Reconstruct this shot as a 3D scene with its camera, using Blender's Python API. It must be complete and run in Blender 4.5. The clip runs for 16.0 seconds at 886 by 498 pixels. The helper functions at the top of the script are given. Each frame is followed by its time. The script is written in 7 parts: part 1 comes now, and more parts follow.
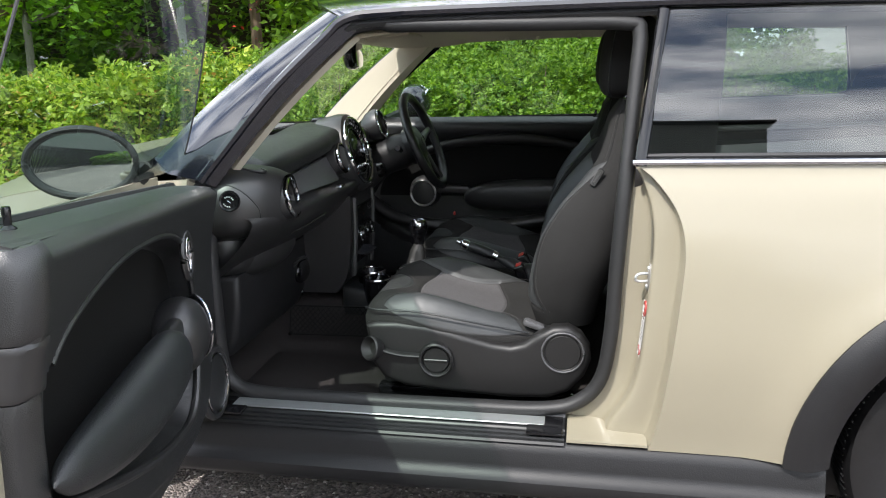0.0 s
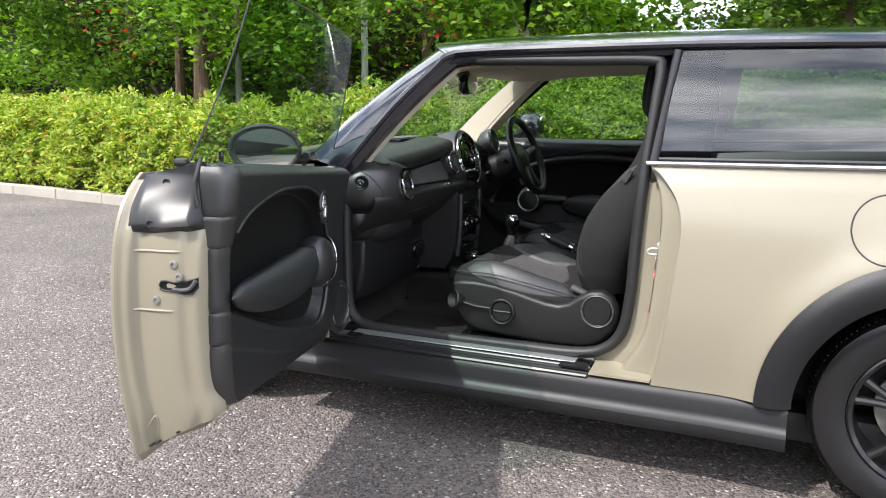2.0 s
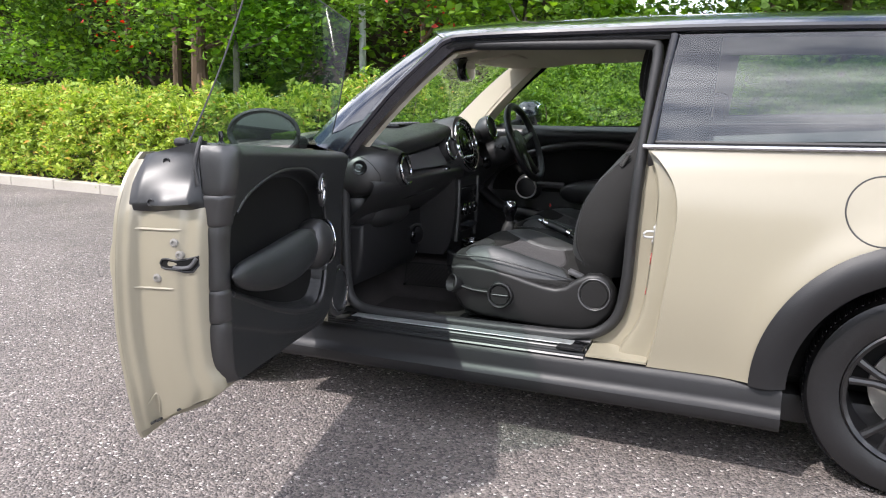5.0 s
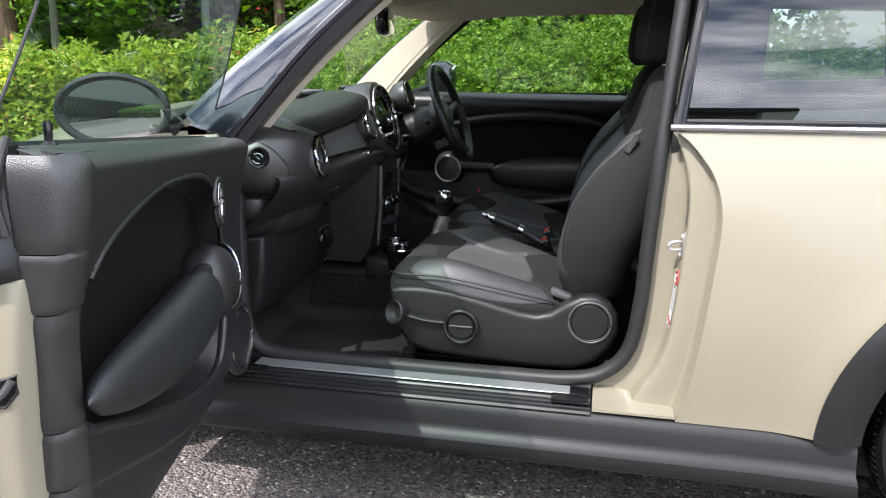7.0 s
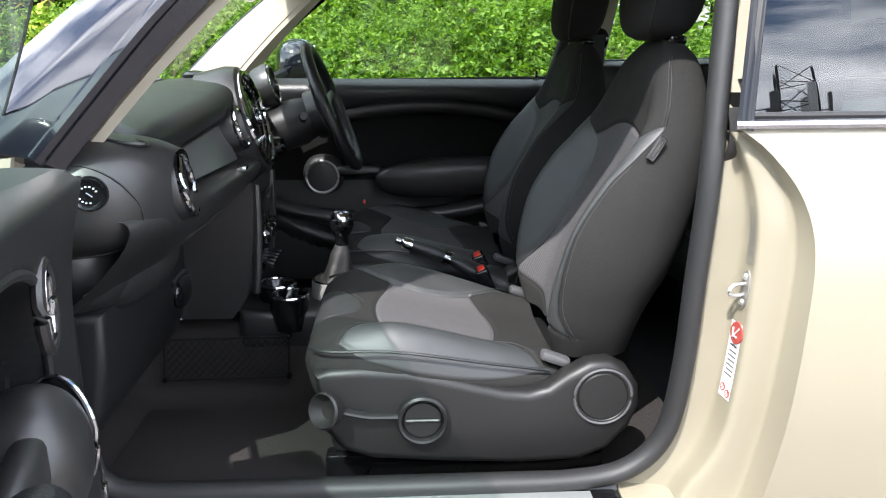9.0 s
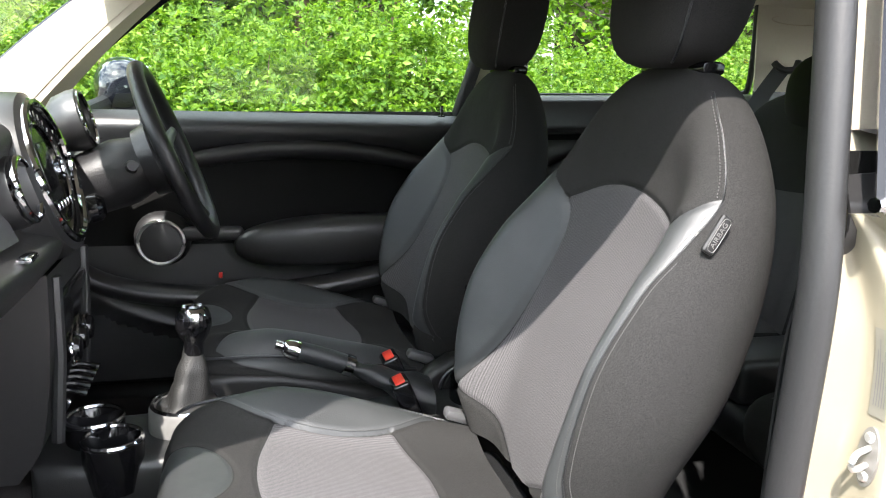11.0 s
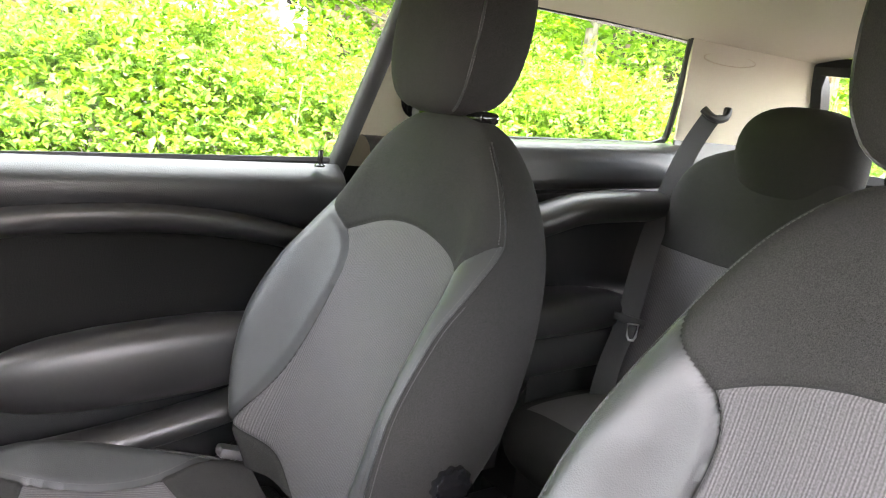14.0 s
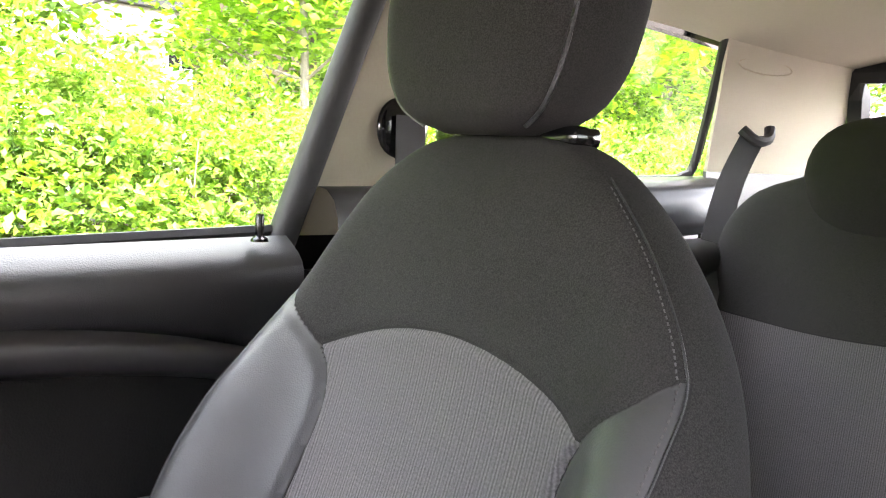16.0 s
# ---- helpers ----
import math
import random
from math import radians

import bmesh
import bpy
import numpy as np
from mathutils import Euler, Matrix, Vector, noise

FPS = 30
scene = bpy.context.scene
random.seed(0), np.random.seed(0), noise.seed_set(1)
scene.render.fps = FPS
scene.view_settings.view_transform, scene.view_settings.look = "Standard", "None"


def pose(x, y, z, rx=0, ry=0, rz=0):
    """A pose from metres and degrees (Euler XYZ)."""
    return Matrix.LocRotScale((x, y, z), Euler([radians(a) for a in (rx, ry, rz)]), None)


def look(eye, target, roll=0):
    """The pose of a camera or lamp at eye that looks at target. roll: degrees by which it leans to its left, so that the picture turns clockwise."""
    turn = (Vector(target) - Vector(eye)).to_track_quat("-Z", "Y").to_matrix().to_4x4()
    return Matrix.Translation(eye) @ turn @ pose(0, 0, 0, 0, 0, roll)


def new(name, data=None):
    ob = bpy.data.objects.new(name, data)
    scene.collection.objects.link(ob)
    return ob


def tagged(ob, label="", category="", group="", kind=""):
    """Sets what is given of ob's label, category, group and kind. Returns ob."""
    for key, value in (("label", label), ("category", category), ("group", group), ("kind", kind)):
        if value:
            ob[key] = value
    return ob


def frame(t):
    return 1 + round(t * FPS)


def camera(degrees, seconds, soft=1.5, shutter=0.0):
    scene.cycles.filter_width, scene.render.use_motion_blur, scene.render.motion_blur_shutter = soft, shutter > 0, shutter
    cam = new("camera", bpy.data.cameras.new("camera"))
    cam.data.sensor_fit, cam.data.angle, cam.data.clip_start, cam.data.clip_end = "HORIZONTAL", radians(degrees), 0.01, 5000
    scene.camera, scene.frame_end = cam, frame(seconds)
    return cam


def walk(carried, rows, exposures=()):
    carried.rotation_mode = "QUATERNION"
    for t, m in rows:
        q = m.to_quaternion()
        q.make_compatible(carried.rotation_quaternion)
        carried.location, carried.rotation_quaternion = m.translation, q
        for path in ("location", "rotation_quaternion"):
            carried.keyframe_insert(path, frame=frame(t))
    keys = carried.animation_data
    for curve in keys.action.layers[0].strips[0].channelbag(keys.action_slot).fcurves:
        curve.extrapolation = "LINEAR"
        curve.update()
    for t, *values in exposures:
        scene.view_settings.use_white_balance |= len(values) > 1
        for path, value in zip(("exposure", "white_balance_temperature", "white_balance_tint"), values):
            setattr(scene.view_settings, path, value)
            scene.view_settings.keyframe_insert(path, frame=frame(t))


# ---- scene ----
cam = camera(60.2, 16.0, soft=1.1)
PATH = [
    (0, (-0.111, -1.705, 1.219), (-0.467, 0.206, 0.75), -1.0),
    (0.5, (-0.032, -1.881, 1.254), (-0.553, -0.006, 0.793), -0.2),
    (1, (0.028, -2.043, 1.228), (-0.604, -0.197, 0.789), 1.3),
    (1.5, (0.18, -2.172, 1.177), (-0.556, -0.363, 0.746), 1.4),
    (2, (0.355, -2.313, 1.158), (-0.419, -0.506, 0.793), 0.4),
    (2.5, (0.423, -2.434, 1.11), (-0.392, -0.634, 0.798), 0.3),
    (3, (0.445, -2.469, 1.101), (-0.391, -0.682, 0.772), 0.2),
    (3.2, (0.453, -2.462, 1.103), (-0.383, -0.677, 0.761), 0.0),
    (5.3, (0.312, -2.275, 1.13), (-0.417, -0.456, 0.727), 0.7),
    (5.5, (0.256, -2.226, 1.119), (-0.426, -0.396, 0.688), 1.1),
    (6, (0.083, -2.083, 1.115), (-0.465, -0.219, 0.642), 1.7),
    (6.5, (-0.043, -1.899, 1.122), (-0.523, -0.018, 0.641), 1.1),
    (7, (-0.152, -1.71, 1.133), (-0.54, 0.192, 0.654), 0.7),
    (7.5, (-0.259, -1.54, 1.163), (-0.493, 0.382, 0.662), 0.3),
    (8, (-0.356, -1.381, 1.139), (-0.442, 0.549, 0.621), 0.4),
    (8.5, (-0.438, -1.175, 1.093), (-0.47, 0.756, 0.572), 0.5),
    (9, (-0.537, -1.085, 1.11), (-0.413, 0.844, 0.597), 0.4),
    (9.5, (-0.578, -0.976, 1.09), (-0.323, 0.95, 0.616), 1.0),
    (10, (-0.562, -0.791, 1.098), (-0.262, 1.14, 0.673), 0.6),
    (10.2, (-0.565, -0.73, 1.098), (-0.233, 1.198, 0.683), 0.6),
    (12.3, (-0.68, -0.161, 1.108), (0.113, 1.603, 0.6), 3.9),
    (12.5, (-0.689, -0.118, 1.111), (0.121, 1.634, 0.587), 3.8),
    (13, (-0.694, -0.014, 1.123), (0.203, 1.692, 0.591), 4.2),
    (13.5, (-0.684, 0.13, 1.146), (0.356, 1.775, 0.687), 6.0),
    (14, (-0.666, 0.249, 1.158), (0.479, 1.838, 0.751), 6.0),
    (14.5, (-0.62, 0.366, 1.154), (0.534, 1.953, 0.77), 5.2),
    (15, (-0.566, 0.467, 1.138), (0.608, 2.045, 0.773), 4.4),
    (15.5, (-0.515, 0.614, 1.12), (0.784, 2.1, 0.8), 3.2),
    (16, (-0.482, 0.737, 1.108), (0.869, 2.19, 0.857), 2.7),
]
EXPOSURES = [(0.0, 0.92, 6450, 11), (3.0, 0.80, 6450, 14), (5.5, 0.84, 6350, 15), (7.5, 1.15, 6300, 13), (9.0, 1.54, 6300, 12), (10.2, 1.88, 6500, 13), (12.3, 3.02, 6600, 10), (13.0, 3.32, 6700, 11), (13.6, 3.92, 6900, 18), (14.2, 4.24, 7100, 22), (14.7, 4.22, 7100, 20), (15.3, 4.22, 7050, 25), (16.0, 4.22, 7000, 28)]
walk(cam, [(t, look(eye, target, roll)) for t, eye, target, roll in PATH], EXPOSURES)

# ---------------------------------------------------------------- light
SUN_WAY = Vector((0.375, 0.67, -1.0))
sun = new("sun", bpy.data.lights.new("sun", "SUN"))
sun.data.energy, sun.data.angle, sun.data.color = 3.0, radians(0.6), (1.0, 0.96, 0.9)
sun.rotation_euler = SUN_WAY.to_track_quat("-Z", "Y").to_euler()
world = bpy.data.worlds.new("sky")
scene.world = world
world.use_nodes = True
wn, wl = world.node_tree.nodes, world.node_tree.links
wn.clear()
sky = wn.new("ShaderNodeTexSky")
sky.sky_type, sky.sun_disc = "NISHITA", False
sky.sun_elevation = math.asin(1.0 / SUN_WAY.length)
sky.sun_rotation = math.atan2(-SUN_WAY.x, -SUN_WAY.y)
wco, wmap = wn.new("ShaderNodeTexCoord"), wn.new("ShaderNodeMapping")
wmap.inputs["Scale"].default_value = (1.6, 1.6, 4.5)
wno, wra = wn.new("ShaderNodeTexNoise"), wn.new("ShaderNodeValToRGB")
wno.inputs["Scale"].default_value, wno.inputs["Detail"].default_value, wno.inputs["Roughness"].default_value = 1.7, 8, 0.6
wra.color_ramp.elements[0].position, wra.color_ramp.elements[1].position = 0.40, 0.66
wmx, wbg, wou = wn.new("ShaderNodeMixRGB"), wn.new("ShaderNodeBackground"), wn.new("ShaderNodeOutputWorld")
wmx.inputs[2].default_value = (23.0, 23.4, 24.0, 1)
wbg.inputs["Strength"].default_value = 0.125
for a, b in ((wco.outputs["Generated"], wmap.inputs["Vector"]), (wmap.outputs[0], wno.inputs["Vector"]), (wno.outputs["Fac"], wra.inputs["Fac"]), (wra.outputs["Color"], wmx.inputs[0]),
             (sky.outputs[0], wmx.inputs[1]), (wmx.outputs[0], wbg.inputs["Color"]), (wbg.outputs[0], wou.inputs[0])):
    wl.new(a, b)


# ---------------------------------------------------------------- materials
def material(name, color, rough=0.5, metal=0.0, other=None, scale=40.0, amount=0.35, bump=0.0, bump_scale=None, coat=0.0, spec=0.5, detail=6.0, stretch=None, wear=0.0, coarse=3.0, sheen=0.0):
    """Two scales of variation in colour, gloss and relief, in metres."""
    m = bpy.data.materials.new(name)
    m.use_nodes = True
    n, l = m.node_tree.nodes, m.node_tree.links
    b = n["Principled BSDF"]
    b.inputs["Roughness"].default_value, b.inputs["Metallic"].default_value = rough, metal
    b.inputs["Coat Weight"].default_value, b.inputs["Specular IOR Level"].default_value = coat, spec
    b.inputs["Coat Roughness"].default_value = 0.04
    b.inputs["Sheen Weight"].default_value = sheen
    co = n.new("ShaderNodeTexCoord")
    src = co.outputs["Object"]
    if stretch:
        mp = n.new("ShaderNodeMapping")
        mp.inputs["Scale"].default_value = stretch
        l.new(src, mp.inputs["Vector"])
        src = mp.outputs[0]
    fine, big = n.new("ShaderNodeTexNoise"), n.new("ShaderNodeTexNoise")
    fine.inputs["Scale"].default_value, fine.inputs["Detail"].default_value = scale, detail
    big.inputs["Scale"].default_value, big.inputs["Detail"].default_value = coarse, 4
    l.new(src, fine.inputs["Vector"])
    l.new(src, big.inputs["Vector"])
    other = other or tuple(c * 0.7 for c in color)
    ramp = n.new("ShaderNodeValToRGB")
    ramp.color_ramp.elements[0].position, ramp.color_ramp.elements[1].position = 0.5 - amount, 0.5 + amount
    ramp.color_ramp.elements[0].color, ramp.color_ramp.elements[1].color = (*other, 1), (*color, 1)
    add = n.new("ShaderNodeMath")
    add.operation = "MULTIPLY_ADD"
    add.inputs[1].default_value = 0.6
    half = n.new("ShaderNodeMath")
    half.operation = "MULTIPLY"
    half.inputs[1].default_value = 0.7
    l.new(big.outputs["Fac"], half.inputs[0])
    l.new(fine.outputs["Fac"], add.inputs[0])
    l.new(half.outputs[0], add.inputs[2])
    l.new(add.outputs[0], ramp.inputs["Fac"])
    l.new(ramp.outputs["Color"], b.inputs["Base Color"])
    rr = n.new("ShaderNodeMapRange")
    rr.inputs["To Min"].default_value, rr.inputs["To Max"].default_value = max(0.0, rough - 0.08 - wear), min(1.0, rough + 0.08 + wear)
    l.new(big.outputs["Fac"], rr.inputs["Value"])
    l.new(rr.outputs[0], b.inputs["Roughness"])
    if bump:
        bp = n.new("ShaderNodeBump")
        bp.inputs["Strength"].default_value, bp.inputs["Distance"].default_value = bump, 0.004
        tx = fine
        if bump_scale:
            tx = n.new("ShaderNodeTexVoronoi")
            tx.inputs["Scale"].default_value = bump_scale
            l.new(src, tx.inputs["Vector"])
        l.new(tx.outputs[0], bp.inputs["Height"])
        l.new(bp.outputs[0], b.inputs["Normal"])
    return m


def glass(name, tint, gloss=0.0):
    m = bpy.data.materials.new(name)
    m.use_nodes = True
    n, l = m.node_tree.nodes, m.node_tree.links
    n.remove(n["Principled BSDF"])
    tr, gl, mx, fr = n.new("ShaderNodeBsdfTransparent"), n.new("ShaderNodeBsdfGlossy"), n.new("ShaderNodeMixShader"), n.new("ShaderNodeLayerWeight")
    fr.inputs["Blend"].default_value = 0.5
    p5, sc = n.new("ShaderNodeMath"), n.new("ShaderNodeMath")
    p5.operation, sc.operation = "POWER", "MULTIPLY"
    p5.inputs[1].default_value, sc.inputs[1].default_value = 4.5, 0.7
    tr.inputs[0].default_value = (*tint, 1)
    gl.inputs["Roughness"].default_value = 0.003
    gl.inputs["Color"].default_value = (1, 1, 1, 1)
    add = n.new("ShaderNodeMath")
    add.inputs[1].default_value = 0.05 + gloss
    l.new(fr.outputs["Facing"], p5.inputs[0])
    l.new(p5.outputs[0], sc.inputs[0])
    l.new(sc.outputs[0], add.inputs[0])
    l.new(add.outputs[0], mx.inputs[0])
    l.new(tr.outputs[0], mx.inputs[1])
    l.new(gl.outputs[0], mx.inputs[2])
    l.new(mx.outputs[0], n["Material Output"].inputs[0])
    return m


def leaf_material(name, dark, light, random_gloss=0.55, tip=None):
    """Leaves that vary leaf by leaf and let some light through."""
    m = bpy.data.materials.new(name)
    m.use_nodes = True
    n, l = m.node_tree.nodes, m.node_tree.links
    b = n["Principled BSDF"]
    b.inputs["Roughness"].default_value = random_gloss
    b.inputs["Specular IOR Level"].default_value = 0.3
    geo, ramp = n.new("ShaderNodeNewGeometry"), n.new("ShaderNodeValToRGB")
    ramp.color_ramp.elements[0].color, ramp.color_ramp.elements[1].color = (*dark, 1), (*light, 1)
    if tip:
        ramp.color_ramp.elements[1].position = 0.93
        e = ramp.color_ramp.elements.new(0.97)
        e.color = (*tip, 1)
    l.new(geo.outputs["Random Per Island"], ramp.inputs["Fac"])
    l.new(ramp.outputs["Color"], b.inputs["Base Color"])
    tl, mx = n.new("ShaderNodeBsdfTranslucent"), n.new("ShaderNodeMixShader")
    hs = n.new("ShaderNodeHueSaturation")
    hs.inputs["Value"].default_value, hs.inputs["Saturation"].default_value = 1.5, 1.15
    l.new(ramp.outputs["Color"], hs.inputs["Color"])
    l.new(hs.outputs["Color"], tl.inputs["Color"])
    mx.inputs[0].default_value = 0.38
    l.new(b.outputs[0], mx.inputs[1])
    l.new(tl.outputs[0], mx.inputs[2])
    l.new(mx.outputs[0], n["Material Output"].inputs[0])
    return m


PAINT = material("cream_paint", (0.275, 0.249, 0.184), 0.36, 0.0, (0.261, 0.235, 0.173), 8, 0.4, coat=0.45, coarse=1.0)
PAINT.node_tree.nodes["Principled BSDF"].inputs["Coat Roughness"].default_value = 0.16
ROOF = material("black_gloss_paint", (0.010, 0.011, 0.017), 0.14, 0.0, (0.007, 0.008, 0.013), 30, coat=0.8, spec=0.5)
CLAD = material("black_cladding", (0.016, 0.016, 0.017), 0.44, 0, (0.011, 0.011, 0.012), 300, bump=0.15, wear=0.06, spec=0.38)
SATIN = material("satin_black_plastic", (0.014, 0.0145, 0.015), 0.36, 0, (0.010, 0.0105, 0.011), 200, wear=0.05)
RUBBER = material("black_rubber", (0.022, 0.022, 0.0225), 0.54, 0, (0.015, 0.015, 0.0155), 200, bump=0.1, wear=0.05)
TYRE = material("tyre_rubber", (0.012, 0.012, 0.013), 0.34, 0, (0.007, 0.007, 0.007), 60, bump=0.2, wear=0.08, spec=0.5)
TRIM = material("dark_grained_plastic", (0.017, 0.0178, 0.0185), 0.38, 0, (0.012, 0.0127, 0.0132), 120, bump=0.16, bump_scale=620, spec=0.85)
TRIM_SOFT = material("dark_smooth_plastic", (0.021, 0.0206, 0.0212), 0.40, 0, (0.0155, 0.0155, 0.016), 90, bump=0.06, wear=0.05, spec=0.8)
SHIELD = material("seat_side_plastic", (0.0155, 0.015, 0.015), 0.46, 0, (0.011, 0.011, 0.011), 90, bump=0.06, wear=0.05, spec=0.45)
TRIM_DARK = material("black_door_cloth", (0.012, 0.012, 0.0117), 0.62, 0, (0.008, 0.008, 0.008), 400, bump=0.2, spec=0.12)
GREY = material("grey_satin_trim", (0.085, 0.085, 0.088), 0.36, 0.0, (0.07, 0.07, 0.073), 60, bump=0.03)
CARPET = material("black_carpet", (0.046, 0.042, 0.041), 0.95, 0, (0.020, 0.018, 0.018), 500, bump=0.8, sheen=0.0, spec=0.08)
CREAM_TRIM = material("cream_cloth_trim", (0.52, 0.47, 0.37), 0.85, 0, (0.475, 0.425, 0.335), 250, bump=0.1)
TAN = material("tan_cloth_trim", (0.50, 0.43, 0.33), 0.8, 0, (0.45, 0.38, 0.29), 250)
CHROME = material("chrome", (0.62, 0.63, 0.66), 0.08, 1.0, (0.55, 0.56, 0.58), 20)
STEEL = material("brushed_steel", (0.62, 0.62, 0.61), 0.42, 0.8, (0.50, 0.50, 0.50), 60, bump=0.05, stretch=(1, 40, 40))
PLATE = material("grey_sill_plate", (0.42, 0.44, 0.44), 0.36, 0.6, (0.34, 0.36, 0.36), 60, stretch=(2, 40, 40))
ZINC = material("dull_zinc", (0.30, 0.29, 0.27), 0.5, 0.5, (0.22, 0.21, 0.19), 80)
WHEEL = material("black_alloy", (0.008, 0.008, 0.009), 0.32, 0.0, (0.012, 0.012, 0.012), 50, coat=0.3)
LEATHER = material("black_leather", (0.020, 0.022, 0.023), 0.36, 0, (0.016, 0.017, 0.018), 60, bump=0.22, bump_scale=500, wear=0.06)
BLACKGLOSS = material("black_gloss_plastic", (0.008, 0.008, 0.009), 0.12, 0, (0.006, 0.006, 0.007), 40)
PRINT = material("black_print", (0.006, 0.006, 0.007), 0.85, 0, (0.005, 0.005, 0.006), 40, spec=0.05)
DARKRED = material("faded_red_print", (0.42, 0.06, 0.05), 0.5, 0, (0.36, 0.05, 0.04), 60)
RED = material("red_plastic", (0.62, 0.03, 0.02), 0.35, 0, (0.5, 0.02, 0.015), 40)
BELT = material("dark_belt_webbing", (0.05, 0.05, 0.052), 0.7, 0, (0.03, 0.03, 0.032), 800, bump=0.3)
TAG = material("silver_plate", (0.25, 0.24, 0.20), 0.4, 0.2, (0.20, 0.19, 0.16), 60)
WHITE = material("white_print", (0.75, 0.75, 0.75), 0.5, 0, (0.68, 0.68, 0.68), 40)
STITCH = material("grey_thread", (0.080, 0.079, 0.077), 0.7, 0, (0.055, 0.055, 0.053), 900)
CLEAR = glass("clear_glass", (0.86, 0.93, 0.89))
SIDEGLASS = glass("light_green_glass", (0.76, 0.85, 0.80))
DOORGLASS = glass("green_tinted_glass", (0.58, 0.71, 0.65), 0.0)
PRIVACY = glass("dark_privacy_glass", (0.34, 0.40, 0.38), 0.03)
MIRROR = material("mirror_silver", (0.86, 0.88, 0.88), 0.01, 1.0, (0.86, 0.88, 0.88), 5)
MIRROR.node_tree.nodes["Principled BSDF"].inputs["Roughness"].default_value = 0.0
for lk in list(MIRROR.node_tree.nodes["Principled BSDF"].inputs["Roughness"].links):
    MIRROR.node_tree.links.remove(lk)


def fabric_material():
    """Seat cover: dark cloth, a ribbed lighter insert and leather, told apart by the panel value of each point."""
    m = bpy.data.materials.new("seat_cover")
    m.use_nodes = True
    n, l = m.node_tree.nodes, m.node_tree.links
    b = n["Principled BSDF"]

    def node(kind, **kw):
        x = n.new(kind)
        for k, v in kw.items():
            x.inputs[k].default_value = v
        return x

    at_l, at_i, uv = n.new("ShaderNodeAttribute"), n.new("ShaderNodeAttribute"), n.new("ShaderNodeAttribute")
    at_l.attribute_name, at_i.attribute_name, uv.attribute_name = "leather", "insert", "cloth_uv"
    def step(src):
        x = node("ShaderNodeMapRange")
        x.inputs["From Min"].default_value, x.inputs["From Max"].default_value = -0.0008, 0.0008
        l.new(src, x.inputs["Value"])
        return x.outputs[0]
    ml, mi = step(at_l.outputs["Fac"]), step(at_i.outputs["Fac"])
    co = n.new("ShaderNodeTexCoord")
    no = node("ShaderNodeTexNoise", Scale=900.0, Detail=3.0)
    l.new(co.outputs["Object"], no.inputs["Vector"])
    big = node("ShaderNodeTexNoise", Scale=7.0, Detail=4.0)
    l.new(co.outputs["Object"], big.inputs["Vector"])
    wave = n.new("ShaderNodeTexWave")
    wave.wave_type, wave.bands_direction = "BANDS", "X"
    wave.inputs["Scale"].default_value, wave.inputs["Distortion"].default_value = 86.0, 0.5
    wave.inputs["Detail Scale"].default_value = 30.0
    l.new(uv.outputs["Vector"], wave.inputs["Vector"])
    wave.wave_profile = "SIN"
    weave = node("ShaderNodeTexNoise", Scale=520.0, Detail=3.0)
    l.new(uv.outputs["Vector"], weave.inputs["Vector"])

    def ramp(src, a, c, lo=0.3, hi=0.7):
        x = n.new("ShaderNodeValToRGB")
        x.color_ramp.elements[0].color, x.color_ramp.elements[1].color = (*a, 1), (*c, 1)
        x.color_ramp.elements[0].position, x.color_ramp.elements[1].position = lo, hi
        l.new(src, x.inputs["Fac"])
        return x.outputs["Color"]

    def mix(f, a, c):
        x = n.new("ShaderNodeMixRGB")
        l.new(f, x.inputs[0])
        l.new(a, x.inputs[1])
        l.new(c, x.inputs[2])
        return x.outputs[0]

    cloth = ramp(no.outputs["Fac"], (0.011, 0.0108, 0.0106), (0.036, 0.0352, 0.034))
    fine = n.new("ShaderNodeTexWave")
    fine.wave_type, fine.bands_direction, fine.wave_profile = "BANDS", "X", "SIN"
    fine.inputs["Scale"].default_value, fine.inputs["Distortion"].default_value = 116.0, 0.25
    l.new(uv.outputs["Vector"], fine.inputs["Vector"])
    both = n.new("ShaderNodeMath")
    both.operation = "MULTIPLY_ADD"
    l.new(fine.outputs["Fac"], both.inputs[0])
    both.inputs[1].default_value = 0.3
    half = n.new("ShaderNodeMath")
    half.operation = "MULTIPLY"
    half.inputs[1].default_value = 0.4
    l.new(wave.outputs["Fac"], half.inputs[0])
    l.new(half.outputs[0], both.inputs[2])
    ribs = ramp(both.outputs[0], (0.060, 0.0575, 0.059), (0.116, 0.111, 0.114), 0.06, 0.64)
    speck = ramp(weave.outputs["Fac"], (0.78, 0.78, 0.78), (1.18, 1.18, 1.18), 0.34, 0.66)
    tint = n.new("ShaderNodeMixRGB")
    tint.blend_type, tint.inputs[0].default_value = "MULTIPLY", 1.0
    l.new(ribs, tint.inputs[1])
    l.new(speck, tint.inputs[2])
    ins = tint.outputs[0]
    lea = ramp(big.outputs["Fac"], (0.026, 0.028, 0.0288), (0.037, 0.0394, 0.0403))
    def line(src, width):
        a, c = n.new("ShaderNodeMath"), n.new("ShaderNodeMath")
        a.operation, c.operation = "ABSOLUTE", "LESS_THAN"
        l.new(src, a.inputs[0])
        l.new(a.outputs[0], c.inputs[0])
        c.inputs[1].default_value = width
        return c.outputs[0]
    most = n.new("ShaderNodeMath")
    most.operation = "MAXIMUM"
    l.new(line(at_l.outputs["Fac"], 0.0013), most.inputs[0])
    l.new(line(at_i.outputs["Fac"], 0.0010), most.inputs[1])
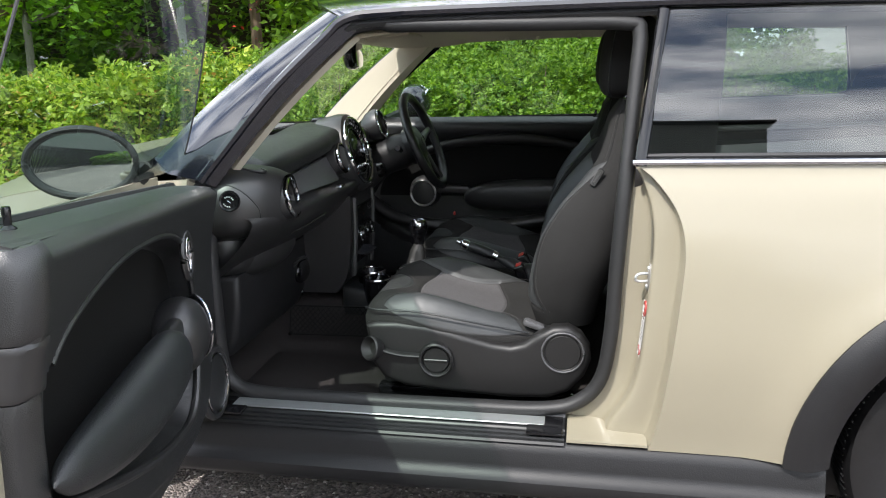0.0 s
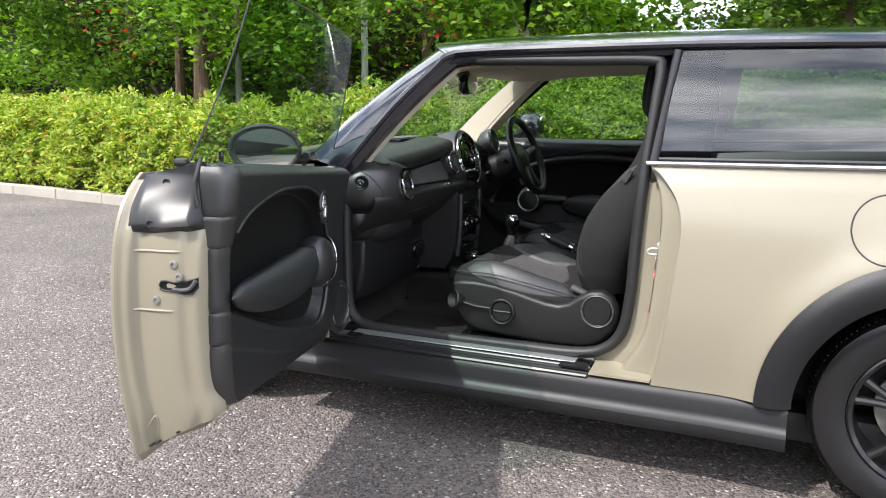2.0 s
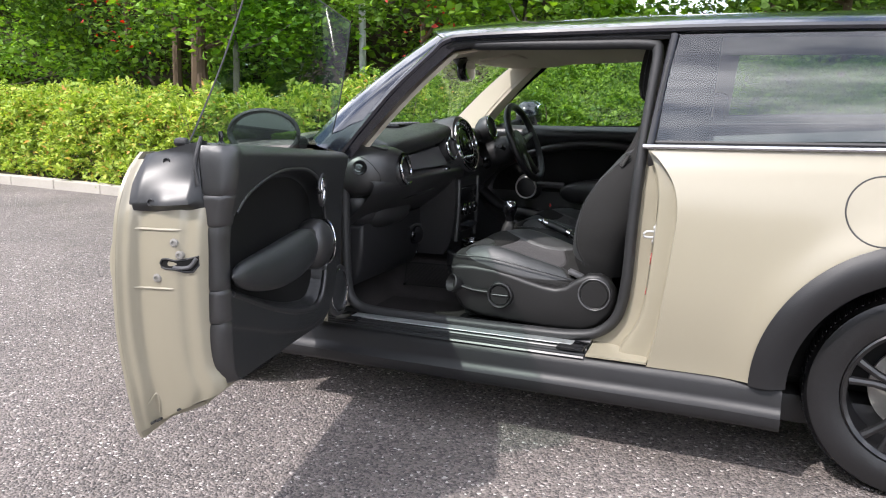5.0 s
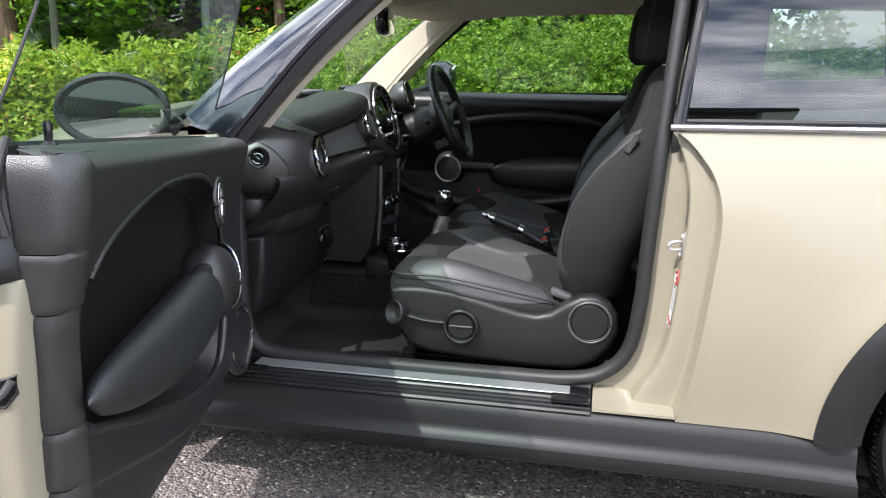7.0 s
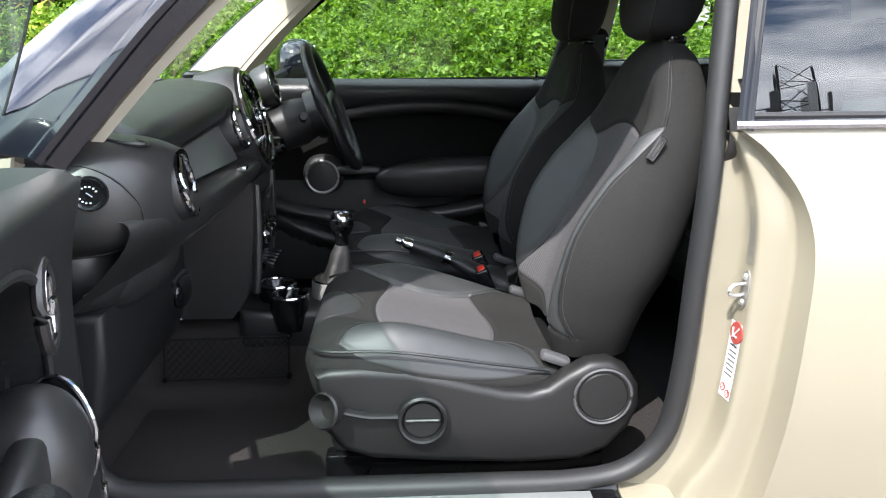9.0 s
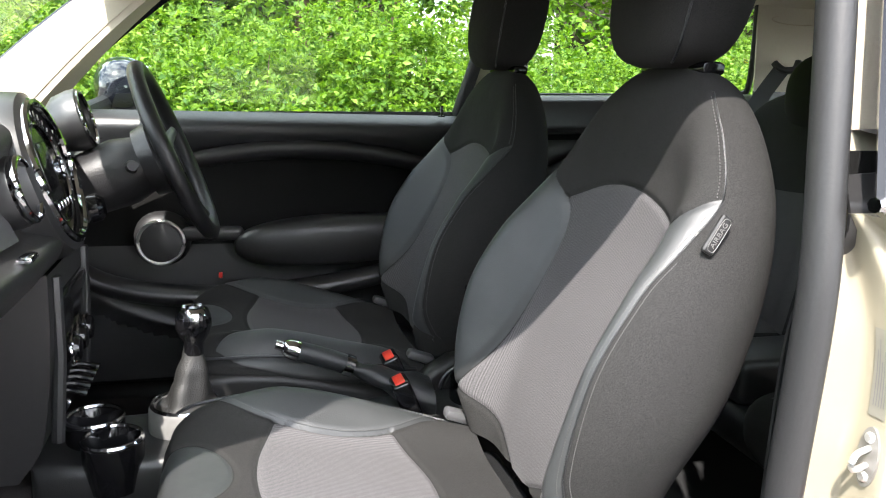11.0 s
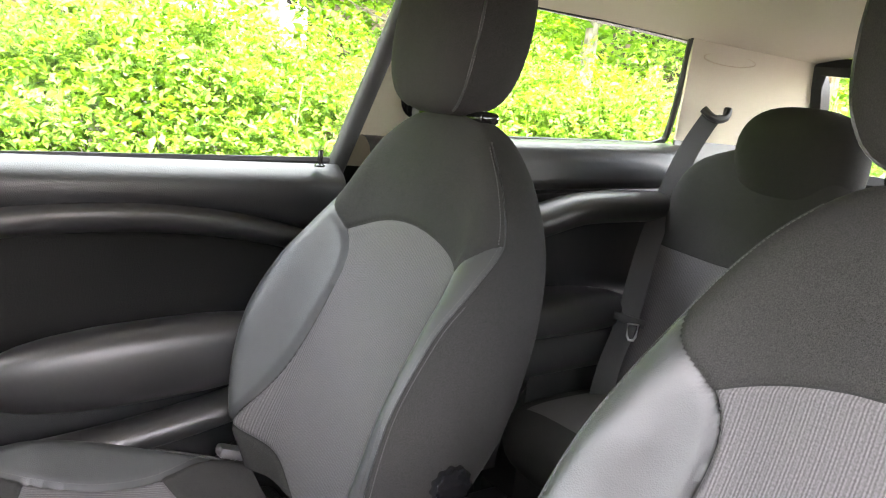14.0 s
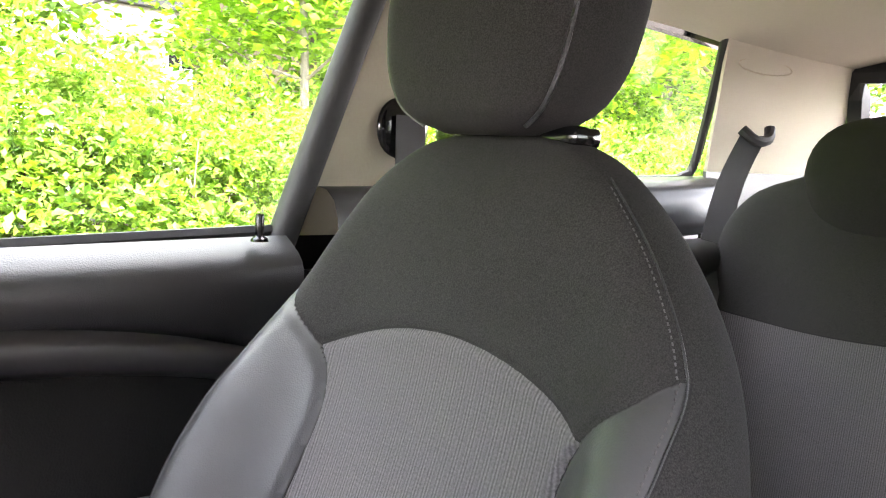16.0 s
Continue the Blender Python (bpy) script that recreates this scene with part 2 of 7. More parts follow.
    thread = ramp(no.outputs["Fac"], (0.012, 0.012, 0.012), (0.022, 0.022, 0.022))
    l.new(mix(most.outputs[0], mix(ml, mix(mi, cloth, ins), lea), thread), b.inputs["Base Color"])
    rough = n.new("ShaderNodeMapRange")
    rough.inputs["To Min"].default_value, rough.inputs["To Max"].default_value = 0.92, 0.50
    l.new(ml, rough.inputs["Value"])
    l.new(rough.outputs[0], b.inputs["Roughness"])
    vor = node("ShaderNodeTexVoronoi", Scale=650.0)
    l.new(co.outputs["Object"], vor.inputs["Vector"])
    knit = n.new("ShaderNodeMath")
    knit.operation = "MULTIPLY_ADD"
    l.new(wave.outputs["Fac"], knit.inputs[0])
    knit.inputs[1].default_value = 0.35
    l.new(weave.outputs["Fac"], knit.inputs[2])
    h = mix(ml, mix(mi, no.outputs["Fac"], knit.outputs[0]), vor.outputs["Distance"])
    wr = node("ShaderNodeTexNoise", Scale=14.0, Detail=2.0)
    l.new(co.outputs["Object"], wr.inputs["Vector"])
    b1, b2 = n.new("ShaderNodeBump"), n.new("ShaderNodeBump")
    b1.inputs["Strength"].default_value, b1.inputs["Distance"].default_value = 0.16, 0.0010
    b2.inputs["Strength"].default_value, b2.inputs["Distance"].default_value = 0.22, 0.012
    l.new(h, b1.inputs["Height"])
    l.new(wr.outputs["Fac"], b2.inputs["Height"])
    l.new(b2.outputs[0], b1.inputs["Normal"])
    l.new(b1.outputs[0], b.inputs["Normal"])
    b.inputs["Sheen Weight"].default_value = 0.0
    gloss = n.new("ShaderNodeMapRange")
    gloss.inputs["To Min"].default_value, gloss.inputs["To Max"].default_value = 0.20, 0.7
    l.new(ml, gloss.inputs["Value"])
    l.new(gloss.outputs[0], b.inputs["Specular IOR Level"])
    return m


SEAT = fabric_material()


def asphalt_material():
    m = bpy.data.materials.new("asphalt")
    m.use_nodes = True
    n, l = m.node_tree.nodes, m.node_tree.links
    b = n["Principled BSDF"]
    co = n.new("ShaderNodeTexCoord")
    v1, n1, n2 = n.new("ShaderNodeTexVoronoi"), n.new("ShaderNodeTexNoise"), n.new("ShaderNodeTexNoise")
    v1.inputs["Scale"].default_value, n1.inputs["Scale"].default_value, n2.inputs["Scale"].default_value = 115.0, 1.1, 220.0
    n1.inputs["Detail"].default_value = 8
    for x in (v1, n1, n2):
        l.new(co.outputs["Object"], x.inputs["Vector"])
    sep = n.new("ShaderNodeSeparateColor")
    l.new(v1.outputs["Color"], sep.inputs[0])
    r1 = n.new("ShaderNodeValToRGB")
    e = r1.color_ramp.elements
    e[0].position, e[0].color = 0.0, (0.045, 0.040, 0.038, 1)
    e[1].position, e[1].color = 1.0, (0.46, 0.43, 0.40, 1)
    for pos, c in ((0.45, (0.118, 0.102, 0.094, 1)), (0.8, (0.150, 0.129, 0.118, 1)), (0.95, (0.19, 0.163, 0.148, 1))):
        x = e.new(pos)
        x.color = c
    l.new(sep.outputs[0], r1.inputs["Fac"])
    r2 = n.new("ShaderNodeMapRange")
    r2.inputs["From Min"].default_value, r2.inputs["From Max"].default_value = 0.25, 0.75
    r2.inputs["To Min"].default_value, r2.inputs["To Max"].default_value = 1.06, 1.72
    l.new(n1.outputs["Fac"], r2.inputs["Value"])
    mul = n.new("ShaderNodeMixRGB")
    mul.blend_type, mul.inputs[0].default_value = "MULTIPLY", 1.0
    l.new(r1.outputs["Color"], mul.inputs[1])
    l.new(r2.outputs[0], mul.inputs[2])
    l.new(mul.outputs[0], b.inputs["Base Color"])
    b.inputs["Roughness"].default_value = 0.85
    bp = n.new("ShaderNodeBump")
    bp.invert = True
    bp.inputs["Strength"].default_value, bp.inputs["Distance"].default_value = 1.0, 0.010
    l.new(v1.outputs["Distance"], bp.inputs["Height"])
    l.new(bp.outputs[0], b.inputs["Normal"])
    return m


ASPHALT = asphalt_material()
TANSTONE = material("tan_kerb_stone", (0.36, 0.27, 0.18), 0.9, 0, (0.27, 0.20, 0.13), 60, bump=0.4)
KERB = material("kerb_concrete", (0.42, 0.39, 0.34), 0.9, 0, (0.30, 0.28, 0.24), 60, bump=0.4)
LAMP = material("pale_grey_steel", (0.62, 0.63, 0.64), 0.4, 0.2, (0.55, 0.56, 0.57), 10)
GAITER = material("grey_leather", (0.019, 0.019, 0.0185), 0.52, 0, (0.013, 0.013, 0.0127), 40, bump=0.25, bump_scale=400)
WHEELSKIN = material("black_wheel_leather", (0.014, 0.014, 0.015), 0.38, 0, (0.010, 0.010, 0.010), 60, bump=0.15, bump_scale=500)
PALEGREY = material("pale_grey_plastic", (0.18, 0.176, 0.17), 0.45, 0, (0.14, 0.137, 0.13), 60)
RENDER = material("pale_render", (0.50, 0.48, 0.45), 0.9, 0, (0.42, 0.40, 0.37), 6)
BRICK = material("brown_brick", (0.15, 0.085, 0.06), 0.9, 0, (0.10, 0.055, 0.04), 12, bump=0.3)
DARKBRICK = material("grey_green_cladding", (0.20, 0.21, 0.19), 0.9, 0, (0.15, 0.16, 0.145), 12, bump=0.3)
BLUESTEEL = material("blue_grey_steel", (0.10, 0.125, 0.15), 0.5, 0.2, (0.07, 0.09, 0.11), 8)
# Bed soil; also the dark of the sheets painted as shade behind foliage.
SOIL_AND_SHADE = material("dark_soil_and_shade", (0.07, 0.055, 0.035), 0.95, 0, (0.03, 0.024, 0.016), 25, bump=0.8)
BARK = material("grey_bark", (0.23, 0.20, 0.165), 0.9, 0, (0.12, 0.10, 0.08), 30, bump=0.8, stretch=(1, 1, 0.25))
BROWNBARK = material("brown_bark", (0.16, 0.11, 0.075), 0.9, 0, (0.09, 0.06, 0.04), 30, bump=0.8, stretch=(1, 1, 0.25))
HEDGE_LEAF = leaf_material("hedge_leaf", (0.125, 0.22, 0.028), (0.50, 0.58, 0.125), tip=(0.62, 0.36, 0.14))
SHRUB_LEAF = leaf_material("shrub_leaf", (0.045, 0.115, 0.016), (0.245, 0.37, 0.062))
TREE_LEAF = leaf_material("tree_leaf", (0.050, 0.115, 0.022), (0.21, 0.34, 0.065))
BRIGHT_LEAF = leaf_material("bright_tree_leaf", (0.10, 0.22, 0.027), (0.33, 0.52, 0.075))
GOLD_LEAF = leaf_material("gold_leaf", (0.20, 0.24, 0.03), (0.55, 0.40, 0.06))
RED_LEAF = leaf_material("red_leaf", (0.30, 0.02, 0.02), (0.6, 0.07, 0.05))


# ---------------------------------------------------------------- mesh helpers
PLACE = {}


def thing(name, at, label, category, group="", kind=""):
    ob = new(name)
    ob.empty_display_size = 0.1
    ob.location = at
    PLACE[ob] = Matrix.Translation(at)
    return tagged(ob, label, category, group, kind)


def hang(ob, parent, label=""):
    while parent is not None and parent.parent is not None and parent.parent.parent is not None:
        parent = parent.parent
    if parent is not None:
        ob.parent = parent
        ob.matrix_parent_inverse = PLACE.get(parent, Matrix()).inverted()
    if label:
        ob["label"] = label
    return ob


def solid(name, verts, faces, mat, parent=None, label="", smooth=True, edge=35):
    me = bpy.data.meshes.new(name)
    me.from_pydata([tuple(v) for v in verts], [], faces)
    me.validate()
    bm = bmesh.new()
    bm.from_mesh(me)
    bmesh.ops.recalc_face_normals(bm, faces=bm.faces)
    return part(name, bm, mat, parent, label, smooth, edge, me)


def part(name, bm, mat, parent=None, label="", smooth=True, edge=35, me=None):
    me = me or bpy.data.meshes.new(name)
    if smooth:
        lim = radians(edge)
        for f in bm.faces:
            f.smooth = True
        for e in bm.edges:
            e.smooth = e.calc_face_angle(0) < lim
    bm.to_mesh(me)
    bm.free()
    me.materials.append(mat)
    return hang(new(name, me), parent, label)


def sheet(fn, nu, nv, wrap_u=False, wrap_v=False):
    """Points and faces of a grid; fn(u, v) with u, v in 0..1."""
    pts = [fn(i / (nu if wrap_u else nu - 1), j / (nv if wrap_v else nv - 1)) for j in range(nv) for i in range(nu)]
    fs = []
    for j in range(nv if wrap_v else nv - 1):
        for i in range(nu if wrap_u else nu - 1):
            a, b = i, (i + 1) % nu
            c, d = j * nu, ((j + 1) % nv) * nu
            fs.append((c + a, c + b, d + b, d + a))
    return pts, fs


def shell(fn, nu, nv, thick):
    """A curved panel with thickness: thick is a vector from the outer to the inner face."""
    p, f = sheet(fn, nu, nv)
    t = Vector(thick)
    q = [Vector(a) + t for a in p]
    k = len(p)
    fs = list(f) + [tuple(k + i for i in reversed(a)) for a in f]
    rim = [j for j in range(nu)] + [j * nu + nu - 1 for j in range(1, nv)] + [(nv - 1) * nu + i for i in range(nu - 2, -1, -1)] + [j * nu for j in range(nv - 2, 0, -1)]
    for a, b in zip(rim, rim[1:] + rim[:1]):
        fs.append((a, b, k + b, k + a))
    return [Vector(a) for a in p] + q, fs


def curve(keys, t):
    """Smooth value through keys of (t, value...)."""
    ts = [k[0] for k in keys]
    t = min(max(t, ts[0]), ts[-1])
    i = max(0, min(len(ts) - 2, next((n for n in range(len(ts) - 1) if t <= ts[n + 1]), len(ts) - 2)))
    f = (t - ts[i]) / (ts[i + 1] - ts[i])
    out = []
    for c in range(1, len(keys[0])):
        p1, p2 = keys[i][c], keys[i + 1][c]
        d = ts[i + 1] - ts[i]
        m1 = (p2 - keys[i - 1][c]) / (ts[i + 1] - ts[i - 1]) if i > 0 else (p2 - p1) / d
        m2 = (keys[i + 2][c] - p1) / (ts[i + 2] - ts[i]) if i + 2 < len(ts) else (p2 - p1) / d
        f2, f3 = f * f, f * f * f
        out.append((2 * f3 - 3 * f2 + 1) * p1 + (f3 - 2 * f2 + f) * d * m1 + (-2 * f3 + 3 * f2) * p2 + (f3 - f2) * d * m2)
    return out[0] if len(out) == 1 else tuple(out)


def smooth_path(pts, n, closed=False):
    """n points along a smooth curve through pts."""
    pts = [Vector(p) for p in pts]
    k = len(pts)
    out = []
    seg = k if closed else k - 1
    for i in range(n):
        s = i * seg / (n if closed else n - 1)
        a = min(int(s), seg - 1)
        f = s - a
        g = (lambda j: pts[j % k]) if closed else (lambda j: pts[min(max(j, 0), k - 1)])
        p0, p1, p2, p3 = g(a - 1), g(a), g(a + 1), g(a + 2)
        out.append(0.5 * ((2 * p1) + (p2 - p0) * f + (2 * p0 - 5 * p1 + 4 * p2 - p3) * f * f + (3 * p1 - p0 - 3 * p2 + p3) * f ** 3))
    return out


def tube(path, r, n=8, closed=False, flat=1.0, up=(0, 0, 1)):
    """A round or flattened bar along path; r a number or a list."""
    path = [Vector(p) for p in path]
    k = len(path)
    pts, fs = [], []
    upv = Vector(up)
    for i, p in enumerate(path):
        a = path[(i - 1) % k] if closed or i else path[0]
        b = path[(i + 1) % k] if closed or i < k - 1 else path[-1]
        d = (b - a).normalized()
        s = d.cross(upv)
        s = s.normalized() if s.length > 1e-4 else d.orthogonal().normalized()
        w = s.cross(d).normalized()
        rr = r[i] if isinstance(r, (list, tuple)) else r
        for j in range(n):
            t = 2 * math.pi * j / n
            pts.append(p + s * (rr * math.cos(t)) + w * (rr * flat * math.sin(t)))
    for i in range(k if closed else k - 1):
        for j in range(n):
            a, b = i * n + j, i * n + (j + 1) % n
            c, d = ((i + 1) % k) * n + j, ((i + 1) % k) * n + (j + 1) % n
            fs.append((a, b, d, c))
    if not closed:
        fs += [tuple(range(n - 1, -1, -1)), tuple(range((k - 1) * n, k * n))]
    return pts, fs


def lathe(profile, center, axis, n=32):
    """Turn (radius, height) pairs round axis."""
    z = Vector(axis).normalized()
    x = z.orthogonal().normalized()
    y = z.cross(x)
    c = Vector(center)
    pts, fs, k = [], [], len(profile)
    for i in range(n):
        t = 2 * math.pi * i / n
        pts += [c + (x * math.cos(t) + y * math.sin(t)) * max(r, 1e-5) + z * h for r, h in profile]
    for i in range(n):
        for j in range(k - 1):
            a, b = i * k + j, ((i + 1) % n) * k + j
            fs.append((a, b, b + 1, a + 1))
    return pts, fs


def block(center, size, bevel=0.01, seg=3, turn=None):
    bm = bmesh.new()
    bmesh.ops.create_cube(bm, size=1.0, matrix=Matrix.Translation(center) @ (turn or Matrix()) @ Matrix.Diagonal((*size, 1)))
    if bevel:
        bmesh.ops.bevel(bm, geom=list(bm.edges), offset=min(bevel, min(size) * 0.48), segments=seg, profile=0.5, affect="EDGES")
    return bm


def prism(outline, to3, depth0, depth1, bevel=0.004, seg=2):
    """An outline of 2D points made solid between two depths; to3(a, b, depth) gives the place."""
    bm = bmesh.new()
    lo = [bm.verts.new(to3(a, b, depth0)) for a, b in outline]
    hi = [bm.verts.new(to3(a, b, depth1)) for a, b in outline]
    k = len(lo)
    f1 = bm.faces.new(lo)
    f2 = bm.faces.new(list(reversed(hi)))
    for i in range(k):
        bm.faces.new((lo[i], hi[i], hi[(i + 1) % k], lo[(i + 1) % k]))
    bmesh.ops.recalc_face_normals(bm, faces=bm.faces)
    if bevel:
        bmesh.ops.bevel(bm, geom=list(f1.edges) + list(f2.edges), offset=bevel, segments=seg, profile=0.5, affect="EDGES")
    bmesh.ops.triangulate(bm, faces=[f for f in bm.faces if len(f.verts) > 6])
    return bm


def blob(center, radii, power=2.4, nu=32, nv=18, turn=None):
    """A rounded solid between a ball and a box."""
    turn = turn or Matrix()
    c = Vector(center)

    def sgn(v, p):
        return math.copysign(abs(v) ** p, v)

    def at(u, v):
        a, b = 2 * math.pi * u, math.pi * (min(max(v, 0.004), 0.996) - 0.5)
        e = 2 / power
        p = Vector((radii[0] * sgn(math.cos(b), e) * sgn(math.cos(a), e), radii[1] * sgn(math.cos(b), e) * sgn(math.sin(a), e), radii[2] * sgn(math.sin(b), e)))
        return c + (turn.to_3x3() @ p)

    pts, fs = sheet(at, nu, nv, wrap_u=True)
    fs += [tuple(range(nu - 1, -1, -1)), tuple(range((nv - 1) * nu, nv * nu))]
    return pts, fs


def joined(*lots):
    pts, fs = [], []
    for p, f in lots:
        k = len(pts)
        pts += list(p)
        fs += [tuple(k + i for i in a) for a in f]
    return pts, fs


MID = 0.845  # the car's middle line


def far(y):
    return 2 * MID - y


# ---------------------------------------------------------------- ground
def ground():
    v = [(-400, -400, 0), (400, -400, 0), (400, 400, 0), (-400, 400, 0)]
    ob = solid("ground", v, [(0, 1, 2, 3)], ASPHALT, smooth=False)
    tagged(ob, "grey asphalt of a car park with pale stone chips", "ground", kind="structure")


ground()


# ---------------------------------------------------------------- the car's shell
car = thing("car", (0.0, MID, 0.0), "cream two-door hatchback with black roof, its passenger door wide open", "car")


SIDE = [(0.17, 0.02), (0.31, 0.022), (0.42, 0.012), (0.55, 0.006), (0.70, 0.018), (0.82, 0.038), (0.93, 0.075), (0.985, 0.102), (1.343, 0.20)]


def side_y(x, z):
    """How far in the flank lies; it draws in towards both ends."""
    y = curve(SIDE, z)
    if x > 0.9:
        y += 0.16 * ((x - 0.9) / 0.6) ** 2.2
    if x < -1.2:
        y += 0.22 * ((-1.2 - x) / 1.0) ** 2.0
    for c in (REAR_X, FRONT_X):
        d = math.hypot(x - c, z - 0.31)
        y -= 0.022 * math.exp(-((d - 0.44) / 0.07) ** 2)
    return y


REAR_X, FRONT_X = 0.815, -1.655
SHUT = [(0.311, 0.058), (0.36, 0.072), (0.46, 0.089), (0.57, 0.102), (0.69, 0.114), (0.78, 0.121), (0.84, 0.116), (0.89, 0.099), (0.93, 0.072), (0.965, 0.040), (0.985, 0.012)]
SEAL = [(-1.085, 0.62), (-1.080, 0.44), (-1.055, 0.375), (-0.99, 0.348), (-0.80, 0.343), (-0.40, 0.345), (-0.20, 0.350), (-0.11, 0.375), (-0.055, 0.44), (-0.034, 0.56), (-0.026, 0.72), (-0.015, 0.90), (-0.004, 1.05), (0.008, 1.20),
        (0.012, 1.285), (-0.02, 1.308), (-0.25, 1.312), (-0.55, 1.316), (-0.655, 1.314), (-0.742, 1.280), (-0.874, 1.165), (-0.985, 1.034), (-1.055, 0.945), (-1.080, 0.86), (-1.085, 0.74)]


def seal_y(z):
    return 0.135 if z < 0.85 else 0.135 + 0.085 * min(1.0, ((z - 0.85) / 0.45)) ** 1.2


def flank(mirror, parent):
    """Rear wing with its wheel arch, from the door's edge to the tail."""
    Y = far if mirror else (lambda y: y)

    def low(x):
        if x < 0.352:
            return 0.311
        d = 0.455 ** 2 - (x - REAR_X) ** 2
        return max(0.31, 0.31 + math.sqrt(d)) if d > 0 else 0.31

    def at(u, v):
        zt = 0.985
        x0 = curve(SHUT, 0.311 + v * (zt - 0.311))
        x = x0 + (1.46 - x0) * u
        z0 = low(x)
        z = z0 + (zt + 0.012 * max(0, x) - z0) * v
        return (x, Y(side_y(x, z)), z)

    p, f = shell(at, 90, 34, (0, -0.012 if mirror else 0.012, 0))
    return solid("rear_wing", p, f, PAINT, parent, "glossy cream painted rear wing")


def arch(cx, mirror, parent, r0=0.356, r1=0.458):
    Y = far if mirror else (lambda y: y)

    def at(u, v):
        a = math.pi * (-0.004 + 1.008 * u)
        r = r0 + (r1 - r0) * v
        x, z = cx - r * math.cos(a), 0.31 + r * math.sin(a)
        bulge = 0.018 * math.sin(math.pi * min(1, max(0, v * 0.9 + 0.12)))
        return (x, Y(side_y(x, z) - 0.006 - bulge), z)

    p, f = shell(at, 60, 8, (0, -0.03 if mirror else 0.03, 0))
    solid("wheel_arch", p, f, CLAD, parent, "matt black plastic wheel arch trim")

    def liner(u, v):
        a = math.pi * (-0.05 + 1.1 * u)
        return (cx - 0.365 * math.cos(a), Y(0.03 + 0.24 * v), 0.31 + 0.365 * math.sin(a))

    p, f = sheet(liner, 40, 3)
    disc = [(cx - 0.37, Y(0.27), 0.15), (cx + 0.37, Y(0.27), 0.15), (cx + 0.37, Y(0.27), 0.70), (cx - 0.37, Y(0.27), 0.70)]
    k = len(p)
    solid("arch_liner", list(p) + disc, f + [(k, k + 1, k + 2, k + 3)], RUBBER, parent)


def skirt(mirror, parent):
    Y = far if mirror else (lambda y: y)
    prof = [(0.16, 0.165), (0.03, 0.172), (-0.012, 0.182), (-0.026, 0.20), (-0.024, 0.225), (0.000, 0.238), (0.004, 0.255), (0.010, 0.285), (0.018, 0.305), (0.030, 0.313), (0.16, 0.318)]

    def at(u, v):
        x = -1.30 + 1.752 * u
        i = v * (len(prof) - 1)
        a = min(int(i), len(prof) - 2)
        y, z = [prof[a][c] + (prof[a + 1][c] - prof[a][c]) * (i - a) for c in (0, 1)]
        tip = 0.012 * max(0, (u - 0.86) / 0.14) ** 2
        return (x, Y(y - tip), z)

    p, f = sheet(at, 40, len(prof))
    n = 40
    f = f + [tuple(j * n for j in range(len(prof))), tuple(j * n + n - 1 for j in reversed(range(len(prof))))]
    solid("side_skirt", p, f, CLAD, parent, "matt black plastic sill skirt", edge=50)


def wheel(cx, mirror, parent):
    y0 = far(0.055) if mirror else 0.055
    s = 1 if mirror else -1
    c = (cx, y0, 0.31)
    prof = [(0.205, -0.16), (0.24, -0.175), (0.285, -0.17), (0.303, -0.15), (0.309, -0.11), (0.310, -0.06), (0.306, -0.02), (0.296, 0.003), (0.270, 0.014), (0.235, 0.012), (0.212, 0.003), (0.205, -0.01)]
    w = solid("wheel", *lathe([(0.200, -0.15), (0.196, -0.05), (0.204, -0.004), (0.209, 0.004), (0.204, 0.008), (0.193, 0.0), (0.186, -0.03), (0.180, -0.12)], c, (0, s, 0), 64), WHEEL, parent, "black five-twin-spoke alloy wheel")
    tread = []
    solid("tyre", *lathe(prof, c, (0, s, 0), 72), TYRE, w, "worn black road tyre")
    for i in range(110):
        a = 2 * math.pi * i / 110
        for k in (-1, 1):
            b = a + 0.02 * k
            p0 = Vector((cx + 0.3085 * math.cos(a), y0 + s * -0.012, 0.31 + 0.3085 * math.sin(a)))
            p1 = Vector((cx + 0.3125 * math.cos(b), y0 + s * -0.07, 0.31 + 0.3125 * math.sin(b)))
            tread.append(tube([p0, p1], 0.0024, 4))
    solid("tread", *joined(*tread), TYRE, w, smooth=False)
    for i in range(5):
        for k in (-1, 1):
            a = 2 * math.pi * i / 5 + 0.3
            b0, b1 = a + k * 0.10, a + k * 0.17
            pts = [Vector((cx + r * math.cos(t), y0 + s * h, 0.31 + r * math.sin(t))) for r, t, h in ((0.045, b0 + k * 0.2, -0.020), (0.11, b0, -0.016), (0.192, b1, -0.012))]
            solid("spoke", *tube(smooth_path(pts, 6), [0.017, 0.015, 0.013, 0.012, 0.012, 0.014], 8, flat=0.9, up=(0, 1, 0)), WHEEL, w)
    solid("hub", *lathe([(0.0, 0.0), (0.032, -0.002), (0.036, -0.008), (0.06, -0.014), (0.065, -0.05)], c, (0, s, 0), 32), WHEEL, w)
    solid("brake_disc", *lathe([(0.0, -0.085), (0.13, -0.085), (0.13, -0.10), (0.0, -0.10)], c, (0, s, 0), 40), ZINC, w)
    return w


for mirror in (False, True):
    flank(mirror, car)
    for cx in (REAR_X, FRONT_X):
        arch(cx, mirror, car)
        wheel(cx, mirror, car)
    skirt(mirror, car)


WING_TOP = [(-2.3, 0.60), (-2.16, 0.675), (-2.06, 0.740), (-1.95, 0.800), (-1.8, 0.855), (-1.5, 0.915), (-1.1, 0.945)]


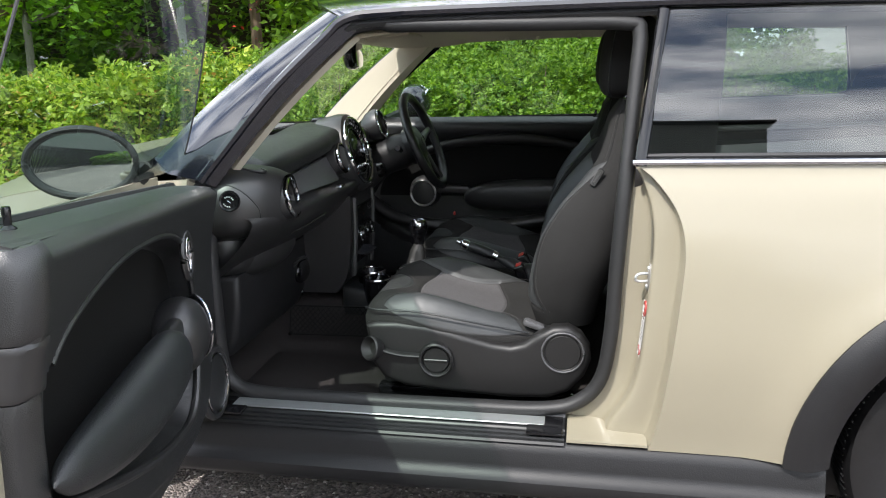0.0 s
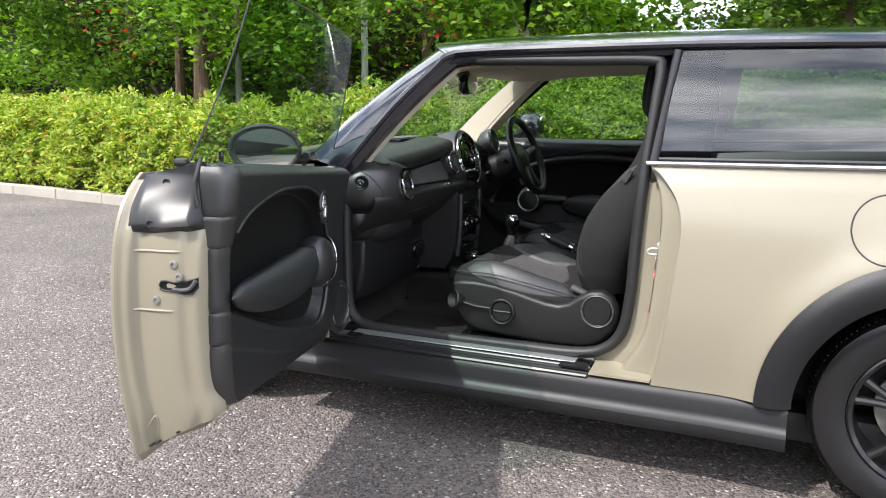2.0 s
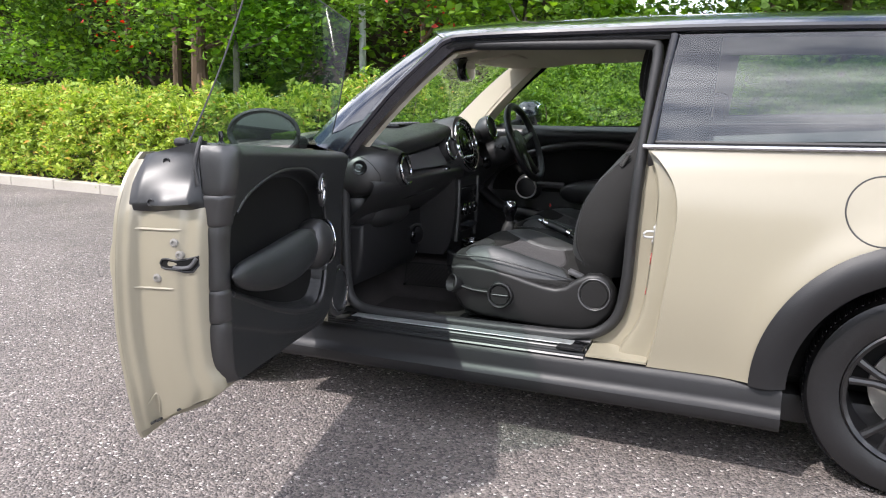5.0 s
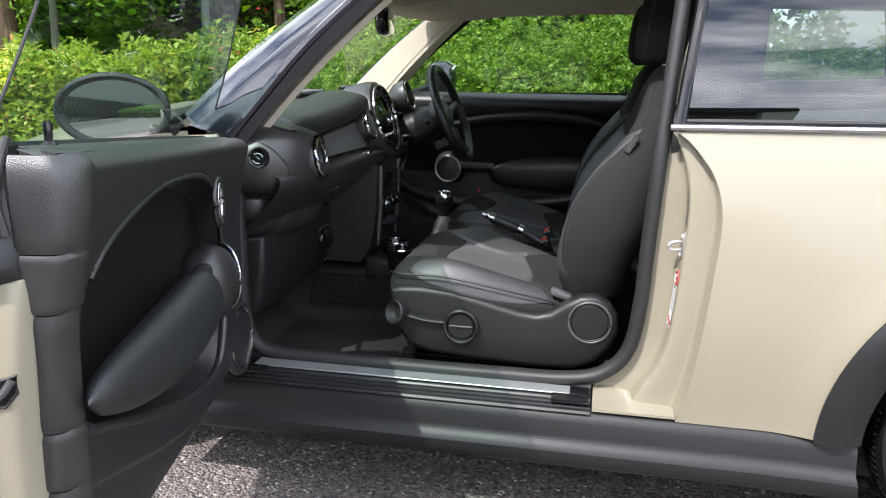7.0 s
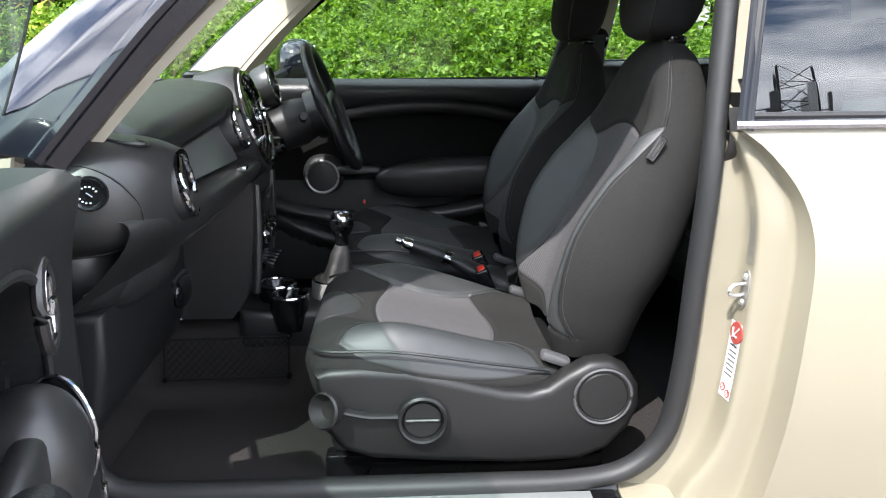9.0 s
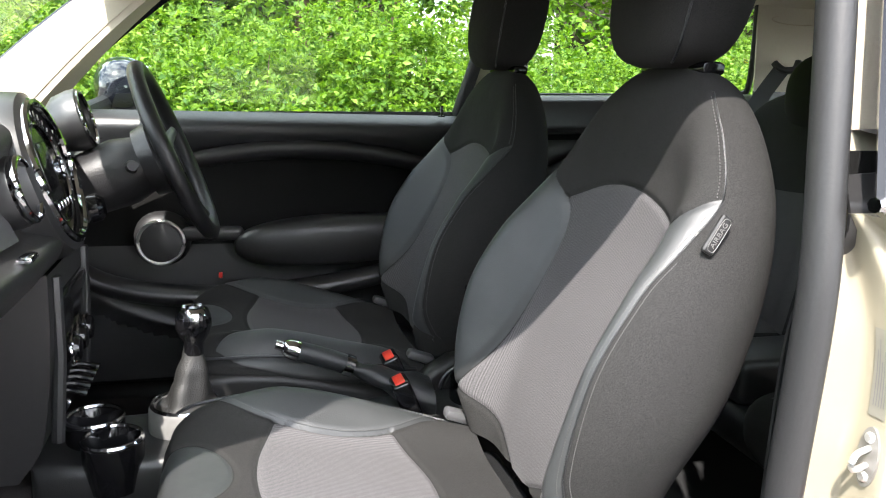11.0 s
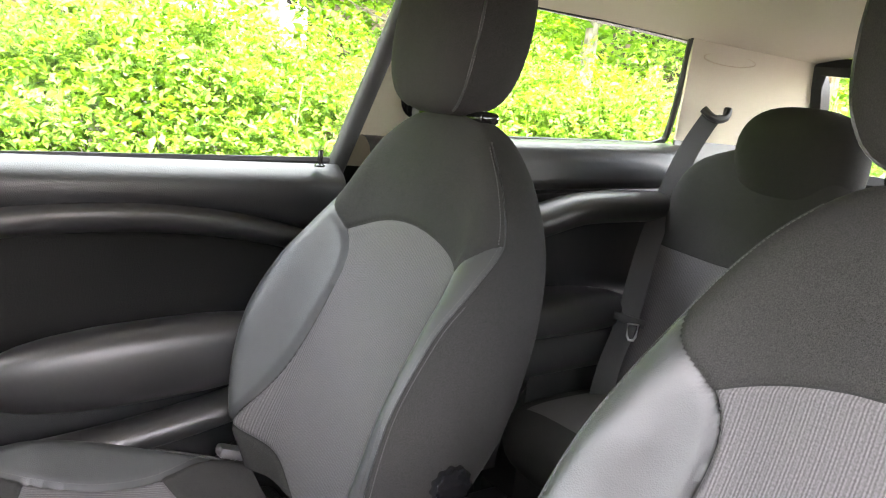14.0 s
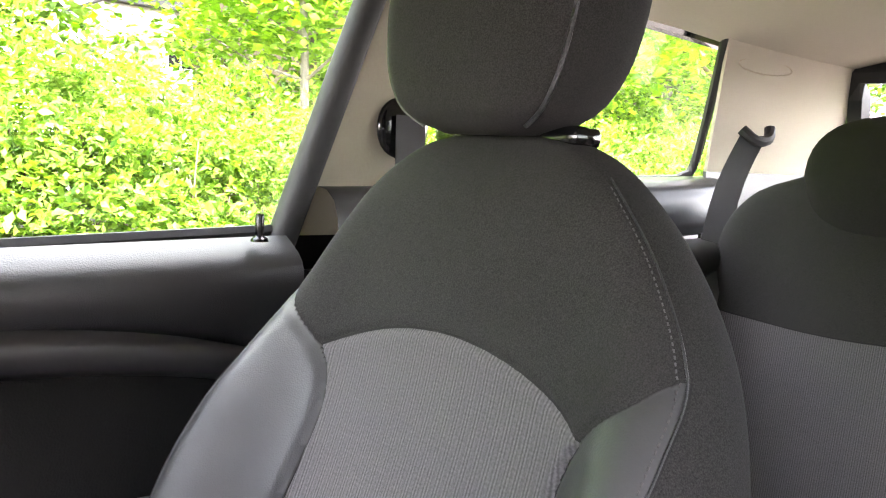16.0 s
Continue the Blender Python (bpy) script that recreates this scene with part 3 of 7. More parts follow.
def wing_and_bonnet():
    for mirror in (False, True):
        Y = far if mirror else (lambda y: y)

        def low(x):
            d = 0.455 ** 2 - (x - FRONT_X) ** 2
            return max(0.31, 0.31 + math.sqrt(d)) if d > 0 else 0.31

        def at(u, v, Y=Y):
            x = -2.06 + (0.96 if mirror else 0.955) * u
            z1 = curve(WING_TOP, x)
            z = low(x) + (z1 - low(x)) * v
            return (x, Y(side_y(x, z)), z)

        solid("front_wing", *shell(at, 60, 20, (0, -0.012 if mirror else 0.012, 0)), PAINT, car, "glossy cream painted front wing")

    def bonnet(u, v):
        x = -2.26 + 0.94 * u + 0.20 * (1 - u) * abs(2 * v - 1) ** 6
        yl = side_y(max(x, -2.06), curve(WING_TOP, x)) + 0.004
        y = yl + (far(yl) - yl) * v
        edge = curve(WING_TOP, x) + 0.003
        s = 1 - abs(2 * v - 1) ** 3.0
        return (x, y, edge + 0.075 * s)

    solid("bonnet", *shell(bonnet, 30, 30, (0, 0, -0.012)), PAINT, car, "cream painted bonnet")

    def nose(u, v):
        y = 0.2 + (far(0.2) - 0.2) * u
        z = 0.20 + 0.44 * v
        return (-2.36 + 0.10 * v ** 3 + 0.04 * abs(2 * u - 1) ** 3 - 0.05 * math.sin(math.pi * v), y, z)

    solid("front_bumper", *shell(nose, 20, 12, (0.03, 0, 0)), PAINT, car)

    for Y in (lambda y: y, far):
        def corner(u, v, Y=Y):
            a = math.pi / 2 * u
            z = 0.22 + 0.52 * v
            y0 = side_y(-2.04, max(z, 0.32))
            return (-2.04 - (0.31 - 0.11 * v ** 3) * math.sin(a), Y(y0 + 0.30 * (1 - math.cos(a))), z + (0.06 * math.sin(a) if v > 0.9 else 0) * -1)
        solid("bumper_corner", *shell(corner, 16, 12, (0.012, 0, 0)), PAINT, car)
        hl = solid("headlight", *blob((-2.085, Y(0.37), 0.690), (0.100, 0.110, 0.105), 2.2, 32, 18, Matrix.Rotation(radians(25), 4, "Y")), BLACKGLOSS, car, "dark oval headlight with chrome rim")
        ring = [Vector((-2.100, Y(0.36), 0.70)) + Vector((0.100 * math.cos(t) * 0.75, 0.104 * math.sin(t) * (1 if Y(1) == 1 else -1) - 0.06 * math.cos(t) * (1 if Y(1) == 1 else -1), 0.118 * math.cos(t) * 0.66)) for t in [2 * math.pi * i / 40 for i in range(40)]]
        solid("headlight_rim", *tube(ring, 0.010, 8, closed=True), CHROME, hl, "chrome rim")

    def scuttle(u, v):
        y = 0.14 + (far(0.14) - 0.14) * u
        return (-1.36 + 0.12 * v - 0.10 * (1 - (2 * u - 1) ** 2), y, 0.965 + 0.02 * v + 0.03 * (1 - (2 * u - 1) ** 2))

    solid("scuttle", *shell(scuttle, 20, 3, (0, 0, -0.02)), CLAD, car)


wing_and_bonnet()


# roof, pillars and glass
def roof_at(u, v):
    x = -0.71 + 1.99 * v
    y0 = 0.195 + 0.05 * max(0, (x - 0.7) / 0.58) ** 2
    y = y0 + (far(y0) - y0) * u
    s = 1 - abs(2 * u - 1) ** 5
    long = curve([(-0.71, 1.338), (-0.45, 1.352), (0.2, 1.356), (0.8, 1.345), (1.28, 1.315)], x)
    return (x - 0.15 * s * max(0, (0.1 - x) / 0.8) + 0.06 * s * max(0, x - 0.9), y, long + 0.066 * s)


solid("roof", *shell(roof_at, 36, 30, (0, 0, -0.014)), ROOF, car, "glossy black painted roof")


def gutter(mirror):
    Y = far if mirror else (lambda y: y)
    back = 0.045 if mirror else 0.0
    pts = [(-1.075 - back, Y(0.095), 0.940), (-1.005 - back, Y(0.112), 1.025), (-0.884 - back * 0.5, Y(0.142), 1.166), (-0.760, Y(0.180), 1.284), (-0.70, Y(0.19), 1.332), (-0.6, Y(0.195), 1.345), (-0.3, Y(0.198), 1.350), (0.2, Y(0.198), 1.352), (0.8, Y(0.205), 1.340), (1.27, Y(0.25), 1.308)]
    solid("roof_rail", *tube(smooth_path(pts, 60), 0.013, 8), ROOF, car)
    if mirror:
        return
    solid("roof_trim", *tube([Vector(p) + Vector((0.0, 0.012, -0.022)) for p in smooth_path(pts, 60)[22:]], 0.010, 6), RUBBER, car)


def pillar_a(mirror):
    Y = far if mirror else (lambda y: y)
    lo = [(-1.135, 0.085, 0.945) if mirror else (-1.075, 0.095, 0.940), (-1.165, 0.105, 0.955), (-1.235, 0.150, 0.965), (-1.27, 0.175, 0.965)]
    hi = [(-0.690, 0.192, 1.338), (-0.705, 0.205, 1.347), (-0.745, 0.245, 1.362), (-0.775, 0.280, 1.365)]

    def at(u, v):
        i = u * 3
        a = min(int(i), 2)
        f = i - a
        p = Vector(lo[a]).lerp(Vector(lo[a + 1]), f).lerp(Vector(hi[a]).lerp(Vector(hi[a + 1]), f), v)
        p.z += 0.022 * math.sin(math.pi * v)
        p.y -= 0.006 * math.sin(math.pi * v)
        return (p.x, Y(p.y), p.z)

    solid("front_pillar", *shell(at, 10, 20, (0.03, -0.02 if mirror else 0.02, -0.02)), ROOF, car, "glossy black windscreen pillar")

    def inner(u, v):
        a = Vector((-1.085, 0.165, 0.905)).lerp(Vector((-0.70, 0.240, 1.305)), v)
        if not mirror:
            a += Vector((0.020, 0.006, -0.020))
        b = Vector((-1.245, 0.200, 0.955)).lerp(Vector((-0.765, 0.300, 1.345)), v)
        c = Vector((-1.125, 0.235, 0.90)).lerp(Vector((-0.72, 0.300, 1.300)), v)
        p = a.lerp(c, u * 2) if u < 0.5 else c.lerp(b, u * 2 - 1)
        p.z += 0.020 * math.sin(math.pi * v)
        return (p.x, Y(p.y), p.z)

    def jamb_strip(u, v):
        a = Vector(lo[0]).lerp(Vector(hi[0]), v) + Vector((0.006, 0.006, -0.006 + 0.022 * math.sin(math.pi * v)))
        x, z = curve([(0.0, -1.072, 0.905), (0.25, -0.982, 1.034), (0.58, -0.868, 1.164), (0.88, -0.738, 1.279), (1.0, -0.655, 1.312)], v)
        b = Vector((x, seal_y(z) + 0.006, z))
        p = a.lerp(b, u)
        return (p.x, Y(p.y), p.z)

    solid("pillar_jamb", *shell(jamb_strip, 6, 20, (-0.004, 0.0, 0.004)), ROOF, car)
    solid("pillar_trim", *shell(inner, 9, 16, (-0.012, 0.0, 0.01)), CREAM_TRIM, car, "cream fabric pillar lining")


for mirror in (False, True):
    gutter(mirror)
    pillar_a(mirror)


def screen(u, v):
    y0 = 0.175 + 0.095 * v
    y = y0 + (far(y0) - y0) * u
    s = 1 - (2 * u - 1) ** 2
    x = (-1.265 + 0.495 * v) - (0.13 + 0.012 * v) * s
    return (x, y, 0.966 + 0.398 * v + 0.022 * math.sin(math.pi * v) + 0.03 * s * (1 - v) + 0.022 * s * v)


g = solid("windscreen", *sheet(screen, 30, 16), CLEAR, car)
g.visible_shadow = False


def quarter_glass(mirror):
    Y = far if mirror else (lambda y: y)

    def at(u, v):
        top, bot = 1.345, 1.006
        x0 = 0.022 + 0.042 * v + (0.035 if mirror else 0.0)
        x1 = 1.06 - 0.09 * v + 0.02 * math.sin(math.pi * v)
        x = x0 + (x1 - x0) * u
        z = bot + 0.012 * u + (top - bot - 0.018 * u) * v
        return (x, Y(side_y(x, z) + 0.004 - 0.010 * math.sin(math.pi * v)), z)

    solid("quarter_window", *sheet(at, 24, 10), SIDEGLASS if mirror else PRIVACY, car, "dark tinted quarter window").visible_shadow = False
    rim = [at(i / 20, 0) for i in range(21)] + [at(1, i / 10) for i in range(1, 11)] + [at(i / 20, 1) for i in range(19, -1, -1)] + [at(0, i / 10) for i in range(9, 0, -1)]
    solid("window_rubber", *tube(rim, 0.0065, 6, closed=True), RUBBER, car)
    if not mirror:
        def border(u, v):
            p = Vector(at(0.155 * u, v))
            return (p.x, p.y + 0.006, p.z)
        solid("glass_border", *sheet(border, 8, 10), PRINT, car, "black printed glass border")
    strip = [(x, Y(side_y(x, 0.992) - 0.004), 0.993 + 0.012 * x) for x in [0.0 + 1.15 * i / 24 for i in range(25)]]
    solid("waist_trim", *tube(strip, 0.0090, 8, flat=0.9), CHROME, car, "polished chrome waist strip")
    post = [(0.018 + 0.045 * v + (0.035 if mirror else 0.0), Y(side_y(0.03, 0.985 + 0.35 * v) - 0.001), 0.985 + 0.35 * v) for v in (0, 0.25, 0.5, 0.75, 1.0)]
    solid("pillar_cover", *tube(post, 0.014, 8, flat=0.6, up=(0, 1, 0)), BLACKGLOSS, car, "glossy black door pillar cover")


quarter_glass(False)
quarter_glass(True)


# the near door's opening: painted jamb, rubber seal, sill
def jamb():
    inner = [(x, z) for x, z in SEAL]
    ring = smooth_path([(x, seal_y(z), z) for x, z in inner], 120, closed=True)
    solid("door_seal", *tube(ring, [0.012 if p.x < -0.60 and p.z > 0.93 else 0.018 for p in ring], 14, closed=True, flat=1.25, up=(0, 1, 0)), RUBBER, car, "black rubber door seal")

    def post(u, v):
        z = 0.318 + v * 0.66
        xs = curve(SHUT, max(0.311, z))
        xi = curve([(0.31, -0.16), (0.36, -0.13), (0.40, -0.085), (0.46, -0.045), (0.56, -0.028), (0.72, -0.02), (0.90, -0.009), (0.985, -0.004)], z)
        yo, yi = side_y(0.05, z) + 0.003, seal_y(z) + 0.012
        k = [(0.0, 0.0, 0.0), (0.10, 0.03, 0.30), (0.22, 0.08, 0.42), (0.30, 0.26, 0.45), (0.40, 0.41, 0.48), (0.48, 0.475, 0.54), (0.64, 0.505, 0.84), (0.72, 0.58, 0.92), (0.84, 0.80, 0.97), (1.0, 1.0, 1.0)]
        a, b = curve(k, u)
        return (xs + (xi - xs) * a, yo + (yi - yo) * b, z)

    solid("door_post", *shell(post, 50, 40, (0.02, 0.01, 0)), PAINT, car, "cream painted door post")

    def front(u, v):
        z = 0.33 + v * 0.61
        return (-1.155 + 0.075 * u, 0.065 + 0.085 * u ** 0.7, z)

    solid("hinge_post", *shell(front, 8, 10, (-0.01, 0.012, 0)), PAINT, car, "cream painted hinge post")
    # sill: black tray, ribbed metal kick plate
    prof = [(0.012, 0.312), (0.016, 0.3175), (0.020, 0.3180), (0.022, 0.3160), (0.030, 0.3168), (0.032, 0.3215), (0.037, 0.3222), (0.039, 0.3200), (0.046, 0.3208), (0.048, 0.3252), (0.053, 0.3258), (0.055, 0.3235), (0.061, 0.3240), (0.064, 0.3290), (0.066, 0.330), (0.120, 0.334), (0.126, 0.344), (0.15, 0.348), (0.175, 0.345), (0.20, 0.30)]

    def tray(u, v):
        i = v * (len(prof) - 1)
        a = min(int(i), len(prof) - 2)
        y, z = [prof[a][c] + (prof[a + 1][c] - prof[a][c]) * (i - a) for c in (0, 1)]
        return (-1.14 + 1.0 * u, y, z)

    solid("sill", *sheet(tray, 30, len(prof)), SATIN, car, "ribbed satin black plastic door sill")
    for y0, y1, z, mat in ((0.069, 0.118, 0.3345, PLATE),):
        part("kick_plate", block(((-0.98 - 0.20) / 2 - 0.02, (y0 + y1) / 2, z), (0.84, y1 - y0, 0.004), 0.0015, 1), mat, car, "grey metal sill plate")
    for x in (-0.2, -1.04):
        part("sill_cap", block((x + 0.01, 0.075, 0.332), (0.09, 0.10, 0.008), 0.003, 2), BLACKGLOSS, car)
    solid("sill_end", *shell(lambda u, v: (-0.135 + 0.192 * u, 0.020 + 0.135 * v, 0.3235 + 0.012 * v * v), 10, 10, (0, 0, -0.006)), PAINT, car, "cream painted sill corner")
    tri = [(-0.045, 0.335), (0.0, 0.338), (-0.004, 0.385)]
    part("gusset", prism(tri, lambda a, b, dd: (a + 0.012, dd, b), 0.098, 0.108, 0.006, 3), PAINT, car)
    # grommet, plate and warning stickers on the post
    def on_post(z, u):
        return Vector(post(u, (z - 0.318) / 0.66))
    def sticker(name, z0, z1, u0, u1, mat, label, lift=0.0015):
        pts = []
        for j in range(6):
            for i in range(4):
                z, u = z0 + (z1 - z0) * j / 5, u0 + (u1 - u0) * i / 3
                p, q, r = on_post(z, u), on_post(z, u + 0.02), on_post(z + 0.01, u)
                nrm = (q - p).cross(r - p).normalized()
                nrm = nrm if nrm.x + 0.5 * nrm.y < 0 else -nrm
                pts.append(p + nrm * lift)
        fs = [(j * 4 + i, j * 4 + i + 1, (j + 1) * 4 + i + 1, (j + 1) * 4 + i) for j in range(5) for i in range(3)]
        return solid(name, pts, fs, mat, car, label)
    sticker("type_plate", 0.763, 0.859, 0.50, 0.59, TAG, "grey type plate with fine print")
    for k in range(5):
        sticker("plate_line", 0.775, 0.848 - 0.012 * (k % 3), 0.510 + 0.014 * k, 0.515 + 0.014 * k, PALEGREY, "", 0.0022)
    sticker("warning_label", 0.520, 0.658, 0.500, 0.640, WHITE, "white warning label with red signs")
    for k in range(6):
        sticker("label_line", 0.562 + 0.0085 * k, 0.5645 + 0.0085 * k, 0.520, 0.620 - 0.010 * (k % 2), GREY, "", 0.0022)

    def frame_at(z, u):
        p, q, r = on_post(z, u), on_post(z, u + 0.02), on_post(z + 0.01, u)
        nrm = (q - p).cross(r - p).normalized()
        nrm = nrm if nrm.x + 0.5 * nrm.y < 0 else -nrm
        upw = (r - p).normalized()
        return p, nrm, upw.cross(nrm).normalized(), upw

    for zc, rr, uu in ((0.640, 0.0195, 0.560), (0.537, 0.0070, 0.600), (0.531, 0.0070, 0.535)):
        p, nrm, a, b = frame_at(zc, uu)
        wd = solid("warning_sign", *lathe([(0, 0.003), (rr * 0.76, 0.003), (rr * 0.76, 0.0031)], p, nrm, 24), DARKRED if rr > 0.01 else WHITE, car, "round red airbag warning sign")
        solid("sign_ring", *lathe([(rr * 0.76, 0.0034), (rr, 0.0030), (rr, 0.0)], p, nrm, 24), DARKRED, wd)
        solid("sign_bar", *tube([p + (a + b) * rr * 0.5 + nrm * 0.0036, p - (a + b) * rr * 0.5 + nrm * 0.0036], rr * 0.08, 4), WHITE if rr > 0.01 else DARKRED, wd)
        if rr > 0.01:
            solid("sign_seat", *tube([p + nrm * 0.0036 + (a * q0 + b * q1) * rr for q0, q1 in ((-0.45, 0.4), (-0.35, -0.3), (0.25, -0.35))], rr * 0.09, 4), WHITE, wd)
    p, nrm, a, b = frame_at(0.6165, 0.565)
    wt = bpy.data.curves.new("warning_text", "FONT")
    wt.body, wt.size, wt.extrude, wt.align_x, wt.align_y = "WARNING", 0.0052, 0.0002, "CENTER", "CENTER"
    ob = new("warning_text", wt)
    ob.data.materials.append(RUBBER)
    hang(ob, car)
    ob.matrix_basis = Matrix.Translation(p + nrm * 0.0026) @ Matrix((a, b, nrm)).transposed().to_4x4()
    # fuel flap seam
    flap = [(0.662 + 0.093 * math.cos(t), 0.838 + 0.093 * math.sin(t)) for t in [2 * math.pi * i / 60 for i in range(60)]]
    solid("fuel_flap_seam", *tube([(x, side_y(x, z) + 0.0005, z) for x, z in flap], 0.0026, 6, closed=True), RUBBER, car, "round fuel flap shut line")
    # door striker
    p, nrm, ex, up_p = frame_at(0.718, 0.55)
    oval = [p + nrm * 0.003 + ex * 0.013 * math.cos(t) + up_p * 0.034 * math.sin(t) for t in [2 * math.pi * i / 28 for i in range(28)]]
    st = solid("striker", [p + nrm * 0.004] + oval + [q - nrm * 0.006 for q in oval], [(0, 1 + i, 1 + (i + 1) % 28) for i in range(28)] + [(1 + i, 29 + i, 29 + (i + 1) % 28, 1 + (i + 1) % 28) for i in range(28)], ZINC, car, "bare metal door striker")
    out = Vector((-0.95, -0.30, 0.0)).normalized()
    rod = smooth_path([p + up_p * 0.010, p + up_p * 0.010 + out * 0.026, p + out * 0.034, p - up_p * 0.008 + out * 0.026, p - up_p * 0.008], 14)
    solid("striker_loop", *tube(rod, 0.0036, 8), STEEL, st)
    for dz in (0.022, -0.022):
        solid("bolt", *lathe([(0, 0.004), (0.004, 0.004), (0.006, 0.002), (0.007, -0.002)], p + up_p * dz + nrm * 0.003, nrm, 14), STEEL, st)


jamb()


# ---------------------------------------------------------------- inside
def cabin():
    # floor, tunnel, bulkheads
    def floor(u, v):
        x = -1.45 + 1.50 * u
        y = 0.18 + (far(0.18) - 0.18) * v
        z = 0.262 + max(0, (-1.12 - x)) * 0.75 + 0.09 * max(0, (x + 0.25) / 0.3) ** 2
        t = math.exp(-((y - MID) / 0.13) ** 4)
        return (x, y, z + (0.17 - 0.02 * max(0, -0.7 - x)) * t * 1.0)

    p, f = sheet(floor, 40, 60)
    solid("carpet", p, f, CARPET, car, "black carpeted cabin floor")
    part("footwell_mat", block((-0.86, 0.42, 0.272), (0.52, 0.36, 0.012), 0.004, 2), CARPET, car, "black footwell mat")
    v = [(-1.47, 0.15, 0.25), (-1.47, far(0.15), 0.25), (-1.47, far(0.15), 0.96), (-1.47, 0.15, 0.96)]
    solid("bulkhead", v, [(0, 1, 2, 3)], CARPET, car, smooth=False)
    v = [(-1.47, 0.16, 0.25), (-1.09, 0.16, 0.25), (-1.09, 0.16, 0.90), (-1.47, 0.16, 0.95)]
    solid("kick_panel", v, [(0, 1, 2, 3)], CARPET, car, smooth=False)
    solid("kick_panel", [(x, far(y), z) for x, y, z in v], [(0, 1, 2, 3)], CARPET, car, smooth=False)
    # underbody
    part("underbody", block((-0.42, MID, 0.19), (3.3, 1.36, 0.10), 0.02, 2), RUBBER, car)
    # rear quarter linings
    for mirror in (False, True):
        Y = far if mirror else (lambda y: y)

        def lining(u, v, Y=Y):
            x = 0.01 + 1.0 * u
            z = 0.30 + 0.715 * v
            y = 0.19 + 0.02 * math.sin(3 * v) - (0.06 * math.exp(-((v - 0.93) / 0.10) ** 2))
            scoop = math.exp(-(((x - 0.50) / 0.34) ** 4 + ((z - 0.77) / 0.13) ** 4))
            y -= 0.055 * scoop
            shelf = math.exp(-((z - 0.60) / 0.07) ** 4) * (1 if x > 0.1 else 0)
            y += 0.09 * shelf
            return (x, Y(y), z + 0.06 * u * v)

        solid("rear_side_lining", *shell(lining, 40, 40, (0, 0.004, 0)), TRIM_SOFT, car, "dark moulded rear side lining with armrest")

        mould = smooth_path([(0.14, Y(0.225), 0.70), (0.19, Y(0.240), 0.80), (0.30, Y(0.255), 0.87), (0.45, Y(0.262), 0.915), (0.58, Y(0.266), 0.938), (0.90, Y(0.27), 0.940)], 24)
        solid("side_moulding", *tube(mould, 0.045, 18, flat=0.8), TRIM_SOFT, car, "arched dark side moulding")
        solid("rear_armrest", *blob((0.46, Y(0.235), 0.695), (0.30, 0.085, 0.045), 3.0, 32, 14), TRIM_SOFT, car, "dark rear armrest")
        ledge = smooth_path([(0.03, Y(0.178), 1.012), (0.4, Y(0.185), 1.021), (0.9, Y(0.21), 1.036)], 20)
        prof = [(-0.040, 0.046), (-0.012, 0.050), (0.018, 0.046), (0.034, 0.034), (0.042, 0.014), (0.047, -0.012), (0.049, -0.036), (0.043, -0.050), (0.028, -0.056), (-0.030, -0.056)]

        def shelf(u, v, ledge=ledge, prof=prof, side=-1 if mirror else 1):
            q = Vector(ledge[min(len(ledge) - 1, round(u * (len(ledge) - 1)))])
            k = min(len(prof) - 2, int(v * (len(prof) - 1)))
            f = v * (len(prof) - 1) - k
            dy, dz = (prof[k][m] * (1 - f) + prof[k + 1][m] * f for m in (0, 1))
            return (q.x, q.y + side * dy, q.z + dz)

        solid("window_ledge", *sheet(shelf, len(ledge), 28), TRIM_SOFT, car, "dark quarter window ledge")
        edge = [(x, Y(0.165 + 0.085 * (z - 1.06) / 0.26 + 0.10 * max(0, x - 0.8)), z) for x, z in ((0.10, 1.060), (0.45, 1.068), (0.79, 1.076), (0.855, 1.083), (0.878, 1.12), (0.832, 1.318), (0.812, 1.350), (0.755, 1.364), (0.45, 1.370), (0.12, 1.370))]
        solid("window_edge", *tube(smooth_path(edge, 60), 0.009, 8), RUBBER, car)

        def post(u, v, Y=Y):
            z = 1.00 + 0.335 * v
            x = -0.010 + 0.080 * v + (0.17 - 0.04 * v) * u
            return (x, Y(0.155 + 0.085 * v + 0.012 * math.sin(math.pi * u)), z)

        solid("pillar_lining", *shell(post, 10, 10, (0, 0.006, 0)), CREAM_TRIM, car, "cream door pillar lining")

        def rear_post(u, v, Y=Y):
            z = 1.095 + 0.25 * v
            x0 = 0.880 - 0.058 * v
            x = x0 + (0.40 + 0.02 * v) * u
            return (x, Y(0.215 + 0.055 * v + 0.075 * u ** 1.4), z)

        oval = [(rear_post(0.30 + 0.20 * math.cos(t), 0.80 + 0.055 * math.sin(t))[0], rear_post(0.30 + 0.20 * math.cos(t), 0.8)[1] + (-0.001 if mirror else 0.001), rear_post(0.3, 0.80 + 0.055 * math.sin(t))[2]) for t in [2 * math.pi * i / 28 for i in range(28)]]
        solid("airbag_mark", *tube(oval, 0.0014, 5, closed=True), TAN, car, "oval airbag emboss")
        solid("rear_shoulder", *shell(lambda u, v: (*rear_post(u * 1.0, 0.0)[:2], 0.86 + 0.239 * v), 12, 8, (0, 0.006, 0)), TRIM, car, "dark trim below the rear pillar")
        solid("rear_pillar_lining", *shell(rear_post, 12, 10, (0, 0.006, 0)), CREAM_TRIM, car, "cream rear pillar lining")

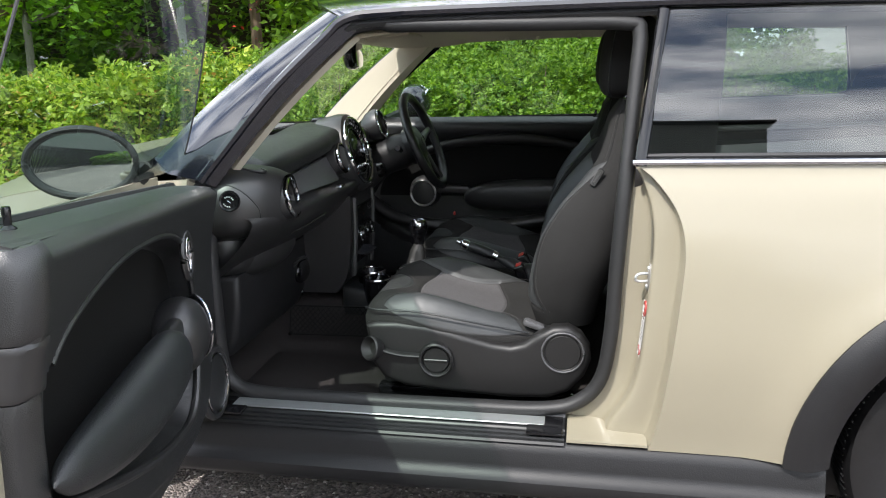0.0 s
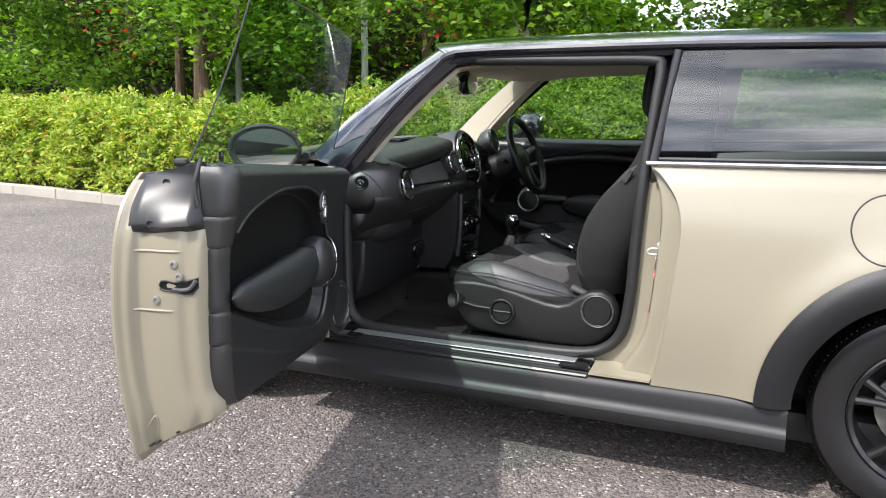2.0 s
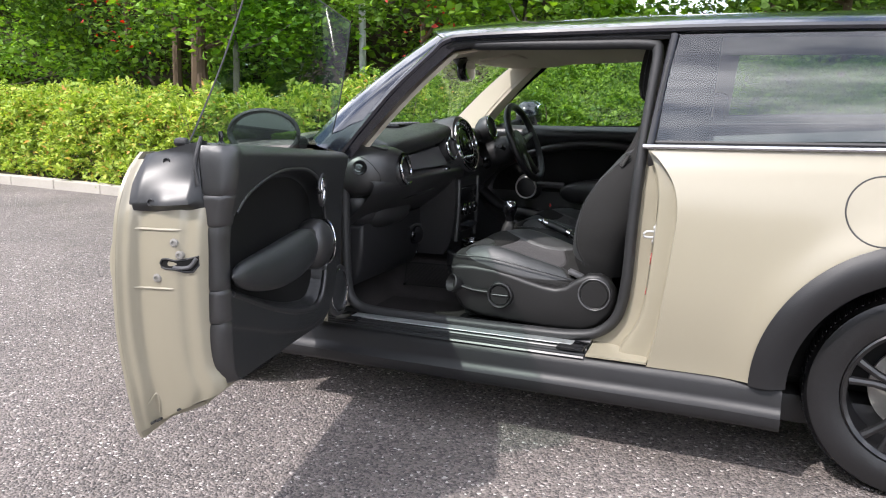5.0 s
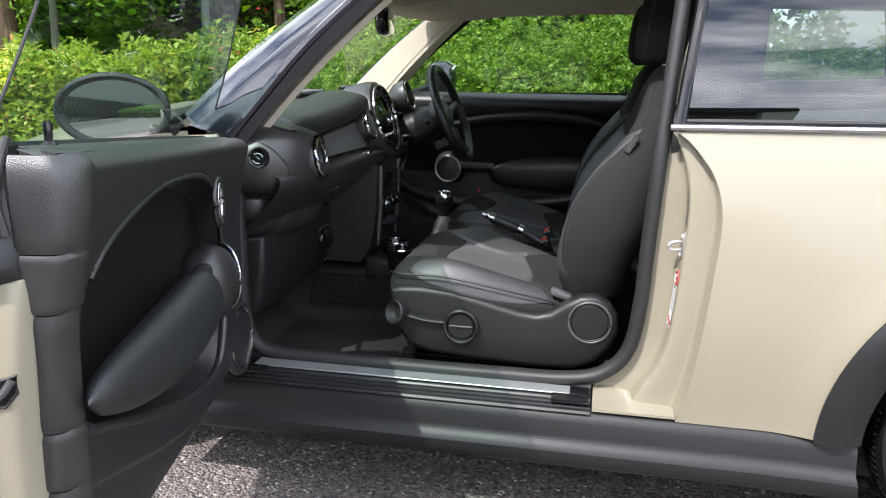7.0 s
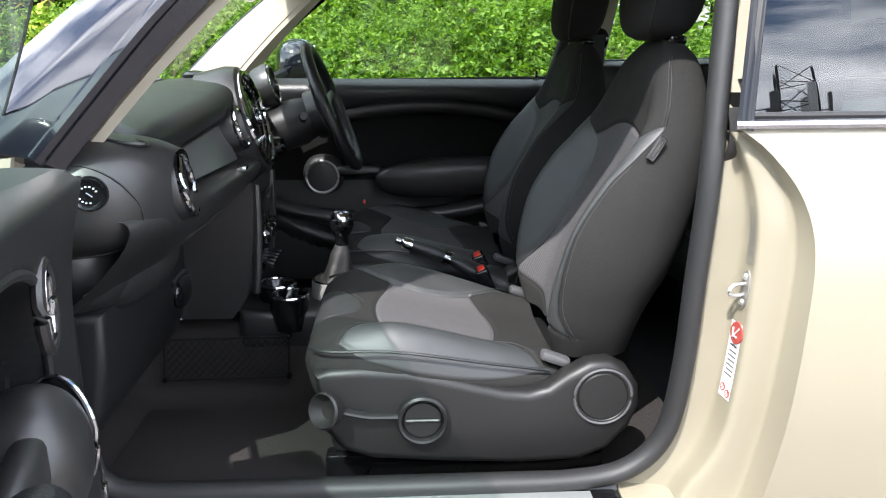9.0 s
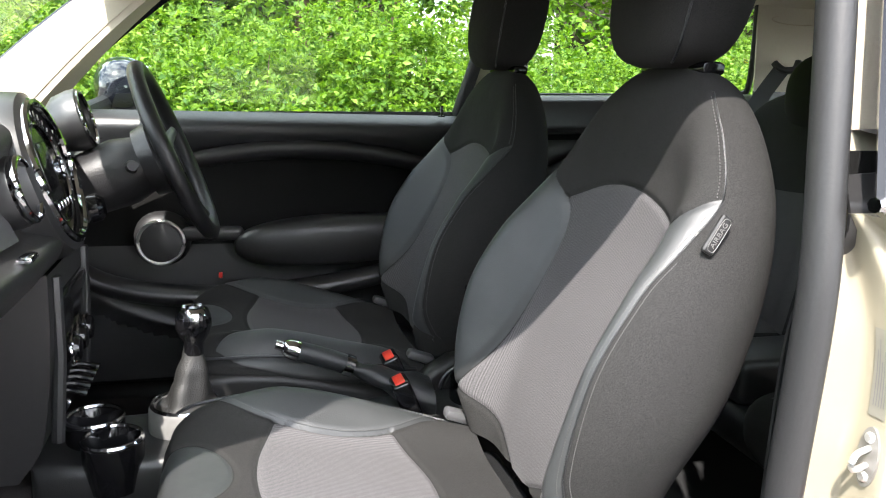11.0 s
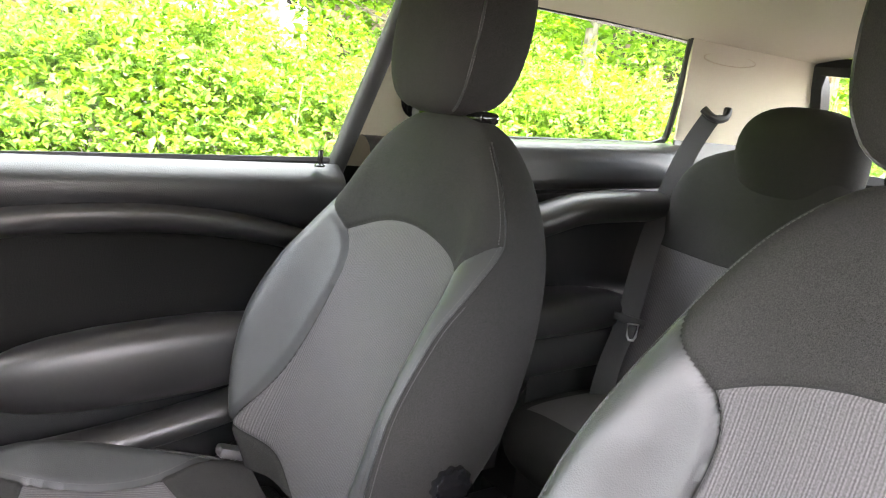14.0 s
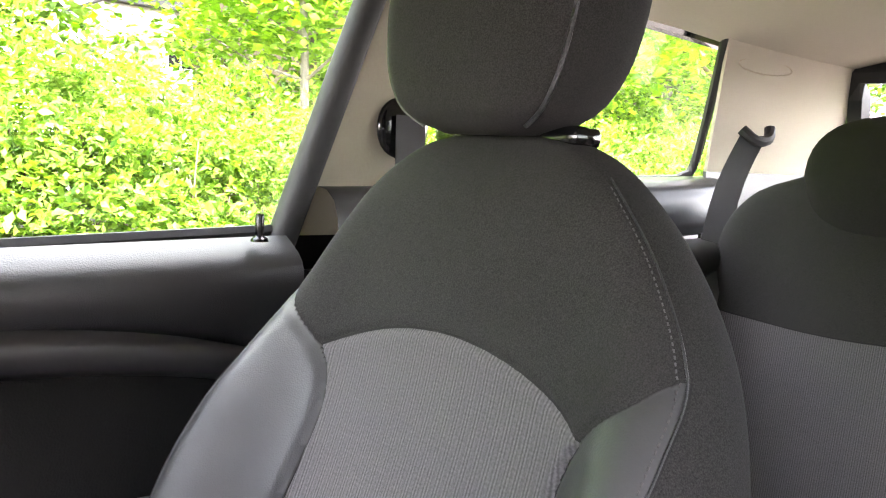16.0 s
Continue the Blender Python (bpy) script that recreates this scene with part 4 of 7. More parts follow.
        def rail(u, v, Y=Y):
            x = -0.70 + 1.95 * u
            z = 1.314 + 0.024 * min(1.0, max(0.0, x / 0.12)) + (0.030 - 0.014 * min(1.0, max(0.0, x / 0.12))) * v - 0.02 * max(0, (x - 0.6) / 0.6) ** 2
            return (x, Y(0.225 + 0.06 * v + 0.05 * max(0, (x - 0.6) / 0.6) ** 2), z)

        solid("roof_side_lining", *shell(rail, 24, 5, (0, 0.004, 0.004)), CREAM_TRIM, car)

    for Y in (far, lambda y: y):
        deep, low = (0.122, 0.16) if Y is far else (0.165, 0.30)
        solid("inner_wall", *sheet(lambda u, v, Y=Y: (0.0 + 1.40 * u, Y(deep + (0.165 - deep) * v ** 4 + 0.07 * max(0, 1.4 * u - 0.9)), low + (1.04 - low) * v), 12, 12), TRIM_DARK, car)

    def lining(u, v):
        x, y, z = roof_at(0.04 + 0.92 * u, 0.02 + 0.95 * v)
        return (x, y, z - 0.040 - 0.028 * min(1.0, max(0.0, (0.2 - x) / 0.5)))

    solid("headlining", *sheet(lining, 24, 20), CREAM_TRIM, car, "cream headlining")
    def header(u, v):
        a = Vector(screen(0.04 + 0.92 * u, 0.80)) + Vector((0.010, 0, -0.014))
        b = Vector(roof_at(0.04 + 0.92 * u, 0.09)) + Vector((0, 0, -0.068))
        p = a.lerp(b, v)
        return (p.x, p.y, p.z - 0.010 * math.sin(math.pi * v))

    solid("screen_header", *shell(header, 24, 8, (0, 0, 0.010)), CREAM_TRIM, car, "cream windscreen header lining")
    for cy in (0.50, 1.19):
        part("sun_visor", block((-0.80, cy, 1.318), (0.165, 0.40, 0.018), 0.008, 3, Matrix.Rotation(radians(-9), 4, "Y")), CREAM_TRIM, car, "cream sun visor folded up")
    # grab handle rail line of the roof, three clips
    for x in (-0.42, -0.30, -0.14, -0.04):
        part("roof_clip", block((x, far(0.275), 1.318), (0.014, 0.012, 0.02), 0.003, 1), CREAM_TRIM, car)
    # tailgate
    def gate(u, v):
        y = 0.33 + (far(0.33) - 0.33) * u
        s = 1 - (2 * u - 1) ** 2
        return (1.44 - 0.10 * v + 0.03 * s, y, 0.30 + 0.72 * v)

    solid("tailgate", *shell(gate, 12, 10, (-0.03, 0, 0)), PAINT, car)
    solid("tailgate_lining", *sheet(lambda u, v: (1.395 - 0.10 * v, 0.30 + (far(0.30) - 0.30) * u, 0.30 + 0.72 * v), 4, 4), TRIM, car)

    def rear_screen(u, v):
        y0 = 0.315 + 0.02 * v
        y = y0 + (far(y0) - y0) * u
        return (1.36 - 0.11 * v + 0.03 * (1 - (2 * u - 1) ** 2), y, 1.03 + 0.28 * v)

    g = solid("rear_window", *sheet(rear_screen, 10, 6), CLEAR, car)
    g.visible_shadow = False
    rim = [rear_screen(i / 12, 0) for i in range(13)] + [rear_screen(1, i / 6) for i in range(1, 7)] + [rear_screen(i / 12, 1) for i in range(11, -1, -1)] + [rear_screen(0, i / 6) for i in range(5, 0, -1)]
    solid("window_frame", *tube(rim, 0.026, 6, closed=True), RUBBER, car)
    solid("rear_end", *sheet(lambda u, v: (1.46 - 0.02 * v, 0.16 + (far(0.16) - 0.16) * u, 0.25 + 0.45 * v), 8, 4), PAINT, car)


cabin()


def far_door():
    """The closed driver's door: cream skin outside, dark card inside."""
    d = solid("driver_door", *shell(lambda u, v: (-1.10 + 1.10 * u, far(side_y(-0.5, 0.311 + 0.68 * v)), 0.311 + 0.68 * v), 12, 24, (0, -0.02, 0)), PAINT, car, "closed driver's door, cream outside, dark card inside")
    yc = far(0.225)

    def card(u, v):
        x = -1.10 + 1.08 * u
        z = 0.33 + 0.675 * v
        y = yc
        y += 0.015 * math.sin(2.2 * v)
        arc = ((x + 0.42) / 0.62) ** 2 + ((z - 0.66) / 0.265) ** 2
        if z > 0.62 or arc < 1:
            inside = 1 / (1 + math.exp((arc - 1) * 26))
            y += 0.050 * inside
        if z > 0.90:
            y -= 0.018 * math.exp(-((z - 0.965) / 0.04) ** 2)
        y += 0.03 * max(0, (z - 0.97) / 0.035) ** 2
        return (x, y, z)

    solid("door_card", *sheet(card, 90, 80), TRIM, d, "dark grained plastic door card")
    def cloth(u, v):
        a, r = math.pi * u, 0.03 + 0.92 * v
        x, z = -0.42 - 0.60 * r * math.cos(a), 0.665 + 0.258 * r * math.sin(a)
        return (x, card((x + 1.10) / 1.08, (z - 0.33) / 0.675)[1] - 0.003, z)

    seam = [(x, card((x + 1.10) / 1.08, (0.930 - 0.33) / 0.675)[1] - 0.001, 0.930 + 0.03 * max(0.0, 1 - abs((x + 0.45) / 0.5)) ** 0.5) for x in [-1.0 + 0.95 * i / 30 for i in range(31)]]
    solid("card_seam", *tube(seam, 0.003, 6), TRIM_DARK, d)
    solid("card_cloth", *sheet(cloth, 50, 16), TRIM_DARK, d, "black cloth door insert")
    def moulding(u, v):
        """A broad sloping band over the cloth, fading out at both ends."""
        a = math.pi * (0.05 + 0.90 * u)
        k = math.sin(math.pi * u) ** 0.5
        rz = 0.245 + 0.050 * v * k
        lift = curve([(0.0, 0.022), (0.15, 0.004), (0.5, -0.008), (0.85, -0.006), (1.0, 0.008)], v)
        return (-0.42 - (0.585 + 0.035 * v) * math.cos(a), yc + lift, 0.645 + rz * math.sin(a))

    solid("card_moulding", *sheet(moulding, 60, 12), TRIM_SOFT, d, "broad dark arched moulding")
    low = [(-1.02, yc - 0.012, 0.66), (-0.90, yc - 0.024, 0.585), (-0.70, yc - 0.032, 0.552), (-0.45, yc - 0.032, 0.560), (-0.20, yc - 0.026, 0.60), (-0.02, yc - 0.012, 0.66)]
    solid("pocket_rim", *tube(smooth_path(low, 30), 0.036, 14, flat=0.75), TRIM_SOFT, d)
    # armrest
    solid("armrest", *blob((-0.345, yc - 0.012, 0.686), (0.260, 0.046, 0.066), 2.5, 36, 16, Matrix.Rotation(radians(-3), 4, "Y")), TRIM_SOFT, d, "padded dark armrest")
    part("grab_bar", block((-0.66, yc - 0.004, 0.705), (0.16, 0.03, 0.036), 0.012, 3), TRIM_SOFT, d)
    # speaker
    sp = solid("speaker_pod", *blob((-0.775, yc + 0.016, 0.692), (0.068, 0.050, 0.068), 2.2, 28, 14), TRIM_SOFT, d)
    solid("speaker_ring", *tube([(-0.775 + 0.053 * math.cos(a), yc - 0.040, 0.692 + 0.053 * math.sin(a)) for a in [2 * math.pi * i / 32 for i in range(32)]], 0.0045, 8, closed=True), STEEL, sp, "chrome speaker ring")
    solid("speaker_grille", *lathe([(0.0, 0.004), (0.03, 0.003), (0.050, 0.0), (0.053, -0.01)], (-0.775, yc - 0.037, 0.692), (0, -1, 0), 28), TRIM, sp)
    solid("lock_pin", *lathe([(0.0, 0.030), (0.004, 0.030), (0.005, 0.027), (0.0045, 0.006), (0.009, 0.003), (0.010, 0.0)], (-0.068, far(0.215), 1.003), (0, 0, 1), 14), BLACKGLOSS, d)
    part("red_catch", block((-0.638, 1.402, 0.612), (0.010, 0.009, 0.015), 0.003, 2), RED, d, "small red reflector")
    # door window and its frame post
    def pane(u, v):
        z = 0.995 + 0.325 * v
        x0 = -1.02 + 0.36 * v
        x = x0 + (0.0 + 0.075 * v - x0) * u
        return (x, far(0.125 + 0.08 * v - 0.012 * math.sin(math.pi * v)), z)

    g = solid("door_window", *sheet(pane, 12, 8), SIDEGLASS, d)
    g.visible_shadow = False
    solid("window_channel", *tube([(-0.016 + 0.088 * v, far(0.165 + 0.075 * v), 0.985 + 0.34 * v) for v in (0, 0.25, 0.5, 0.75, 1)], 0.018, 12), RUBBER, d)
    solid("waist_seal", *tube([(-1.06, far(0.165), 0.985), (-0.5, far(0.165), 1.0), (-0.02, far(0.165), 1.008)], 0.008, 6), RUBBER, d)
    # door mirror
    mr = solid("door_mirror", *blob((-0.890, 1.83, 1.050), (0.075, 0.110, 0.084), 2.3, 32, 16), ROOF, d, "black door mirror housing")
    solid("mirror_arm", *tube([(-0.93, 1.74, 1.01), (-0.97, far(0.12), 0.985)], 0.022, 8), CLAD, mr)
    solid("mirror_glass", *lathe([(0, 0.0), (0.06, 0.0), (0.064, -0.006)], (-0.816, 1.823, 1.050), (1, -0.25, 0), 28), MIRROR, mr)


far_door()


# ---------------------------------------------------------------- the open door
DOOR_O, DOOR_D, DOOR_N = Vector((-1.08, 0.12, 0)), Vector((0.218, -0.976, 0)), Vector((0.976, 0.218, 0))


def dp(s, n, z):
    """A place on the open door: along it from the hinge, out towards the cabin, up."""
    return DOOR_O + DOOR_D * s + DOOR_N * n + Vector((0, 0, z))


def open_door():
    # outer skin: its rear edge curves in at the top
    EDGE = [(0.33, 1.165), (0.36, 1.182), (0.45, 1.205), (0.60, 1.225), (0.75, 1.236), (0.83, 1.234), (0.89, 1.226), (0.94, 1.206), (0.98, 1.172), (1.015, 1.120)]
    SKIN = [(0.33, -0.138), (0.45, -0.138), (0.60, -0.142), (0.70, -0.138), (0.80, -0.130), (0.85, -0.126), (0.90, -0.121), (0.95, -0.117), (1.015, -0.114)]

    def skin_n(z):
        return curve(SKIN, z)

    def skin(u, v):
        z = 0.335 + 0.675 * v
        s1 = curve(EDGE, z)
        s = 0.03 + (s1 - 0.03) * u
        drop = 0.055 * (1 - u) * max(0.0, (z - 0.8) / 0.2)
        return dp(s, skin_n(z), z - drop)

    d = solid("passenger_door", *shell(skin, 40, 40, DOOR_N * 0.008), PAINT, car, "open passenger door with cream skin and dark inner card")

    # end face: rolled rim, flange, flat middle, rounded inner edge
    def end_at(u, z):
        s1 = curve(EDGE, z)
        n0 = skin_n(z) + 0.004
        n1 = curve([(0.40, 0.03), (0.45, 0.068), (0.48, 0.074), (0.53, 0.060), (0.70, 0.060), (0.86, 0.072), (0.94, 0.072)], z)
        k = [(0.0, 0.0, 0.0), (0.06, 0.04, -0.002), (0.10, 0.075, -0.008), (0.17, 0.15, -0.010), (0.22, 0.20, -0.022), (0.27, 0.25, -0.027), (0.5, 0.50, -0.024), (0.70, 0.70, -0.026), (0.78, 0.78, -0.034), (0.90, 0.93, -0.038), (1.0, 1.0, -0.060)]
        a, ds = curve(k, u)
        s1 += (1.185 - s1) * a if z > 0.9 else 0
        return dp(s1 + ds, n0 + (n1 - n0) * a, z)

    def end(u, v):
        z = 0.352 + 0.115 * u ** 1.2
        return end_at(u, z + (0.995 - z) * v)

    e = solid("door_end", *shell(end, 44, 60, -DOOR_D * 0.012), PAINT, d, "cream painted door end face")
    for z, u0, u1 in ((0.848, 0.20, 0.72), (0.716, 0.20, 0.66)):
        solid("pressed_rib", *tube([end_at(u0 + (u1 - u0) * i / 12, z) + DOOR_D * (-0.001 if 0 < i < 12 else -0.004) for i in range(13)], 0.0042, 8, flat=0.8), PAINT, e)
    solid("pressed_mark", *tube(smooth_path([end_at(0.20, 0.43), end_at(0.27, 0.455), end_at(0.31, 0.435), end_at(0.31, 0.405)], 16), 0.003, 6), PAINT, e)

    # bottom face
    def under(u, v):
        s = 0.05 + 1.04 * u
        return dp(s, -0.128 + 0.12 * v, 0.347 + 0.050 * v)

    solid("door_bottom", *shell(under, 20, 6, (0, 0, 0.01)), PAINT, d)

    # black plastic cap over the top of the end face
    def cap(u, v):
        z0, z1 = 0.890 - 0.004 * math.sin(math.pi * u), 1.004 + 0.034 * u
        z = z0 + (z1 - z0) * v
        sl, sr = curve(EDGE, min(z, 1.01)) - 0.010, 1.178 - 0.018 * v
        n0, n1 = skin_n(z) + 0.026 - 0.012 * v, 0.066 - 0.012 * v
        edge_u = min(1.0, 7 * u) * min(1.0, 8 * (1 - u)) * min(1.0, 8 * v + 0.12)
        low = math.exp(-((v - 0.12) / 0.25) ** 2) * math.exp(-((u - 0.72) / 0.38) ** 4)
        return dp(sl + (sr - sl) * u ** 0.8 + 0.010 * edge_u + 0.022 * low * edge_u, n0 + (n1 - n0) * u, z)

    solid("end_cap", *shell(cap, 30, 26, -DOOR_D * 0.022), SATIN, d, "satin black plastic end cap")
    for uu, vv in ((0.33, 0.16), (0.45, 0.80)):
        solid("screw", *lathe([(0, -0.001), (0.006, -0.001), (0.0075, 0.0015), (0.009, -0.002)], cap(uu, vv) + DOOR_D * 0.001, DOOR_D, 14), RUBBER, d)
    solid("cap_seal", *tube(smooth_path([dp(1.150, 0.048, 1.046), dp(1.172, 0.050, 1.02), dp(1.182, 0.047, 0.985), dp(1.186, 0.055, 0.945)], 14), 0.0045, 8), RUBBER, d, "black rubber corner seal")

    # latch slot with its claw, bolts
    def slot(n):
        return 0.5 if n < 0.02 else 1.0
    lz = 0.774
    base = lambda n, z: end_at((n - skin_n(z)) / (0.062 - skin_n(z)), z)
    hole = [(-0.034, 0.0), (-0.030, 0.009), (-0.020, 0.011), (0.000, 0.007), (0.018, 0.008), (0.030, 0.012), (0.043, 0.017), (0.044, -0.004), (0.034, -0.019), (0.018, -0.019), (0.0, -0.013), (-0.022, -0.011), (-0.031, -0.008)]
    rim = [base(n, lz + z) + DOOR_D * 0.0015 for n, z in hole]
    mid = sum(rim, Vector()) / len(rim) + DOOR_D * 0.002
    la = solid("latch", [mid] + rim, [(0, 1 + i, 1 + (i + 1) % len(rim)) for i in range(len(rim))], TRIM_DARK, d, "dark door latch slot", smooth=False)
    solid("latch_rim", *tube(rim, 0.0022, 6, closed=True), RUBBER, la)
    solid("latch_claw", *tube(smooth_path([base(-0.005, lz - 0.008), base(0.015, lz - 0.010) + DOOR_D * 0.003, base(0.030, lz - 0.006) + DOOR_D * 0.004, base(0.040, lz + 0.012) + DOOR_D * 0.003], 12), 0.0045, 8), GREY, la)
    for n, z in ((-0.003, 0.820), (0.009, 0.793), (-0.043, 0.740)):
        solid("bolt", *lathe([(0, 0.001), (0.004, 0.001), (0.005, 0.004), (0.009, 0.003), (0.010, 0.0), (0.010, -0.008)], base(n, z), DOOR_D, 16), ZINC, d, "zinc bolt")
    for s, n in ((1.150, -0.100), (1.150, -0.085), (1.15, -0.03)):
        z = 0.358 + 0.115 * ((n + 0.14) / 0.2) ** 1.2
        part("drain_hole", block(dp(s + 0.02, n, z + 0.004), (0.014, 0.012, 0.006), 0.002, 2, Matrix.Rotation(math.atan2(DOOR_D.y, DOOR_D.x), 4, "Z") @ Matrix.Rotation(radians(30), 4, "X")), RUBBER, d)

    # the card
    def outline(z):
        """Rear end of the card at a height."""
        return curve([(0.38, 1.02), (0.455, 1.075), (0.468, 1.115), (0.50, 1.145), (0.55, 1.160), (0.62, 1.165), (0.75, 1.170), (0.90, 1.175), (1.0, 1.172), (1.045, 1.16)], z)

    def front_end(z):
        return curve([(0.38, 0.36), (0.45, 0.27), (0.55, 0.235), (0.75, 0.225), (0.96, 0.225), (1.045, 0.235)], z)

    HOOP = [(0.385, 0.68), (0.40, 0.76), (0.44, 0.835), (0.48, 0.872), (0.56, 0.908), (0.66, 0.934), (0.78, 0.946), (0.87, 0.948), (0.98, 0.935), (1.075, 0.907), (1.13, 0.86)]
    POCKET = [(0.385, 0.64), (0.42, 0.535), (0.48, 0.495), (0.58, 0.505), (0.69, 0.530), (0.80, 0.565), (0.91, 0.605), (1.02, 0.650), (1.13, 0.695)]
    GROOVE = [(0.22, 0.47), (0.36, 0.425), (0.50, 0.425), (0.63, 0.450), (0.845, 0.512), (1.01, 0.570), (1.17, 0.625)]

    def base_n(s, z):
        n = curve([(0.38, 0.062), (0.46, 0.082), (0.55, 0.090), (0.70, 0.094), (0.80, 0.098), (0.87, 0.108), (0.93, 0.122), (0.99, 0.130), (1.02, 0.126), (1.045, 0.100)], z)
        n -= 0.035 * (1.17 - s)
        rear = max(0.0, 1 - (outline(z) - s) / 0.030)
        return n - 0.020 * rear ** 2

    def card_n(s, z):
        gap = min(curve(HOOP, s) - z, z - curve(POCKET, s), s - 0.388, 1.128 - s)
        k = min(1.0, max(0.0, gap / 0.024 + 0.25))
        n = base_n(s, z) - 0.050 * k * k * (3 - 2 * k)
        k = min(1.0, max(0.0, (curve(GROOVE, s) - z) / 0.008 + 0.5))
        return n - 0.007 * k

    def top_z(s):
        return 1.036 - 0.085 * (1.17 - s)

    def card(u, v):
        z0 = 0.39 + 0.068 * u
        a, b = front_end(z0 + 0.55 * v), outline(z0 + (1.04 - z0) * v)
        s = a + (b - a) * u
        z = z0 + (top_z(s) - z0) * v
        zr = z0 + (1.04 - z0) * v
        return dp(s, card_n(s, z) - 0.03 * max(0, (zr - 1.015) / 0.025) ** 2, z)

    c = solid("door_card", *sheet(card, 130, 120), TRIM, d, "dark grained plastic door card")

    # blocks down the rear edge of the card, parted by joints
    def edge_block(z0, z1, wrap, mat):
        def at(u, v):
            z = z0 + 0.0008 + (z1 - z0 - 0.0016) * v
            roll = 0.0025 * max(0.0, abs(2 * v - 1) - 0.85) / 0.15
            b = outline(z)
            n_in = curve([(0.45, 0.030), (0.52, 0.036), (0.70, 0.040), (0.86, 0.058), (0.94, 0.060), (1.03, 0.056)], z)
            n_out = base_n(b - 0.035, z) + 0.002
            k = [(0.0, 0.004, 0.0), (0.35, 0.006, 0.45), (0.55, 0.002, 0.72), (0.70, -0.010, 0.90), (0.82, -0.026, 1.0), (1.0, -0.026 - wrap, 1.0)]
            ds, a = curve(k, u)
            return dp(b + ds - roll, n_in + (n_out - n_in) * a - (roll if u > 0.6 else 0), z)
        solid("card_block", *shell(at, 22, 14, -DOOR_D * 0.008 - DOOR_N * 0.008), mat, c)

    for z0, z1, wrap, mat in ((0.462, 0.628, 0.004, TRIM_SOFT), (0.628, 0.705, 0.010, TRIM_SOFT), (0.705, 0.852, 0.002, TRIM), (0.852, 0.922, 0.014, TRIM_SOFT), (0.922, 1.030, 0.020, TRIM)):
        edge_block(z0, z1, wrap, mat)

    def ledge(u, v):
        s = 0.20 + (1.160 - 0.085 * v - 0.20) * u
        n = 0.105 - 0.035 * (1.17 - s) - 0.16 * v
        return dp(s, n, top_z(s) + 0.004 * math.sin(math.pi * v) - 0.010 * v ** 2 - 0.004 * (1 - v) ** 3)

    solid("card_ledge", *shell(ledge, 24, 10, (0, 0, -0.012)), TRIM, c, "grained window ledge")

    def back(u, v):
        z = 0.385 + 0.56 * v
        a = front_end(z)
        return dp(a - 0.015 * u, card_n(a, z) - 0.16 * u, z)

    solid("card_front_edge", *sheet(back, 6, 30), TRIM, c)
    hoop = [dp(s, base_n(s, curve(HOOP, s)) - 0.004, curve(HOOP, s)) for s in [0.392 + 0.72 * i / 50 for i in range(51)]]
    solid("card_moulding", *tube(hoop, 0.006, 8), TRIM, c)

    # black cloth inside the hoop
    def cloth(u, v):
        s = 0.415 + 0.690 * u
        a, b = curve(POCKET, s) + 0.022, curve(HOOP, s) - 0.024
        z = a + (b - a) * v
        return dp(s, card_n(s, z) + 0.003, z)
    solid("card_cloth", *sheet(cloth, 50, 40), TRIM_DARK, c, "black cloth door insert")
    rim = [dp(s, base_n(s, curve(POCKET, s)) - 0.004, curve(POCKET, s) - 0.004) for s in [0.40 + 0.72 * i / 50 for i in range(51)]]
    solid("pocket_rim", *tube(rim, 0.009, 10), TRIM_SOFT, c, "moulded pocket rim")
    # armrest pad
    turn = Matrix.Rotation(math.atan2(DOOR_D.y, DOOR_D.x), 4, "Z") @ Matrix.Rotation(radians(4), 4, "Y")
    def pad(u, v):
        a = 2 * math.pi * v
        t = min(u, 0.99)
        s = 1.155 - 0.50 * t
        w = curve([(0, 0.0), (0.02, 0.010), (0.08, 0.028), (0.3, 0.049), (0.6, 0.061), (0.85, 0.058), (0.96, 0.042), (1, 0.015)], t)
        z = 0.735 - 0.01 * t - 0.02 * math.sin(math.pi * t)
        return dp(s, 0.108 + 0.036 * math.cos(a) * (w / 0.05), z + w * math.sin(a))
    p, f = sheet(pad, 30, 24, wrap_v=True)
    solid("armrest", p, f, LEATHER, c, "padded dark leather armrest")
    part("grab_bar", block(dp(0.605, 0.072, 0.715), (0.12, 0.035, 0.06), 0.014, 3, turn), TRIM_SOFT, c)
    # upper speaker pod
    pod = solid("speaker_pod", *blob(dp(0.490, 0.056, 0.688), (0.082, 0.060, 0.078), 2.2, 32, 16, turn), TRIM_SOFT, c)
    ax = (DOOR_N * 0.55 - DOOR_D * 0.85).normalized()
    cc = dp(0.426, 0.076, 0.686)
    v1 = ax.cross(Vector((0, 0, 1))).normalized()
    ring = [cc + v1 * 0.045 * math.cos(a) + Vector((0, 0, 1)) * 0.068 * math.sin(a) for a in [2 * math.pi * i / 36 for i in range(36)]]
    solid("speaker_ring", *tube(ring, 0.0034, 8, closed=True), CHROME, pod, "chrome speaker ring")
    grille = [cc] + [cc + (p - cc) * 0.96 for p in ring]
    solid("speaker_grille", grille, [(0, 1 + i, 1 + (i + 1) % 36) for i in range(36)], TRIM, pod)
    # release handle in an oval bezel
    hc = dp(0.495, 0.082, 0.858)
    bez = [hc + DOOR_D * 0.026 * math.cos(a) + Vector((0, 0, 1)) * 0.045 * math.sin(a) + DOOR_N * 0.008 for a in [2 * math.pi * i / 32 for i in range(32)]]
    h = solid("door_release", *tube(bez, 0.007, 8, closed=True), TRIM_SOFT, c)
